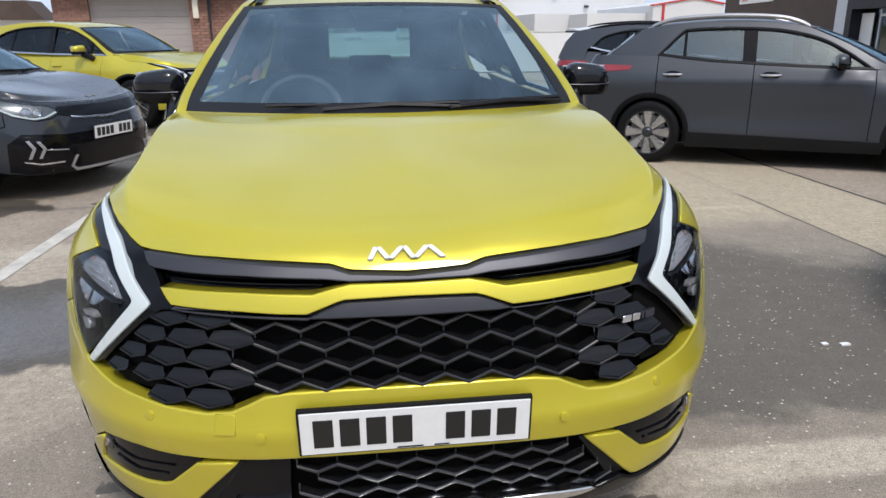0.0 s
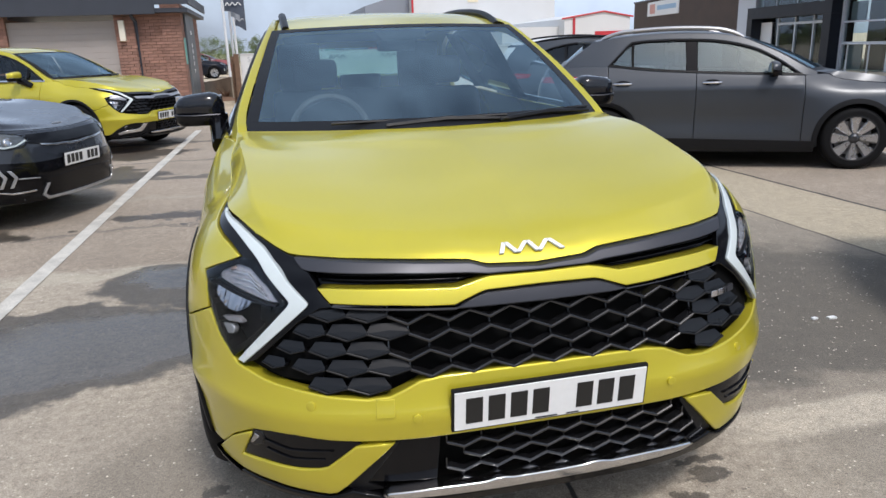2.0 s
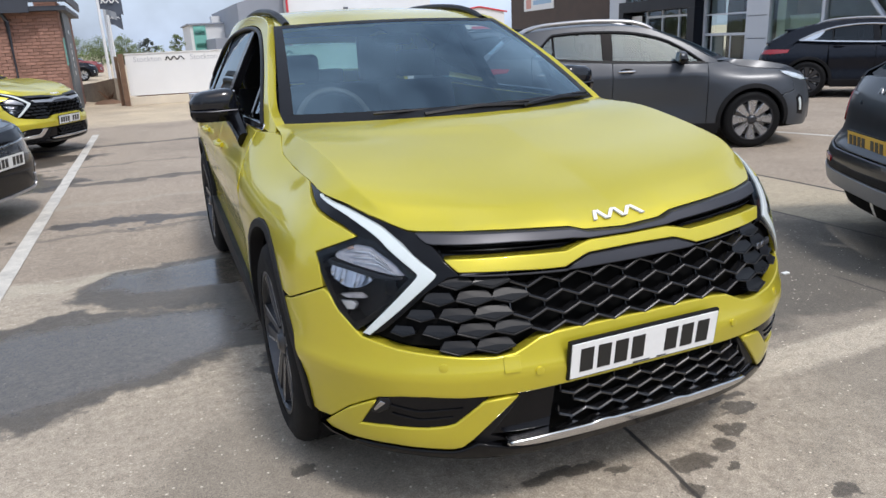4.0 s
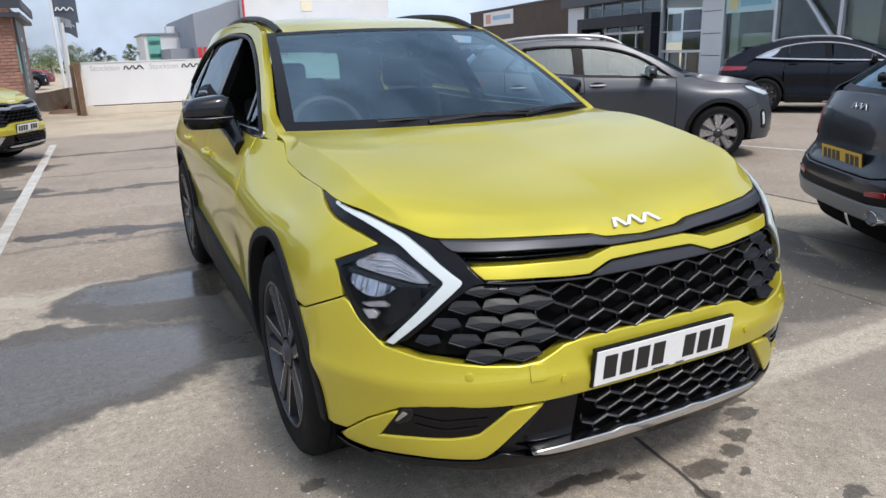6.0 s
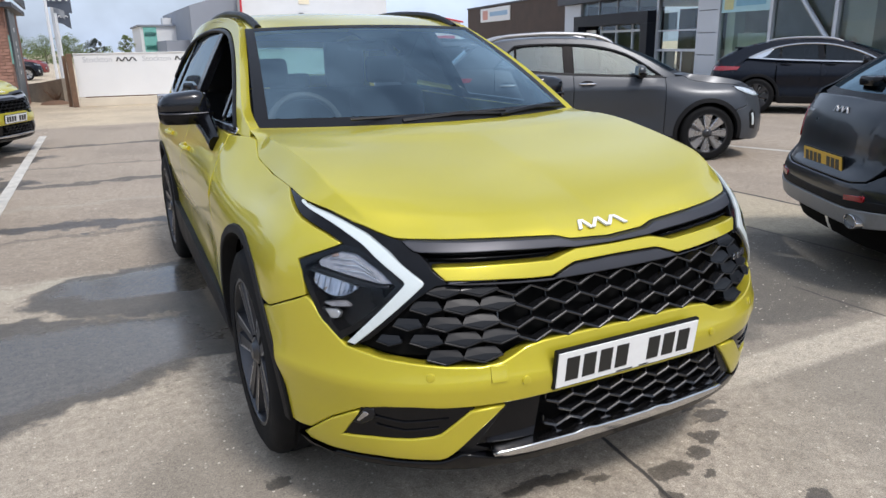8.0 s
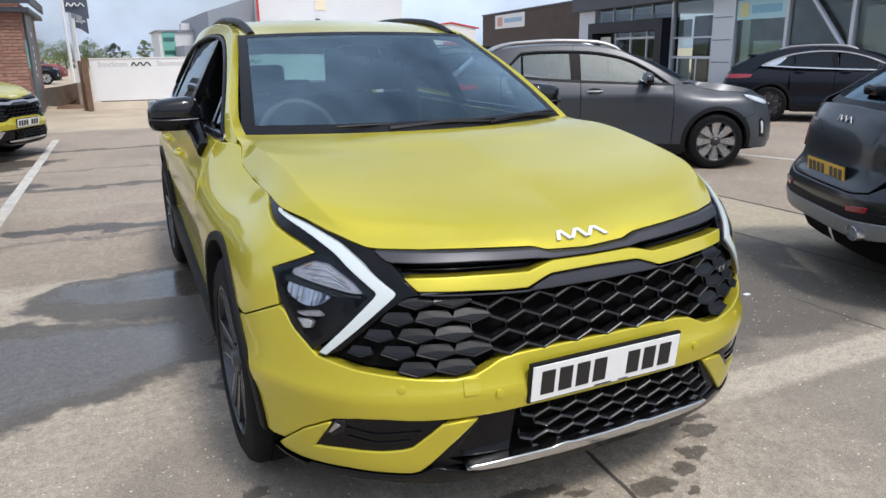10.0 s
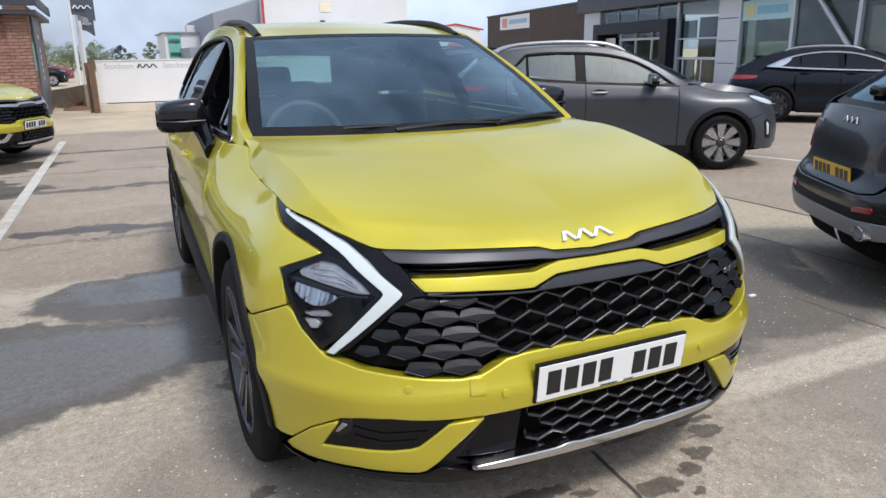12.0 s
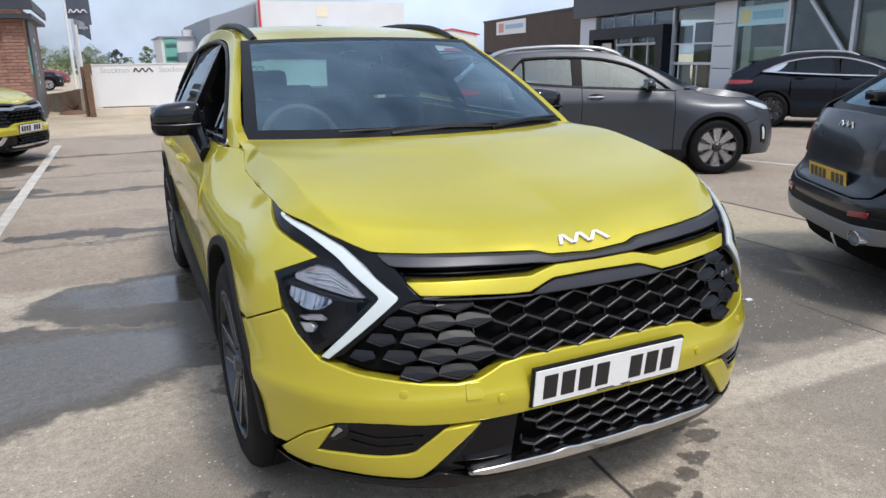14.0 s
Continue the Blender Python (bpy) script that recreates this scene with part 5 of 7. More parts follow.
    both("rear_bumper", sh, [(end - .85, .24), (end - .02, .24), (end - .02, .62 * kz), (end - .80, .60 * kz)], CLAD, car, off=0.02, depth=0.03, lip=0.008, cell=0.08)
    if style.get("sill_strip"):
        both("sill_strip", sh, [(u, z) for z, us in ((.215, (1.5, 2.3, 3.1)), (.24, (3.1, 2.3, 1.5))) for u in us], CHROME, car, off=0.016, depth=0.01, lip=0.003, cell=0.2)
    cx, cy, cz = s["cowl"][0]
    for sd in (-1, 1):
        door_mirror(car, sd * (cx + 0.19), cy + 0.42, cz + 0.045, (sd * (cx + 0.08), cy + 0.33, cz - 0.06), style.get("mirror", paint), 0.92)
        for y in (s["yf"], s["yr"]):
            wheel(car, sd * (s["plan"][9][0] - 0.125), y, s["R"], sd, style.get("spokes", 6), ALLOY_DARK, style.get("alloy", ALLOY), 0.21, s["R"] * style.get("rim", 0.68), style.get("twin", False), petal=(0.036, 0.062))
    for a, b in (((-.25, 1.13, 1.125), (.28, 1.10, 1.13)), ((.18, 1.10, 1.125), (.62, 1.28, 1.12))):
        k = (s["wtop"][0][0] / .597, s["wtop"][0][1] / 2.09, kz)
        a, b = Vector([p * q for p, q in zip(a, k)]), Vector([p * q for p, q in zip(b, k)])
        part("wiper", tube([a, a.lerp(b, 0.5) + Vector((0, 0, 0.01)), b], [0.009, 0.011, 0.006], 6), SATIN, car, smooth=True)
    return car


CROSS = dict(
    lamp=[(.55, .80), (.62, .855), (.80, .878), (.95, .906), (1.12, .933), (1.17, .92), (1.10, .84), (.95, .768), (.78, .725), (.63, .742)],
    bowl_mat=mat("smoked_lamp_reflector", (0.13, 0.14, 0.145), 0.25, 0.6, 0.35, 26),
    drl=[(.585, .795), (.70, .752), (.80, .742), (.96, .782), (1.10, .852), (1.10, .864), (.95, .796), (.80, .757), (.70, .766), (.60, .806)], bowl=[(.585, .80), (.64, .848), (.80, .868), (.95, .895), (1.10, .922), (1.08, .85), (.94, .778), (.78, .737), (.645, .755)], projectors=((.86, .815, .040), (.76, .795, .034)),
    front=[("lower_bumper", [(0, .242), (.5, .242), (.9, .255), (1.06, .29), (1.04, .54), (.92, .625), (.55, .60), (0, .60)], GLOSS, .003),
           ("upper_grille", [(0, .728), (.30, .735), (.50, .757), (.60, .775), (.59, .81), (.56, .845), (.40, .845), (0, .835)], GLOSS, .006),
           ("grille_trim", [(0, .705), (.08, .705), (.16, .715), (.30, .720), (.46, .742), (.46, .758), (.30, .738), (.15, .733), (.07, .724), (0, .724)], CHROME, .014),
           ("lower_intake", [(0, .275), (.42, .275), (.52, .31), (.46, .45), (0, .47)], GLOSS, .006),
           ("skid_lip", [(0, .245), (.50, .25), (.56, .30), (.50, .40), (.475, .40), (.53, .305), (.49, .277), (0, .27)], SILVER, .02),
           ("fog_pocket", [(.56, .31), (.80, .31), (.96, .35), (1.00, .46), (.96, .60), (.84, .60), (.64, .56), (.52, .46)], GLOSS, .006),
           ("fog_bar", [(.56, .455), (.74, .47), (.74, .48), (.56, .467)], SILVER, .012),
           ("fog_chrome", [(.60, .345), (.80, .338), (.93, .368), (.93, .382), (.80, .354), (.61, .362)], CHROME, .014),
           ("fog_chevron", [(.82, .495), (.865, .565), (.895, .565), (.85, .49), (.895, .40), (.865, .40)], SILVER, .014),
           ("fog_chevron", [(.74, .490), (.785, .555), (.815, .555), (.77, .485), (.815, .40), (.785, .40)], SILVER, .014)],
    plate_z=.54, mirror=GLOSS)
HATCH = dict(
    lamp=[(.68, .83), (.80, .872), (.93, .898), (1.10, .930), (1.24, .935), (1.18, .89), (1.05, .84), (.86, .80), (.72, .80)],
    bowl=[(.76, .83), (.90, .875), (1.08, .915), (1.17, .918), (1.10, .875), (.98, .84), (.84, .815)],
    drl=[(.72, .815), (.90, .83), (1.05, .868), (1.16, .915), (1.10, .878), (1.0, .842), (.88, .818), (.74, .806)],
    front=[("upper_grille", [(0, .70), (.30, .71), (.55, .75), (.64, .80), (.50, .82), (0, .80)], SATIN, .006),
           ("lower_intake", [(0, .28), (.50, .29), (.60, .33), (.50, .46), (0, .46)], SATIN, .006),
           ("fog_pocket", [(.86, .38), (.96, .40), (1.0, .60), (.95, .64), (.88, .60)], SATIN, .006),
           ("fog_light", [(.91, .44), (.945, .44), (.965, .58), (.94, .60), (.92, .56)], WHITE, .014)],
    plate_z=.50, sill_h=.30, spokes=8, rim=.72)

COMPACT_FORM = scaled(SUV_FORM, .945, .925, .925, R=.325, yf=.83, yr=3.41, glass=[CLEAR] * 4, handle_mat=CHROME, sill=.23, waist=SATIN, doors=(1.35, 2.43, 3.36),
                      side=((.14, .23, .32, .45, .58, .70, .80, .88, .95, 1.02), (.075, .050, .034, .026, .018, .008, .002, .010, .036, .075)),
                      roof=[(1.93, .564, 1.378), (2.13, .567, 1.415), (2.4, .562, 1.441), (2.78, .557, 1.448), (3.2, .54, 1.425), (3.42, .525, 1.395), (3.55, .515, 1.365)],
                      belt=[(1.2, .985), (1.57, .992), (2.4, 1.03), (2.83, 1.058), (3.1, 1.088), (3.34, 1.115), (3.6, 1.125), (4.2, 1.12)], dlo_mid=2.5,
                      posts=[(1.58, .03, .03), (2.476, .12, .01), (3.10, .03, .0)],
                      dlo_top=[(1.40, 1.0), (1.62, 1.15), (1.86, 1.27), (2.2, 1.348), (2.6, 1.372), (2.9, 1.37), (3.06, 1.358), (3.14, 1.335), (3.34, 1.13)],
                      tail=[(3.62, 1.31), (3.86, 1.13), (3.95, 1.0), (3.7, .95)], rear_foot=(.70, 3.90, 1.09), tail_in=3.6, rail=(1.95, 3.45, .05, SILVER), rail_r=.024, quarter_top=1.125)
plain_car(pose(6.38, 5.06, 0, 0, 0, 63.4), "graphite grey compact crossover with silver roof rails", GREY_PAINT, COMPACT_FORM, dict(HATCH, tail_lamp=(1.02, 1.10), bowl_mat=mat("silver_lamp_bowl", (0.72, 0.74, 0.76), 0.3, 0.3, 0.3, 22),
     bowl=[(.70, .83), (.80, .866), (.93, .892), (1.10, .924), (1.21, .930), (1.16, .89), (1.04, .845), (.86, .806), (.74, .806)]))
HYBRID_FORM = scaled(SUV_FORM, .965, .965, .935, R=.335, yf=.90, yr=3.60)
plain_car(pose(-2.36, 5.49, 0, 0, 0, 70.1), "dark graphite hybrid crossover with chrome trimmed front", BLUE_GREY, HYBRID_FORM, CROSS)
lime_suv(pose(-2.21, 10.25, 0, 0, 0, 63.3), "lime yellow SUV with silver bumper trim, beside brick building", False)
COUPE = scaled(SUV_FORM, .96, .97, .875, R=.33, waist=CHROME, seal=CHROME, seal_r=.017, rail=(2.1, 3.4, .035, SILVER), rail_r=.022, glass=[PRIVACY] * 4,
               belt=[(1.26, .94), (1.7, .955), (2.4, .975), (3.2, 1.01), (3.6, 1.04), (4.3, 1.06)], posts=[(1.62, .03, .03), (2.42, .10, .05), (3.12, .03, .02)],
               dlo_top=[(1.46, .965), (1.72, 1.10), (1.98, 1.20), (2.3, 1.275), (2.7, 1.295), (3.1, 1.255), (3.4, 1.17), (3.66, 1.05)], dlo_mid=2.5, mirror=GLOSS, wedge=.22, tail_in=3.9,
               roof=[(2.03, .573, 1.304), (2.23, .576, 1.339), (2.52, .571, 1.363), (2.91, .566, 1.365), (3.3, .545, 1.332), (3.6, .525, 1.275), (3.8, .51, 1.22)],
               tail=[(3.95, 1.13), (4.2, .98), (4.15, .90), (3.9, .87)], rear_foot=(.70, 4.22, 1.0))
plain_car(pose(13.1, 6.0, 0, 0, 0, 38), "navy black crossover with chrome window line", BLACK_PAINT, COUPE, dict(HATCH, alloy=ALLOY_DARK, sill_strip=True))
plain_car(pose(7.0, 8.1, 0, 0, 0, 62), "dark grey hatchback with bright window strip", GREY_PAINT, scaled(SUV_FORM, .95, .95, .92, R=.33), HATCH)
plain_car(pose(7.9, 11.0, 0, 0, 0, 62), "white crossover parked behind grey cars", WHITE_PAINT, scaled(SUV_FORM, .95, .95, .95, R=.33), HATCH)
plain_car(pose(-3.05, 43.0, 0, 0, 0, 105), "dark hatchback parked beyond the low wall", BLACK_PAINT, scaled(SUV_FORM, .95, .95, .92, R=.33), HATCH)
plain_car(pose(-2.95, 50.0, 0, 0, 0, 105), "dull red hatchback parked beyond the low wall", RED_PAINT, scaled(SUV_FORM, .95, .95, .92, R=.33), HATCH)


def crossover_tail(m):
    """A crossover seen from behind; its skin starts at the tail."""
    s = scaled(SUV_FORM, .965, .97, .93, R=.335, yf=.86, yr=3.50, waist=GLOSS, spoiler_paint=False)
    s["plan"] = [(0, 0), (.25, .003), (.45, .02), (.60, .06), (.70, .12), (.79, .22), (.85, .38), (.885, .60), (.897, .85), (.90, 1.2), (.90, 2.0), (.90, 2.8), (.89, 3.4), (.86, 3.9), (.75, 4.2), (.5, 4.33), (0, 4.37)]
    s["front"] = ((.15, .25, .32, .42, .52, .60, .66, .72, .80, .90, 1.0, 1.08), (.12, .06, .035, .012, .0, .012, .05, .075, .085, .10, .135, .18))
    s["corner"] = ((.15, .25, .32, .42, .52, .60, .68, .75, .85, .95, 1.02, 1.10), (.08, .04, .02, .01, .0, .005, .018, .022, .03, .05, .085, .14))
    s["side"] = s["corner"]
    s["cowl"] = ((.655, .32, 1.055), .185, 1.05)
    s["wtop"] = ((.545, .86, 1.40), .76, 1.42)
    s["cab"] = [(.1, .70), (.3, .76), (.6, .80), (1.0, .81), (2.6, .81), (3.2, .76), (3.6, .68)]
    s["zb"] = 1.0
    s["roof"] = [(.80, .55, 1.40), (1.2, .56, 1.445), (1.7, .565, 1.455), (2.1, .56, 1.43), (2.3, .55, 1.40)]
    s["belt"] = [(.3, 1.02), (.9, 1.03), (1.6, 1.0), (3.0, .98), (3.6, .97)]
    s["dlo_top"] = [(.75, 1.06), (.95, 1.22), (1.2, 1.34), (1.7, 1.38), (2.2, 1.33), (2.7, 1.15), (2.95, 1.0)]
    s["dlo_mid"], s["posts"], s["doors"] = 1.7, [(1.1, .05, .02), (1.9, .09, -.03)], (1.2, 2.0, 2.95)
    s["tail"] = [(2.6, 1.2), (3.0, 1.0), (2.8, .96)]
    s["rear_foot"] = (.62, 3.1, 1.0)
    s["rail"] = (.95, 2.2, .04, SILVER)
    car = thing("car", m, "dark graphite crossover seen from behind, silver rear diffuser", "car")
    sh = Shell(s["plan"], s["front"], s["corner"], s["side"])
    paint = DARK_GREY_PAINT
    glasshouse(car, s, paint)
    uf = sh.u_of_y(s["yf"])
    top = [(sh.u_of_y(.9), 1.015), (sh.u_of_y(.5), 1.01), (.80, 1.005)]
    s2 = dict(s)
    s2["wing_a"] = 138
    flank(car, sh, s2, paint, [], flank_poly_front([(u, z) for u, z in reversed(top)], [(.78, 1.0), (.70, .93), (.72, .70), (.80, .66), (1.1, .655)]), True, CLAD, .05, lambda t: .36)
    # tailgate
    panel("tailgate", sh, whole([(0, .60), (.40, .60), (.52, .62), (.60, .70), (.66, .82), (.76, .93), (.74, 1.0), (.60, 1.03), (.45, 1.045), (0, 1.05)]), paint, car, depth=.03, lip=.006, cell=.05)
    arc = arc_pts(uf, s["R"], s["R"] + .085, 189, 141, 8)
    panel("rear_bumper", sh, whole([(0, .47), (.50, .47), (.75, .45), (.95, .42)] + arc + [(1.08, .645), (.80, .65), (.70, .69), (.60, .66), (.53, .615), (.40, .595), (0, .595)]), paint, car, off=.004, depth=.03, lip=.008, cell=.05)
    both("tail_lamp", sh, [(.63, .80), (.69, .93), (.80, .985), (.98, .965), (1.0, .92), (.84, .89), (.74, .78), (.70, .74), (.64, .745)], RED_LENS, car, off=.010, depth=.02, lip=.006, cell=.04)
    panel("diffuser", sh, whole([(0, .355), (.40, .355), (.58, .368), (.78, .400), (.93, .437), (.965, .48), (.80, .485), (.60, .47), (.42, .455), (0, .455)]), DULL_SILVER, car, off=.016, depth=.04, lip=.008, cell=.05, label="silver plastic rear diffuser")
    panel("lower_valance", sh, whole([(0, .457), (.42, .457), (.60, .472), (.80, .487), (.965, .482), (.98, .53), (.80, .535), (.5, .52), (0, .51)]), CLAD, car, off=.008, depth=.04, lip=.006, cell=.06)
    both("rear_reflector", sh, [(.40, .50), (.56, .515), (.56, .548), (.40, .532)], RED_LENS, car, off=.014, depth=.01, lip=.003, cell=.06)
    for sd in (-1, 1):
        c = sh.at(sd * .50, .395, .030 if sd > 0 else -.05)
        tip = lathe([(0.05, .052), (-.01, .055), (-.012, .049), (.05, .044), (.10, .02)], 20)
        mm = Vector((1, 0, 0)).rotation_difference(Vector((0, 1, 0))).to_matrix().to_4x4()
        mm = Matrix.Translation(c) @ mm @ Matrix.Diagonal((1, 1.35, .75, 1))
        tip.transform(mm)
        part("exhaust_tip", tip, CHROME, car, smooth=True)
        for y in (s["yf"], s["yr"]):
            wheel(car, sd * .775, y, s["R"], sd, 6, ALLOY_DARK, ALLOY, .21, .23, False)
    y = sh.at(0, .665).y
    pl = number_plate(car, .52, .111, PLATE_Y, UK, pose(0, y - .012, .665, 6, 0, 0))
    emblem(car, pose(0, sh.at(0, .975).y - .006, .975, -16, 0, 0), 1.25, SILVER)
    # wiper on the rear glass
    part("rear_wiper", tube([(0, .29, 1.14), (.02, .295, 1.155), (.32, .36, 1.165)], [.03, .018, .009], 8), SATIN, car, smooth=True)
    part("wiper_boss", box_bm(-.085, .085, .23, .33, 1.11, 1.17, .02), GLOSS, car, smooth=True)
    panel("badge_line", sh, [(-.52, .93), (-.40, .93), (-.40, .944), (-.52, .944)], SILVER, car, off=.003, depth=.004, lip=.001, cell=.1)
    part("cabin_block", box_bm(-.6, .6, .5, 2.9, .4, .98, .05), CABIN, car)
    return car


crossover_tail(pose(2.69, 1.39, 0, 0, 0, 239.3))

# ---- ground ----


def ground_mat():
    m = bpy.data.materials.new("yard_surface")
    m.use_nodes = True
    nt = m.node_tree
    nd, ln = nt.nodes, nt.links
    b = nd["Principled BSDF"]
    tc = nd.new("ShaderNodeTexCoord")

    def noise(scale, detail=5, rough=0.55, vec=None):
        n = nd.new("ShaderNodeTexNoise")
        n.inputs["Scale"].default_value, n.inputs["Detail"].default_value, n.inputs["Roughness"].default_value = scale, detail, rough
        ln.new(vec or tc.outputs["Object"], n.inputs["Vector"])
        return n

    def math2(op, a, b_=None, clamp=False):
        n = nd.new("ShaderNodeMath")
        n.operation, n.use_clamp = op, clamp
        for i, v in enumerate((a, b_)):
            if v is None:
                continue
            if isinstance(v, (int, float)):
                n.inputs[i].default_value = v
            else:
                ln.new(v, n.inputs[i])
        return n.outputs[0]

    def ramp(v, lo, hi, a=0.0, c=1.0):
        n = nd.new("ShaderNodeMapRange")
        n.interpolation_type = "SMOOTHSTEP"
        for k, x in zip(("From Min", "From Max", "To Min", "To Max"), (lo, hi, a, c)):
            n.inputs[k].default_value = x
        ln.new(v, n.inputs["Value"])
        return n.outputs[0]

    def mix(f, a, c):
        n = nd.new("ShaderNodeMix")
        n.data_type = "RGBA"
        for k, v in (("Factor", f), ("A", a), ("B", c)):
            s = n.inputs[k] if k == "Factor" else [i for i in n.inputs if i.name == k and i.type == "RGBA"][0]
            if isinstance(v, tuple):
                s.default_value = (*v, 1)
            elif isinstance(v, float):
                s.default_value = v
            else:
                ln.new(v, s)
        return [o for o in n.outputs if o.type == "RGBA"][0]

    # warped coordinates, so that no edge runs straight
    w1 = noise(2.2, 8, 0.66)
    off = nd.new("ShaderNodeVectorMath")
    off.operation = "SUBTRACT"
    ln.new(w1.outputs["Color"], off.inputs[0])
    off.inputs[1].default_value = (0.5, 0.5, 0.5)

    def warped(k):
        n = nd.new("ShaderNodeVectorMath")
        n.operation = "MULTIPLY_ADD"
        ln.new(off.outputs[0], n.inputs[0])
        n.inputs[1].default_value = (k, k, 0)
        ln.new(tc.outputs["Object"], n.inputs[2])
        s = nd.new("ShaderNodeSeparateXYZ")
        ln.new(n.outputs[0], s.inputs[0])
        return s.outputs[0], s.outputs[1]

    x, y = warped(0.75)
    xs, ys = warped(0.05)
    xb, yb = warped(1.6)

    def band(v, lo, hi, soft):
        return math2("MULTIPLY", ramp(v, lo - soft, lo + soft), ramp(v, hi - soft, hi + soft, 1.0, 0.0))

    def blob(px, py, cx, cy, rx, ry, soft=0.2):
        dx = math2("DIVIDE", math2("SUBTRACT", px, cx), rx)
        dy = math2("DIVIDE", math2("SUBTRACT", py, cy), ry)
        d = math2("ADD", math2("MULTIPLY", dx, dx), math2("MULTIPLY", dy, dy))
        return ramp(d, 1 - soft, 1 + soft, 1.0, 0.0)

    fine, mid, big = noise(190, 3, 0.7), noise(26, 5, 0.6), noise(0.7, 5)
    vor = nd.new("ShaderNodeTexVoronoi")
    vor.inputs["Scale"].default_value = 46
    ln.new(tc.outputs["Object"], vor.inputs["Vector"])
    chip = ramp(vor.outputs["Distance"], 0.14, 0.28, 1.0, 0.0)
    vc = nd.new("ShaderNodeSeparateColor")
    ln.new(vor.outputs["Color"], vc.inputs[0])
    pale = math2("MULTIPLY", chip, ramp(vc.outputs[0], 0.78, 0.86))
    dark = math2("MULTIPLY", chip, ramp(vc.outputs[1], 0.70, 0.8))
    # exposed aggregate concrete, near
    col = mix(ramp(mid.outputs["Fac"], 0.3, 0.7), (0.31, 0.275, 0.235), (0.45, 0.405, 0.35))
    col = mix(ramp(big.outputs["Fac"], 0.35, 0.68, 0.0, 0.4), col, (0.27, 0.24, 0.21))
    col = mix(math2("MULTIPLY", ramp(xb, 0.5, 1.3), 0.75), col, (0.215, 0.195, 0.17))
    # darker brown-grey tarmac: the rows on both sides
    tar = mix(ramp(mid.outputs["Fac"], 0.3, 0.7), (0.27, 0.228, 0.192), (0.38, 0.33, 0.28))
    tar = mix(ramp(big.outputs["Fac"], 0.40, 0.70, 0.0, 0.5), tar, (0.20, 0.172, 0.15))
    col = mix(ramp(ys, 3.45, 3.55), col, tar)
    col = mix(ramp(xs, 4.08, 4.13), col, tar)
    # light slab strip and the dull patch beside the car
    strip = math2("MAXIMUM", math2("MULTIPLY", band(xs, 3.13, 4.09, 0.04), ramp(y, 1.2, 2.0)), math2("MULTIPLY", band(xs, 2.2, 3.13, 0.1), ramp(y, 3.0, 3.6)))
    col = mix(strip, col, mix(ramp(mid.outputs["Fac"], 0.3, 0.7), (0.34, 0.30, 0.235), (0.44, 0.39, 0.31)))
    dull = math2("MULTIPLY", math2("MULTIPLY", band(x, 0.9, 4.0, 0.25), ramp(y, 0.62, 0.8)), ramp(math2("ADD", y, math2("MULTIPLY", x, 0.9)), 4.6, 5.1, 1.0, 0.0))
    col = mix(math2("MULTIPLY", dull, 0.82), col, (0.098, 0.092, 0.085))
    # darker ground colour beside the front wheel, in place of the car's soft shade
    col = mix(math2("MULTIPLY", blob(x, y, -1.0, 0.62, 0.42, 0.55, 0.6), 0.62), col, (0.20, 0.18, 0.155))
    # sandy apron far off
    col = mix(ramp(y, 13.8, 14.3), col, mix(ramp(big.outputs["Fac"], 0.35, 0.7), (0.50, 0.43, 0.33), (0.38, 0.325, 0.26)))
    # rows of old joints and pale worn lines across the bay
    left = ramp(xs, 0.2, 0.6, 1.0, 0.0)
    for yy, wd, c, k in ((3.33, 0.09, (0.42, 0.39, 0.34), 0.7), (5.95, 0.07, (0.34, 0.31, 0.27), 0.6), (4.65, 0.05, (0.10, 0.095, 0.09), 0.5), (7.22, 0.10, (0.085, 0.08, 0.078), 0.8), (8.6, 0.05, (0.12, 0.11, 0.10), 0.6), (10.8, 0.10, (0.08, 0.075, 0.072), 0.8)):
        f = math2("MULTIPLY", band(y, yy - wd, yy + wd, 0.03), left)
        col = mix(math2("MULTIPLY", f, k), col, c)
    # pale worn strip in front of the bays, to the car's left
    pl = math2("MULTIPLY", band(ys, 0.36, 0.56, 0.03), ramp(xs, 0.75, 1.0))
    wear = ramp(mid.outputs["Fac"], 0.25, 0.60, 0.45, 1.0)
    col = mix(math2("MULTIPLY", math2("MULTIPLY", pl, wear), 0.62), col, (0.56, 0.51, 0.44))
    pl2 = math2("MULTIPLY", band(ys, 3.74, 3.82, 0.03), band(xs, 2.3, 3.1, 0.05))
    col = mix(math2("MULTIPLY", math2("MULTIPLY", pl2, wear), 0.6), col, (0.50, 0.46, 0.37))
    # grains
    col = mix(math2("MULTIPLY", pale, 0.85), col, (0.70, 0.66, 0.59))
    col = mix(math2("MULTIPLY", dark, 0.5), col, (0.10, 0.09, 0.08))
    warm = nd.new("ShaderNodeVectorMath")
    warm.operation = "MULTIPLY"
    ln.new(col, warm.inputs[0])
    warm.inputs[1].default_value = (1.05, 1.0, 0.90)
    gr = nd.new("ShaderNodeVectorMath")
    gr.operation = "SCALE"
    ln.new(warm.outputs[0], gr.inputs[0])
    ln.new(math2("MULTIPLY", ramp(fine.outputs["Fac"], 0.28, 0.72, 0.62, 1.38), math2("MULTIPLY", ramp(noise(72, 4, 0.7).outputs["Fac"], 0.32, 0.68, 0.86, 1.14), ramp(noise(7.5, 5, 0.7).outputs["Fac"], 0.32, 0.68, 0.93, 1.07))), gr.inputs["Scale"])
    col = gr.outputs[0]
    # damp and standing water
    wet = None
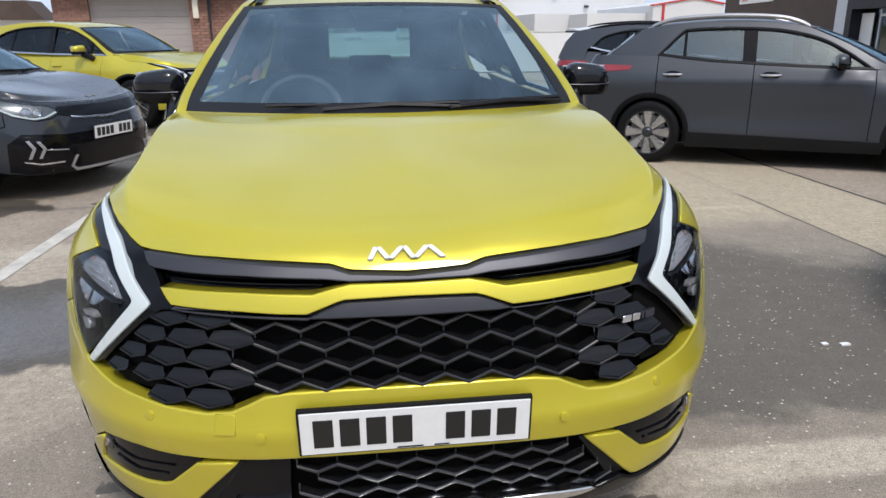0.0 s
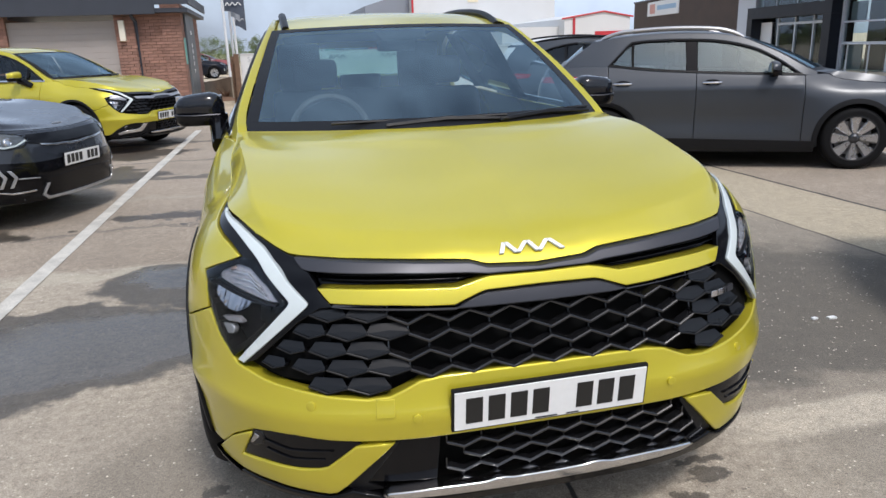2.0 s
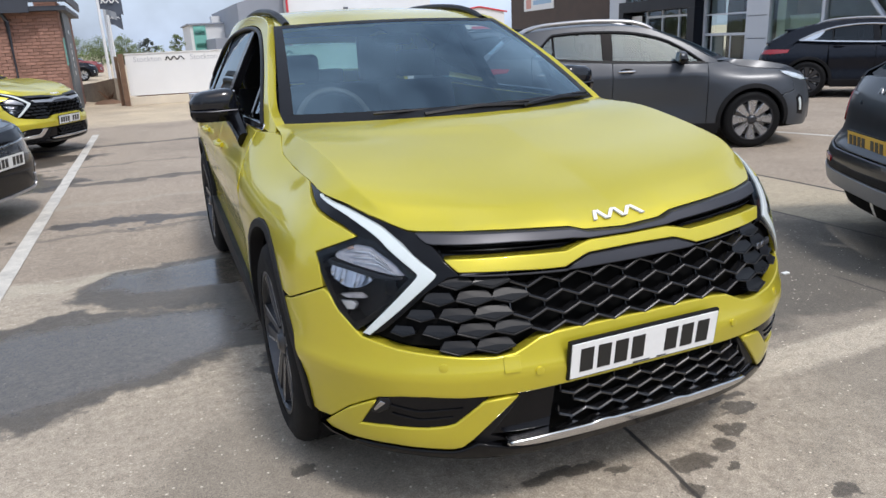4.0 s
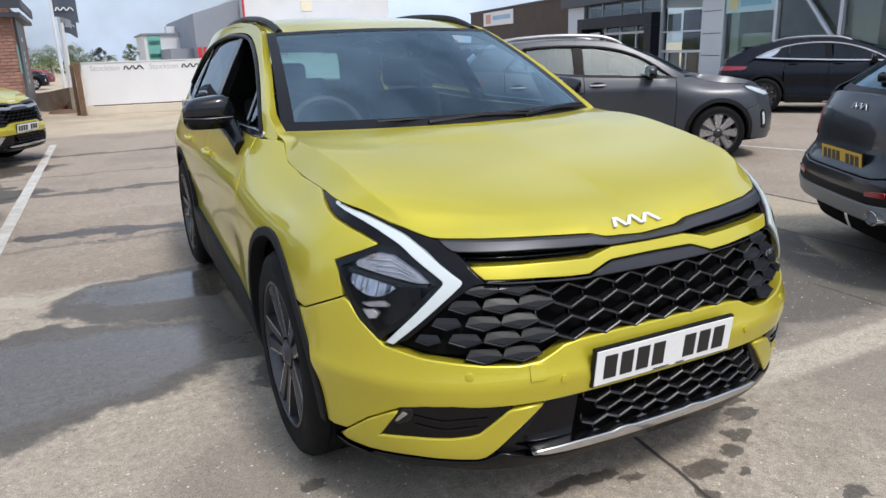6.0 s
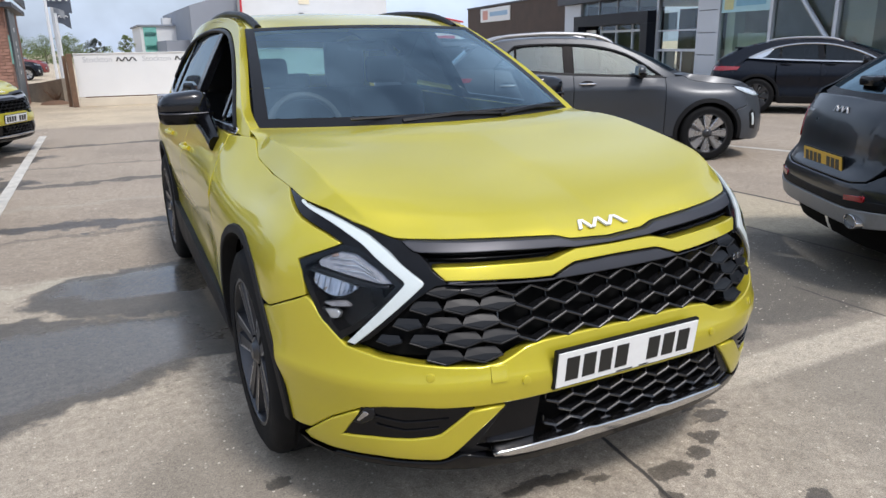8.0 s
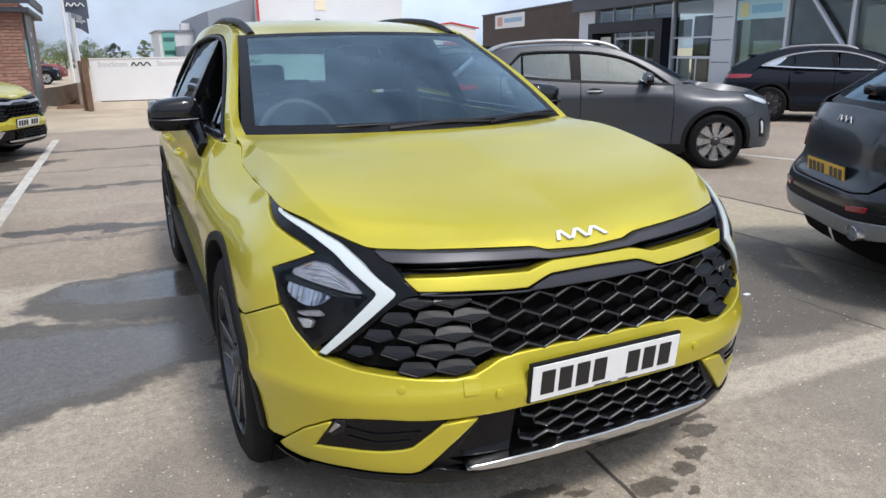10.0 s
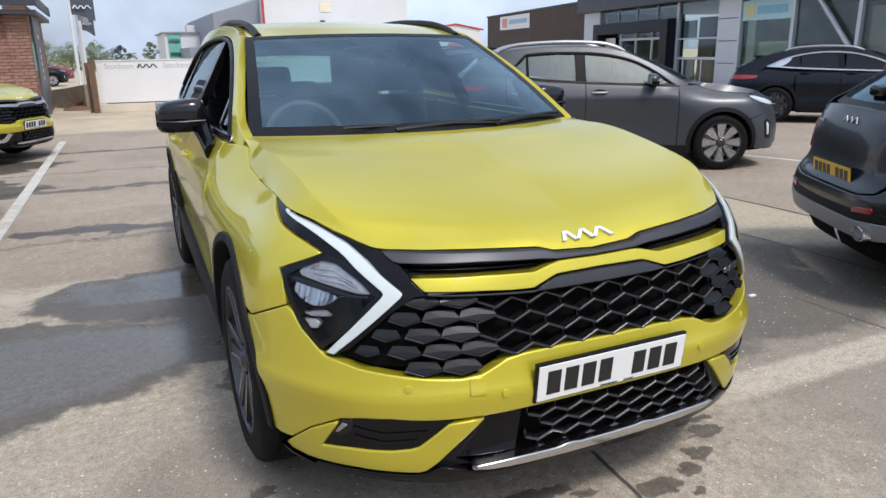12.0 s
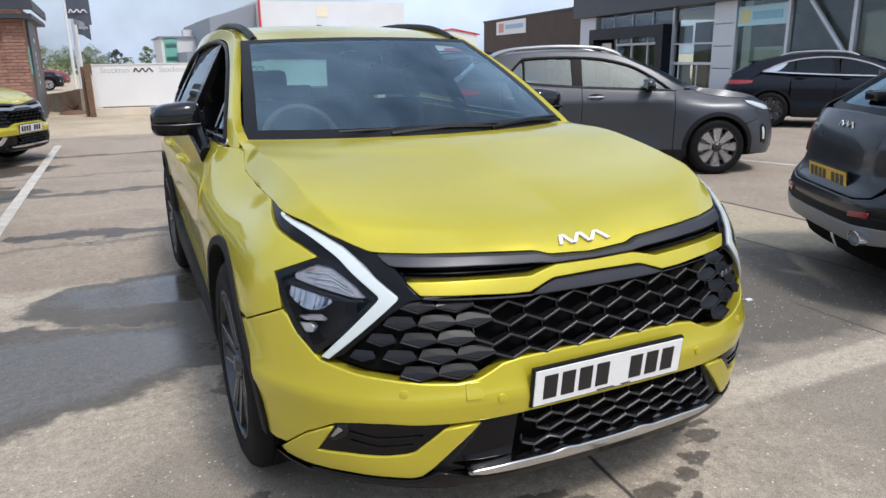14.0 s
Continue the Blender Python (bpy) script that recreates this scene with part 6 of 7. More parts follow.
    for cx, cy, rx, ry, px, py in ((-2.15, 2.05, 1.26, 0.66, x, y), (-1.05, 3.02, 0.72, 0.52, x, y), (-3.3, 7.6, 1.3, 0.8, xb, yb), (-2.6, 9.6, 0.7, 0.6, xb, yb), (-1.45, 5.0, 0.75, 0.22, xb, yb), (-3.6, 4.6, 0.9, 0.6, xb, yb), (0.0, 2.2, 0.9, 1.6, xb, yb), (-0.88, 2.12, 0.34, 0.36, x, y), (-0.82, 2.85, 0.50, 0.50, x, y)):
        k = blob(px, py, cx, cy, rx, ry, 0.12)
        wet = k if wet is None else math2("MAXIMUM", wet, k)
    pool = math2("MAXIMUM", blob(x, y, -2.05, 2.08, 1.12, 0.45, 0.40), blob(x, y, -1.05, 3.10, 0.58, 0.27, 0.45))
    w2 = noise(17, 4, 0.6)
    o2 = nd.new("ShaderNodeVectorMath")
    o2.operation = "MULTIPLY_ADD"
    ln.new(w2.outputs["Color"], o2.inputs[0])
    o2.inputs[1].default_value = (0.13, 0.10, 0)
    ln.new(tc.outputs["Object"], o2.inputs[2])
    s2 = nd.new("ShaderNodeSeparateXYZ")
    ln.new(o2.outputs[0], s2.inputs[0])
    xd, yd = math2("SUBTRACT", s2.outputs[0], 0.065), math2("SUBTRACT", s2.outputs[1], 0.05)
    drops = None
    for cx, cy, rx, ry in ((0.66, 0.25, .07, .045), (0.53, 0.15, .055, .04), (0.43, 0.09, .05, .03), (0.27, 0.05, .085, .05), (0.37, -0.03, .03, .016), (-0.20, 0.205, .12, .03), (-0.07, 0.19, .07, .028), (0.57, -0.27, .05, .035), (-0.93, 0.61, .045, .03), (0.02, 0.13, .05, .02), (0.16, -0.05, .03, .05), (0.68, 0.33, .09, .02)):
        k = blob(xd, yd, cx + .0, cy, rx, ry, 0.25)
        drops = k if drops is None else math2("MAXIMUM", drops, k)
    joint = math2("MULTIPLY", band(math2("ADD", xs, math2("MULTIPLY", ys, -0.10)), 0.155, 0.172, 0.004), ramp(ys, -2.5, 0.5))
    j2 = math2("MULTIPLY", band(xs, 4.085, 4.125, 0.012), ramp(ys, 0.5, 1.0))
    j3 = math2("MULTIPLY", band(xs, 3.118, 3.142, 0.008), band(ys, 0.9, 4.2, 0.1))
    j4 = math2("MULTIPLY", band(xs, 2.222, 2.240, 0.006), band(ys, 0.2, 1.1, 0.1))
    cracks = math2("MAXIMUM", math2("MAXIMUM", joint, j2), math2("MULTIPLY", math2("MAXIMUM", j3, j4), 0.8))
    damp = math2("MAXIMUM", math2("MAXIMUM", math2("MULTIPLY", wet, 0.97), math2("MULTIPLY", pool, 1.0)), math2("MULTIPLY", drops, 0.85))
    dk = nd.new("ShaderNodeVectorMath")
    dk.operation = "SCALE"
    ln.new(col, dk.inputs[0])
    ln.new(math2("SUBTRACT", 1.0, math2("MULTIPLY", damp, 0.74)), dk.inputs["Scale"])
    col = mix(cracks, dk.outputs[0], (0.05, 0.045, 0.04))
    ln.new(col, b.inputs["Base Color"])
    r = math2("SUBTRACT", 0.86, math2("MULTIPLY", damp, 0.42))
    r = math2("SUBTRACT", r, math2("MULTIPLY", pool, 0.46), True)
    r = math2("MAXIMUM", r, 0.09)
    ln.new(r, b.inputs["Roughness"])
    bp = nd.new("ShaderNodeBump")
    bp.inputs["Distance"].default_value = 0.004
    hgt = math2("ADD", math2("MULTIPLY", fine.outputs["Fac"], 0.5), math2("MULTIPLY", mid.outputs["Fac"], 0.6))
    ln.new(hgt, bp.inputs["Height"])
    ln.new(math2("SUBTRACT", 0.8, math2("MULTIPLY", pool, 0.70)), bp.inputs["Strength"])
    ln.new(bp.outputs[0], b.inputs["Normal"])
    return m


gb = bmesh.new()
bmesh.ops.create_grid(gb, x_segments=1, y_segments=1, size=900)
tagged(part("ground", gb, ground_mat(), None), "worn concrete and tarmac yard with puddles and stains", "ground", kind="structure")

LINE = mat("worn_white_line_paint", (0.53, 0.50, 0.44), 0.75, 0, 0.4, 7, 0.001, 160)
pv, pf = [], []
n = 60
for i in range(n + 1):
    t = i / n
    yy = 1.2 + 11.45 * t
    xx = -2.30 + 0.27 * t
    for sx in (-1, 1):
        pv.append((xx + sx * 0.055 + 0.006 * noise.noise((yy * 3, sx, 0)), yy, 0.004))
for i in range(n):
    pf.append((2 * i, 2 * i + 1, 2 * i + 3, 2 * i + 2))
tagged(link_mesh("bay_line", pv, pf, LINE), "worn white painted parking bay line", "road marking", kind="structure")
pv = [(6.2, 6.0, .004), (6.3, 6.05, .004), (7.4, 2.2, .004), (7.3, 2.15, .004)]
tagged(link_mesh("bay_line", pv, [(0, 1, 2, 3)], LINE), "worn white painted parking bay line", "road marking", kind="structure")

# ---- brick annex ----
BRICK = mat("red_brick", (0.30, 0.165, 0.124), 0.85, 0, 0.30, 5, 0.003, 90)
MORTAR = mat("mortar", (0.25, 0.150, 0.115), 0.9, 0, 0.15, 12, 0.003, 120)
SHUTTER = mat("taupe_shutter", (0.36, 0.325, 0.30), 0.55, 0, 0.06, 2)
FASCIA = mat("charcoal_fascia", (0.040, 0.045, 0.058), 0.5, 0, 0.15, 3)
GREY_DOOR = mat("slate_grey_panel", (0.10, 0.115, 0.125), 0.5, 0, 0.1, 3)
HOARD = mat("white_hoarding", (0.76, 0.76, 0.75), 0.5, 0, 0.05, 1.5)
TIMBER = mat("weathered_timber", (0.16, 0.095, 0.06), 0.85, 0, 0.35, 8, 0.004, 60)
POLE = mat("white_pole", (0.75, 0.76, 0.77), 0.4, 0, 0.04)
FLAG = mat("slate_flag_cloth", (0.075, 0.088, 0.115), 0.8, 0, 0.15, 6)
PALE_FLAG = mat("pale_grey_flag_cloth", (0.30, 0.32, 0.35), 0.8, 0, 0.15, 6)
TEAL = mat("teal_panel", (0.16, 0.42, 0.36), 0.5, 0, 0.15, 2)
PALE = mat("off_white_cladding", (0.64, 0.64, 0.63), 0.6, 0, 0.05, 0.4)
MIDGREY = mat("grey_cladding", (0.24, 0.26, 0.30), 0.6, 0, 0.06, 0.4)
RED = mat("red_door", (0.50, 0.03, 0.04), 0.5, 0, 0.1)
BROWN = mat("brown_cladding", (0.082, 0.059, 0.049), 0.7, 0, 0.4, 1.2, 0.002, 40, spec=0.25)
PANEL = mat("silver_grey_panel", (0.52, 0.545, 0.59), 0.35, 0.2, 0.05, 1)
SHOP_GLASS = glass_mat("shop_glass", (0.82, 0.92, 0.88), 1.7)
SHOP_IN = mat("showroom_interior", (0.62, 0.62, 0.56), 0.8, 0, 0.4, 0.6)
PALE_GREEN = mat("pale_green_board", (0.60, 0.66, 0.60), 0.6, 0, 0.08, 1.5)
BANNER_BLUE = mat("pale_blue_banner", (0.38, 0.60, 0.66), 0.6, 0, 0.05)


def structure(name, bm, material, label, category, m=None):
    ob = part(name, bm, material, None)
    if m:
        ob.matrix_world = m
    return tagged(ob, label, category, kind="structure")


annex = thing("building", pose(0, 0, 0), "single storey red brick annex with dark flat roof", "building")
FY = 18.0
part("wall", box_bm(-7.5, -6.65, FY + .02, FY + .3, 0, 2.4), MORTAR, annex)
part("wall", box_bm(-4.22, -3.75, FY + .02, FY + .3, 0, 2.4), MORTAR, annex)
part("wall", box_bm(-3.12, -2.67, FY + .02, FY + .3, 0, 2.62), MORTAR, annex)
part("wall", box_bm(-3.75, -3.12, FY + .10, FY + .3, 0, 2.5), MORTAR, annex)
part("wall", box_bm(-2.95, -2.67, FY + .3, FY + 4.4, 0, 2.62), MORTAR, annex)
part("wall", box_bm(-7.5, -7.2, FY + .3, FY + 4.4, 0, 2.4), MORTAR, annex)
shut = part("shutter", box_bm(-6.65, -4.22, FY + .12, FY + .2, 0, 2.25), SHUTTER, annex)
for k in range(15):
    part("shutter_slat", box_bm(-6.65, -4.22, FY + .105, FY + .12, .03 + k * .148, .172 + k * .148, .002), SHUTTER, shut)
part("roof", box_bm(-7.7, -2.45, FY - .25, FY + 4.6, 2.40, 2.50), FASCIA, annex)
part("fascia", box_bm(-7.75, -3.2, FY - .30, FY - .25, 2.36, 2.76, .01), FASCIA, annex)
part("fascia", box_bm(-3.2, -2.40, FY - .32, FY - .26, 2.58, 2.80, .01), FASCIA, annex)
part("fascia", box_bm(-2.45, -2.40, FY - .26, FY + 4.6, 2.58, 2.80, .01), FASCIA, annex)
part("side_panel", box_bm(-2.655, -2.60, FY + .55, FY + 2.6, 0, 2.56, .01), GREY_DOOR, annex)
for k, (zz, hh) in enumerate(((1.95, .22), (1.62, .12), (1.46, .12), (1.30, .12), (1.14, .12), (.95, .1))):
    part("sign_bar", box_bm(-2.598, -2.592, FY + 1.45, FY + 1.45 + hh, zz - .05, zz + .05), WHITE_INK, annex)
part("notice_board", box_bm(-2.67, -2.64, FY + .14, FY + .42, 1.15, 1.80, .005), TEAL, annex)
part("wall_light", box_bm(-4.12, -3.98, FY - .10, FY + .02, 1.75, 2.24, .02), mat("cream_lamp_cover", (.75, .70, .58), .4), annex)
part("downpipe", tube([(-3.72, FY - .04, 0), (-3.72, FY - .04, 2.2), (-3.80, FY - .10, 2.36)], .045, 10), FASCIA, annex, smooth=True)

# hoarding, its footing and post
hd = thing("hoarding", pose(-1.40, 19.75, 0, 0, 0, -8), "long white hoarding with dealer lettering on concrete footing", "hoarding")
part("footing", box_bm(0, 9.5, .0, .25, 0, .22, .01), mat("pale_sandy_render", (.64, .57, .46), .9, 0, .15, 2, .003, 40), hd)
part("shadow_gap", box_bm(.15, 9.5, .10, .14, .218, .262), TIMBER, hd)
part("board", box_bm(0, 9.5, .08, .13, .25, 1.34, .006), HOARD, hd)
part("cap", box_bm(-.01, 9.51, .06, .15, 1.335, 1.36, .004), HOARD, hd)
for k in range(3):
    x0 = .22 + k * 1.46
    tx = bpy.data.curves.new("lettering", "FONT")
    tx.body, tx.size, tx.extrude = "Stockton", .20, .002
    o = new("lettering", tx)
    tmp = bpy.data.meshes.new_from_object(o.evaluated_get(bpy.context.evaluated_depsgraph_get()))
    bpy.data.objects.remove(o)
    tmp.materials.append(mat("pale_grey_lettering", (.45, .46, .48), .5) if k == 0 else bpy.data.materials["pale_grey_lettering"])
    o = new("lettering", tmp)
    o.parent = hd
    o.matrix_local = pose(x0 - .02, .078, 1.13, 90, 0, 0)
    emblem(hd, pose(x0 + 1.06, .078, 1.19, 0, 0, 0), 3.5, INK)
tagged(part("post", box_bm(-1.56, -1.42, 19.60, 19.76, 0, 1.36, .012), TIMBER, None), "weathered timber gate post", "post")
tagged(part("post", box_bm(-1.66, -1.57, 19.9, 20.0, 0, 1.30, .012), TIMBER, None), "weathered timber gate post", "post")
lw = bmesh.new()
d_, n_ = Vector((1.05, -2.0, 0)), Vector((.886, .465, 0)) * .11
lv = [lw.verts.new(Vector((-2.72, 23.25, 0)) + d_ * t + n_ * q + Vector((0, 0, z))) for t, h in ((0, .50), (.5, .58), (1, .70)) for q, z in ((-1, 0), (1, 0), (1, h), (-1, h))]
for k in range(2):
    for c in range(4):
        lw.faces.new((lv[4 * k + c], lv[4 * k + (c + 1) % 4], lv[4 * k + 4 + (c + 1) % 4], lv[4 * k + 4 + c]))
lw.faces.new(lv[:4])
lw.faces.new(lv[8:])
bmesh.ops.recalc_face_normals(lw, faces=lw.faces)
tagged(part("low_wall", lw, mat("weathered_tan_wall", (.24, .20, .155), .9, 0, .5, 2.5, .004, 40), None), "low weathered tan wall rising towards timber posts", "wall", kind="structure")

# flag poles
for k, (px, py, top, fz, fh) in enumerate(((-1.92, 24.0, 6.0, 2.72, .66), (-1.80, 25.6, 6.0, 2.62, .32), (-1.74, 27.2, 6.0, 2.36, .40))):
    fp = thing("flag_pole", pose(px, py, 0), "white flag pole with slate grey banner", "flag pole", "flag poles by the hoarding")
    part("pole", tube([(0, 0, 0), (0, 0, top)], .045, 10), POLE, fp, smooth=True)

    def cloth(a, b, fz=fz, fh=fh, k=k):
        return Vector((.03 + fh * a, .05 * math.sin(a * 7 + k) * a, fz - .16 * a * (1 - b) + (top - .1 - fz) * b + .03 * math.sin(a * 5 + 2 * b)))

    fl = grid("banner", cloth, 10, 14, PALE_FLAG if k == 1 else FLAG, fp, thick=.004)
    emblem(fl, pose(.03 + fh / 2, -.06, fz + .22, 0, 0, 0), 3.6 * fh / .66, WHITE_INK)

# ---- far buildings ----
far = thing("building", pose(0, 0, 0), "distant white office block with teal glazing", "building")
part("wall", box_bm(9.7, 24, 141, 160, 0, 5.6), PALE, far)
part("roof", box_bm(9.3, 24.3, 140.6, 160, 5.6, 5.85), MIDGREY, far)
part("plant_room", box_bm(14.2, 16.2, 146, 149, 5.85, 7.2), PALE, far)
tg = part("glazed_bay", box_bm(10.2, 12.4, 140.8, 141, 0.2, 5.4), TEAL, far)
for z0 in (1.6, 3.9):
    part("window", box_bm(10.4, 12.2, 140.7, 140.82, z0, z0 + .7), SHOP_GLASS, tg)
shed = thing("building", pose(0, 0, 0), "large pale warehouse with grey gable", "building")
part("wall", box_bm(23.2, 48.0, 118, 160, 0, 10.6), PALE, shed)
bm = prism([(15.8, 0), (23.2, 0), (23.2, 10.3), (22.4, 10.0), (15.8, 8.1)], 121, 160)
part("wall", bm, MIDGREY, shed)
part("lean_to", box_bm(12.2, 15.8, 125, 150, 0, 2.9), MIDGREY, shed)
for k in range(4):
    part("red_door", box_bm(15.9 + k * .9, 16.55 + k * .9, 120.8, 121, 0, 2.95), RED, shed)
part("corner_trim", box_bm(23.0, 23.3, 117.8, 118.1, 0, 10.6), RED, shed)
part("hatch", box_bm(32.5, 34.3, 117.9, 118, 8.2, 9.8), mat("cream_panel", (.75, .66, .48), .6), shed)
part("low_annex", box_bm(25, 48, 100, 118, 0, 3.6), PALE, shed)
for x0, z0 in ((32.4, 6.5), (37.7, 4.9)):
    part("wall_lamp", box_bm(x0, x0 + .7, 117.5, 118, z0, z0 + .35, .05), FASCIA, shed)
rb = thing("building", pose(0, 0, 0), "small white unit with red trimmed gable", "building")
part("wall", prism([(38, 0), (47.5, 0), (47.5, 4.4), (43.6, 5.1), (38, 4.3)], 90, 112), PALE, rb)
part("roof_trim", tube([(37.6, 89.9, 4.3), (43.6, 89.9, 5.15), (47.9, 89.9, 4.4)], .12, 6), RED, rb)
part("corner_trim", box_bm(39.2, 39.5, 89.85, 90, 0, 4.4), RED, rb)
part("door", box_bm(42.4, 46.6, 89.9, 90, 0, 2.6), RED, rb)
part("frontage", box_bm(30, 38, 92, 110, 0, 3.4), PALE, rb)

# ---- showroom ----
O = Vector((20.4, 19.2, 0))
ang = math.degrees(math.atan2(.984, .177))
SHOW = Matrix.Translation(O) @ Matrix.Rotation(math.radians(ang), 4, "Z")
# local x runs along the front away from the yard's mouth; the yard lies on +y
sr = thing("building", SHOW, "dark car showroom with black portal and tall glazing", "building")
part("brown_wall", box_bm(12.1, 28.8, -6, 0.0, 0, 3.86), BROWN, sr)
part("wall_cap", box_bm(12.1, 28.9, -6.05, 0.05, 3.86, 3.95), FASCIA, sr)
sg = part("sign_board", box_bm(20.2, 25.8, .0, .06, 2.85, 3.75, .01), HOARD, sr)
part("sign_mark", box_bm(24.3, 25.3, .06, .07, 3.0, 3.6), mat("coral_ink", (.62, .30, .24), .5), sg)
part("sign_bar", box_bm(20.6, 23.9, .06, .07, 3.2, 3.48), mat("sky_blue_ink", (.30, .46, .62), .5), sg)
part("canopy", box_bm(-24, 12.1, -1.0, .55, 3.25, 6.0), FASCIA, sr)
part("back_wall", box_bm(-24, 12.1, -9.2, -9, 0, 3.3), SHOP_IN, sr)
part("interior_floor", box_bm(-24, 12.1, -9, -.1, 0, .04), SHOP_IN, sr)
part("interior_ceiling", box_bm(-24, 12.1, -9, -1.0, 3.2, 3.25), PALE, sr)
part("partition", box_bm(-5.5, -4.4, -6, -2.2, 0, 2.6), PALE, sr)
part("partition", box_bm(5.0, 7.0, -4.2, -4, .04, 2.8), PALE, sr)
desk = thing("reception_desk", SHOW @ pose(-3.0, -5.0, .04), "pale reception desk inside the showroom", "desk")
part("front_panel", box_bm(-.9, .9, .25, .30, 0, 1.05, .01), PALE, desk)
part("side_panel", box_bm(-.9, -.85, -.3, .25, 0, 1.05, .01), PALE, desk)
part("side_panel", box_bm(.85, .9, -.3, .25, 0, 1.05, .01), PALE, desk)
part("top", box_bm(-.95, .95, -.35, .36, 1.05, 1.09, .01), TIMBER, desk)
part("end_wall", box_bm(10.3, 12.1, -.3, .1, 0, 3.25), PANEL, sr)
# entrance portal
pt = thing("entrance_portal", SHOW, "black box portal round glazed entrance", "portal")
PORTAL = mat("black_portal_panel", (.009, .011, .017), .45, 0, .15, 3, spec=.25)
part("lintel", box_bm(3.4, 10.25, -.2, .5, 2.12, 2.62, .01), PORTAL, pt)
part("jamb", box_bm(3.4, 3.95, -.2, .5, 0, 2.12, .01), PORTAL, pt)
part("jamb", box_bm(9.75, 10.25, -.2, .5, 0, 2.12, .01), PORTAL, pt)
for k in range(4):
    x0 = 3.98 + k * 1.43
    p = part("door_leaf", box_bm(x0, x0 + .08, -.12, -.02, 0, 2.12), PANEL, pt)
    part("pane", pane_bm(x0 + .08, x0 + 1.43, -.08, 0, 2.12), SHOP_GLASS, p)
    if k < 3:
        part("rail", box_bm(x0, x0 + 1.43, -.12, -.02, 1.80, 1.90), PANEL, p)
part("white_panel", box_bm(8.75, 9.74, -.02, .03, .05, 1.95, .01), HOARD, pt)
# clerestory over the portal
for k in range(4):
    x0 = 3.3 + k * 1.75
    part("clerestory_pane", pane_bm(x0, x0 + 1.70, -.03, 2.62, 3.25), SHOP_GLASS, sr)
    part("mullion", box_bm(x0 - .05, x0, -.1, .02, 2.62, 3.25), PANEL, sr)
# grey column of metal panels and the window beside it
for j in range(4):
    part("cladding_panel", box_bm(-.62, .52, .0, .05, .02 + j * .82, .82 + j * .82 - .015, .008), PANEL, sr)
part("column", box_bm(-.6, .50, -.4, .0, 0, 3.25), MIDGREY, sr)
part("window_frame", box_bm(.52, .60, -.1, .04, 0, 3.25), PANEL, sr)
part("window_frame", box_bm(3.25, 3.38, -.1, .08, 0, 3.25), PANEL, sr)
part("window_frame", box_bm(.60, 3.25, -.1, .04, .95, 1.05), PANEL, sr)
part("window_frame", box_bm(.60, 3.25, -.1, .04, 1.75, 1.81), PANEL, sr)
for z0, z1 in ((0, .95), (1.05, 1.75), (1.81, 3.2)):
    part("pane", pane_bm(.60, 3.25, -.03, z0, z1), SHOP_GLASS, sr)
part("pillar", box_bm(1.2, 2.2, -.9, -.25, 0, 2.6), BROWN, sr)
part("pale_panel", box_bm(2.3, 3.2, -.22, -.18, 1.82, 2.5), MIDGREY, sr)
part("pale_panel", box_bm(2.3, 3.2, -.22, -.18, .02, .94), MIDGREY, sr)
# pale column and display board close behind the first long pane
part("pale_column", box_bm(-1.25, -.80, -.7, -.25, .04, 3.2), PALE_GREEN, sr)
board = thing("display_board", SHOW @ pose(-2.0, -.45, .04), "pale display board standing behind showroom glass", "board")
part("panel", box_bm(-.75, .75, -.02, .02, .35, 1.55, .006), PALE_GREEN, board)
part("foot", box_bm(-.62, -.56, -.18, .18, 0, .35, .006), PANEL, board)
part("foot", box_bm(.56, .62, -.18, .18, 0, .35, .006), PANEL, board)
# long glazing
for k in range(8):
    x1 = -.7 - k * 2.75
    part("mullion", box_bm(x1 - .07, x1 + .07, -.1, .08, 0, 3.25), PANEL, sr)
    part("pane", pane_bm(x1 - 2.68, x1 - .07, -.03, .1, 3.25), SHOP_GLASS, sr)
part("plinth", box_bm(-24, -.7, -.1, .06, 0, .12), FASCIA, sr)
bn = part("banner", box_bm(-3.36, -.80, .0, .02, 2.32, 3.0), BANNER_BLUE, sr)
part("banner_mark", box_bm(-1.45, -.95, .02, .03, 2.42, 2.9), mat("yellow_ink", (.55, .54, .28), .5), bn)
part("banner_bar", box_bm(-3.1, -1.6, .02, .03, 2.52, 2.8), mat("blue_ink", (.20, .42, .55), .5), bn)
part("brace", tube([(-4.2, .1, 3.25), (-6.9, .1, .4)], .075, 8), PANEL, sr)
cam_ = thing("security_camera", SHOW @ pose(12.0, .1, 3.72), "white dome security camera on the wall corner", "camera")
part("bracket", box_bm(-.04, .04, -.1, .22, .0, .08, .01), HOARD, cam_)
dome = lathe([(-.10, .12), (0.0, .12), (.08, .10), (.13, .05), (.145, .001)], 16)
dome.transform(Matrix.Translation((0, .22, 0)) @ Matrix.Rotation(math.radians(90), 4, "Y"))
part("dome", dome, HOARD, cam_, smooth=True)
part("bollard_rail", tube([(-.2, 1.2, 0), (-.2, 1.2, 1.0), (1.0, 1.2, 1.0), (1.0, 1.2, 0)], .03, 8), PANEL, sr)

# ---- distant trees and hedge ----
LEAF = mat("spring_leaves", (0.145, 0.19, 0.075), 0.7, 0, 0.4, 0.6)
LEAF_DARK = mat("dark_leaves", (0.045, 0.06, 0.05), 0.7, 0, 0.4, 0.6)
BARK = mat("bark", (0.09, 0.075, 0.06), 0.9, 0, 0.3, 6)


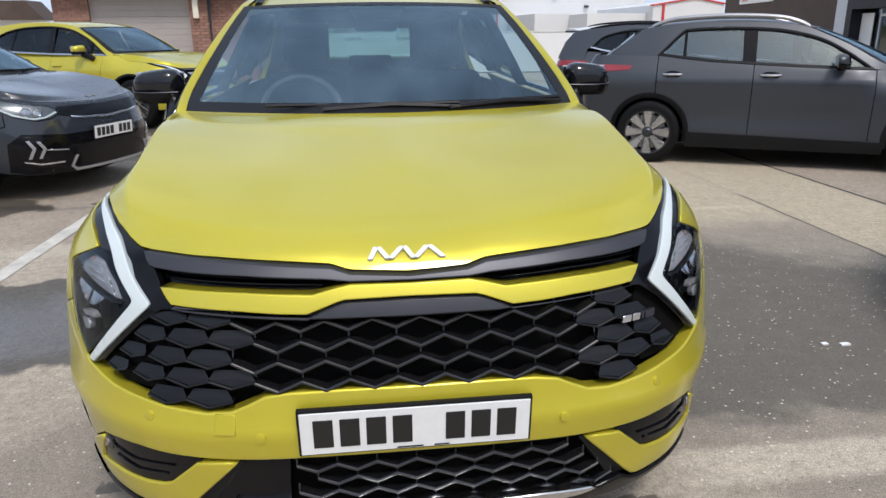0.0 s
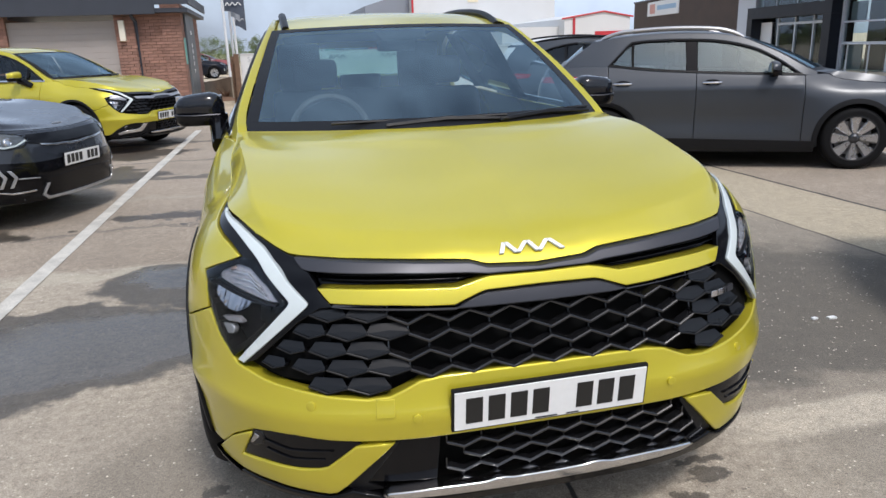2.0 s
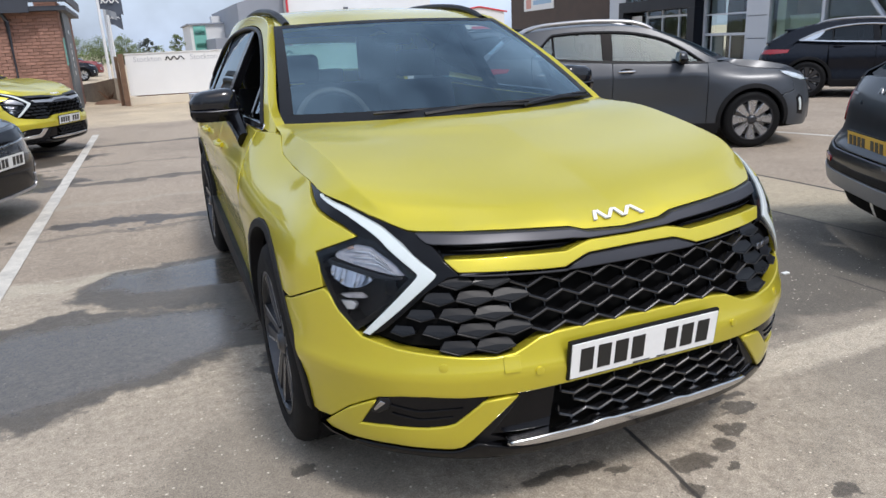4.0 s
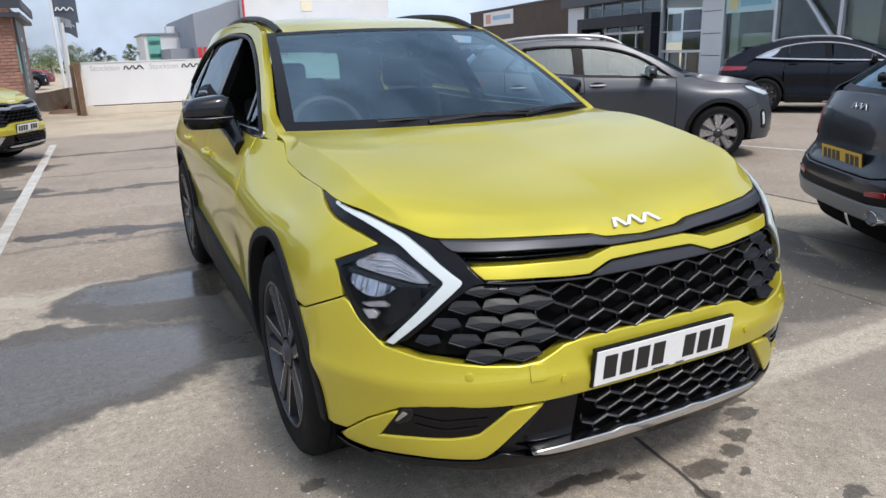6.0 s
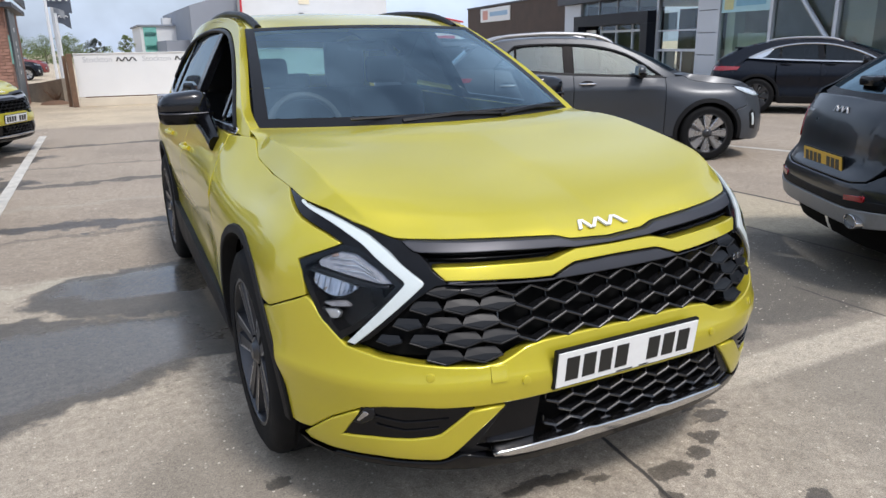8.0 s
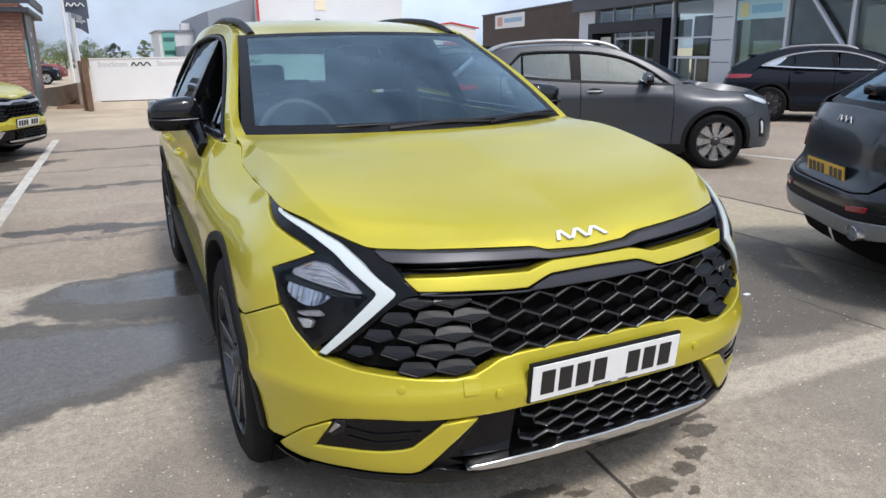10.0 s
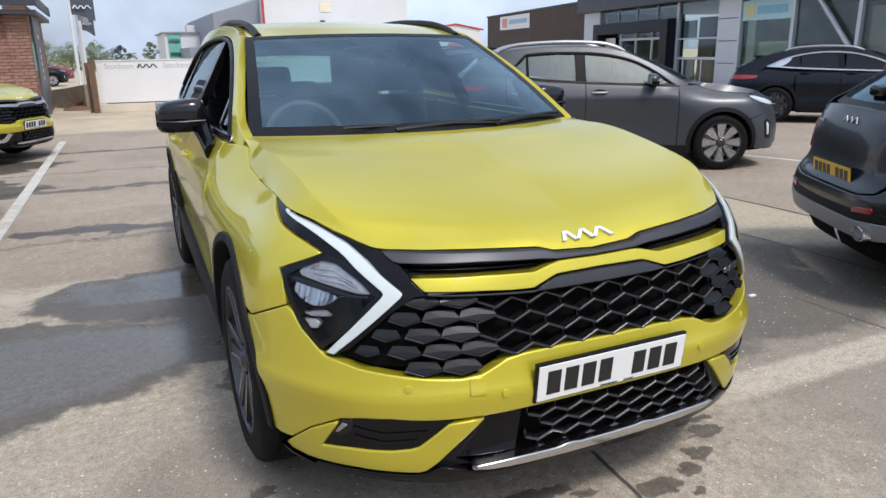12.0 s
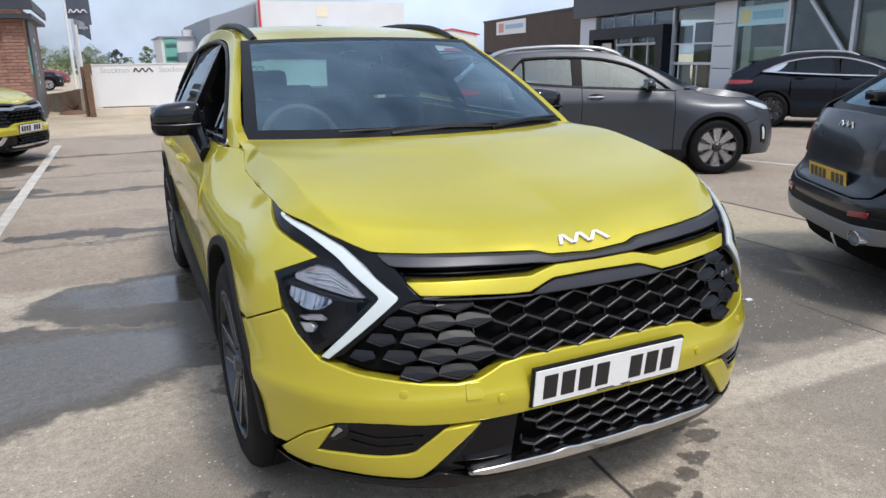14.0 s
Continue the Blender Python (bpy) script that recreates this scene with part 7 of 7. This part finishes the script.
def tree(x, y, h, w, leaf, label, seed, low=0.25, category="tree"):
    rng = random.Random(seed)
    t = thing("tree", pose(x, y, 0), label, category)
    tr = tube([(0, 0, 0), (.05 * h * .1, 0, h * .3), (0, .1, h * .62)], [h * .035, h * .025, h * .01], 8)
    for k in range(7):
        a = rng.random() * math.tau
        z0 = h * (.28 + .05 * k)
        tr = join(tr, tube([(0, 0, z0), (math.cos(a) * w * .25, math.sin(a) * w * .25, z0 + h * .12), (math.cos(a) * w * .42, math.sin(a) * w * .42, z0 + h * .25)], [h * .014, h * .009, h * .003], 5))
    part("trunk", tr, BARK, t, smooth=True)
    vs, fs = [], []
    clumps = []
    for k in range(34):
        a, r = rng.random() * math.tau, math.sqrt(rng.random())
        zz = low + (1 - low) * rng.random()
        env = math.sin(math.pi * min(1, max(0.06, (zz - low) / (1 - low) * .86 + .10))) ** .7
        clumps.append((math.cos(a) * r * w / 2 * env, math.sin(a) * r * w / 2 * env, zz * h, w * rng.uniform(.09, .17)))
    for cx, cy, cz, cr in clumps:
        for j in range(120):
            d = Vector((rng.gauss(0, 1), rng.gauss(0, 1), rng.gauss(0, .8)))
            d = d.normalized() * cr * rng.random() ** .4
            p = Vector((cx, cy, cz)) + d
            q = Vector((rng.gauss(0, 1), rng.gauss(0, 1), rng.gauss(0, 1))).normalized()
            s_ = h * .018 * rng.uniform(.6, 1.4)
            e1 = q.orthogonal().normalized() * s_
            e2 = q.cross(e1).normalized() * s_ * .6
            b0 = len(vs)
            vs += [p - e1, p + e2, p + e1, p - e2]
            fs.append((b0, b0 + 1, b0 + 2, b0 + 3))
    link_mesh("crown", vs, fs, leaf, t, False)
    return t


tree(-4.3, 92, 2.9, 4.2, LEAF, "distant leafy spring tree beyond the hoarding", 1)
tree(-1.9, 90, 3.05, 3.3, LEAF, "distant leafy spring tree beyond the hoarding", 2)
tree(-7.5, 95, 3.0, 5.0, LEAF, "distant leafy spring tree beyond the hoarding", 3)
tree(4.4, 95, 3.1, 1.8, LEAF, "small round distant tree", 4)
tree(0.75, 88, 2.65, 2.0, LEAF_DARK, "distant dark evergreen tree", 5, .1)
vs, fs = [], []
rng = random.Random(9)
for k in range(9000):
    p = Vector((rng.uniform(-60, 3), rng.uniform(99, 103), 0))
    p.z = rng.random() * (1.7 + .5 * noise.noise((p.x * .2, 0, 0)))
    q = Vector((rng.gauss(0, 1), rng.gauss(0, 1), rng.gauss(0, 1))).normalized()
    e1 = q.orthogonal().normalized() * .16
    e2 = q.cross(e1).normalized() * .1
    b0 = len(vs)
    vs += [p - e1, p + e2, p + e1, p - e2]
    fs.append((b0, b0 + 1, b0 + 2, b0 + 3))
tagged(link_mesh("hedge", vs, fs, LEAF, None, False), "distant low hedge line", "hedge", kind="stuff")

# behind and beside the camera: the rest of the yard, closed by plain sheds
for nm, bx in (("yard_building", (-40, 40, -46, -40, 0, 5)), ("yard_building", (-34, -30, -30, 14, 0, 4)), ):
    b = thing("building", pose(0, 0, 0), "plain pale shed closing the yard", "building")
    part("wall", box_bm(*bx), PALE, b)
    part("roof", box_bm(bx[0] - .3, bx[1] + .3, bx[2] - .3, bx[3] + .3, bx[5], bx[5] + .3), MIDGREY, b)
hs = thing("house", pose(0, 0, 0), "distant pale house with dark gabled roof", "house")
part("wall", box_bm(-40, -24.6, 60, 62, 0, 2.7), PALE, hs)
for nm_, x0, x1 in (("roof", -40.5, -28.5), ("roof_gable", -28.5, -24.0)):
    part(nm_, prism([(x0, 2.55), (x1, 2.55), (x1 - 1.2 if nm_ == "roof_gable" else x1, 4.0), (x0 + 1.2, 4.0)], 59.5, 62.5), BROWN, hs)
part("rear_wing", box_bm(-40, -20.0, 66, 72, 0, 3.1), PALE, hs)
part("window", box_bm(-27.5, -26.0, 59.9, 60, .9, 2.1), SHOP_GLASS, hs)
# dry shrub and soil by the flag poles
sb = thing("shrub", pose(-1.98, 21.4, 0), "dry brown shrub in soil beside the low wall", "shrub")
rng = random.Random(21)
part("soil", lathe([(.0, .42), (.06, .36), (.10, .20), (.12, .001)], 20, "z"), TIMBER, sb, smooth=True)
tw = bmesh.new()
for k in range(40):
    a_, l_ = rng.random() * math.tau, rng.uniform(.2, .5)
    tw = join(tw, tube([(0, 0, .08), (math.cos(a_) * l_ * .4, math.sin(a_) * l_ * .4, l_ * .7), (math.cos(a_) * l_ * .75, math.sin(a_) * l_ * .75, l_)], [.009, .006, .002], 4))
part("twigs", tw, TIMBER, sb)
# litter
tagged(part("paper_scrap", box_bm(2.01, 2.055, 1.25, 1.275, .0, .010, .003), WHITE_INK, None), "torn white paper scrap on tarmac", "litter")
tagged(part("paper_scrap", box_bm(1.93, 1.96, 1.27, 1.29, .0, .01, .003), WHITE_INK, None), "torn white paper scrap on tarmac", "litter")

# ---- bricks of the annex ----
bmb = box_bm(-.1075, .1075, -.02, .02, -.0325, .0325, .004, 1)
bme = bpy.data.meshes.new("brick")
bmb.to_mesh(bme)
bmb.free()
BRICK_O = BRICK.copy()
oi = BRICK_O.node_tree.nodes.new("ShaderNodeObjectInfo")
hs = BRICK_O.node_tree.nodes.new("ShaderNodeHueSaturation")
pb = BRICK_O.node_tree.nodes["Principled BSDF"]
src = pb.inputs["Base Color"].links[0].from_socket
rmp = BRICK_O.node_tree.nodes.new("ShaderNodeMapRange")
rmp.inputs["To Min"].default_value, rmp.inputs["To Max"].default_value = 0.80, 1.16
BRICK_O.node_tree.links.new(oi.outputs["Random"], rmp.inputs["Value"])
BRICK_O.node_tree.links.new(rmp.outputs[0], hs.inputs["Value"])
BRICK_O.node_tree.links.new(src, hs.inputs["Color"])
BRICK_O.node_tree.links.new(hs.outputs[0], pb.inputs["Base Color"])
bme.materials.append(BRICK_O)
rest_v, rest_f = [], []
count = 0
wall_of = [o for o in annex.children if o.name.startswith("wall")]


def lay(x0, x1, yf, z1, wall, along="x"):
    """Courses of stretchers on a wall face; the nearest pier's bricks are parts, the rest one mesh."""
    global count
    row = 0
    z = .0375
    while z < z1:
        x = x0 - (.1125 if row % 2 else 0)
        while x < x1 - .02:
            a, b = max(x, x0), min(x + .215, x1)
            if b - a > .04:
                c = (a + b) / 2
                if along == "x" and wall and count < 290:
                    o = new("brick", bme)
                    o.parent = wall
                    o.matrix_local = pose(c, yf + .015, z) @ Matrix.Diagonal(((b - a) / .215, 1, 1, 1))
                    count += 1
                else:
                    b0 = len(rest_v)
                    if along == "x":
                        rest_v.extend([(a, yf - .004, z - .0325), (b, yf - .004, z - .0325), (b, yf - .004, z + .0325), (a, yf - .004, z + .0325), (a, yf + .03, z - .0325), (b, yf + .03, z - .0325), (b, yf + .03, z + .0325), (a, yf + .03, z + .0325)])
                    else:
                        rest_v.extend([(yf + .004, a, z - .0325), (yf + .004, b, z - .0325), (yf + .004, b, z + .0325), (yf + .004, a, z + .0325), (yf - .03, a, z - .0325), (yf - .03, b, z - .0325), (yf - .03, b, z + .0325), (yf - .03, a, z + .0325)])
                    rest_f.extend([(b0, b0 + 1, b0 + 2, b0 + 3), (b0, b0 + 4, b0 + 5, b0 + 1), (b0 + 3, b0 + 2, b0 + 6, b0 + 7), (b0, b0 + 3, b0 + 7, b0 + 4), (b0 + 1, b0 + 5, b0 + 6, b0 + 2)])
            x += .225
        z += .075
        row += 1


lay(-3.12, -2.66, FY, 2.6, wall_of[2])
lay(-4.22, -3.75, FY, 2.36, wall_of[1])
lay(-3.75, -3.12, FY + .08, 2.46, wall_of[3])
lay(-7.5, -6.65, FY, 2.36, None)
lay(FY + .02, FY + .55, -2.66, 2.6, None, "y")
lay(FY + 2.6, FY + 4.4, -2.66, 2.6, None, "y")
BRICK_I = BRICK.copy()
gi = BRICK_I.node_tree.nodes.new("ShaderNodeNewGeometry")
hs = BRICK_I.node_tree.nodes.new("ShaderNodeHueSaturation")
pb = BRICK_I.node_tree.nodes["Principled BSDF"]
src = pb.inputs["Base Color"].links[0].from_socket
rmp = BRICK_I.node_tree.nodes.new("ShaderNodeMapRange")
rmp.inputs["To Min"].default_value, rmp.inputs["To Max"].default_value = 0.80, 1.16
BRICK_I.node_tree.links.new(gi.outputs["Random Per Island"], rmp.inputs["Value"])
BRICK_I.node_tree.links.new(rmp.outputs[0], hs.inputs["Value"])
BRICK_I.node_tree.links.new(src, hs.inputs["Color"])
BRICK_I.node_tree.links.new(hs.outputs[0], pb.inputs["Base Color"])
rb_ob = link_mesh("brickwork", rest_v, rest_f, BRICK_I, annex, False)
rb_ob["kind"] = "stuff"
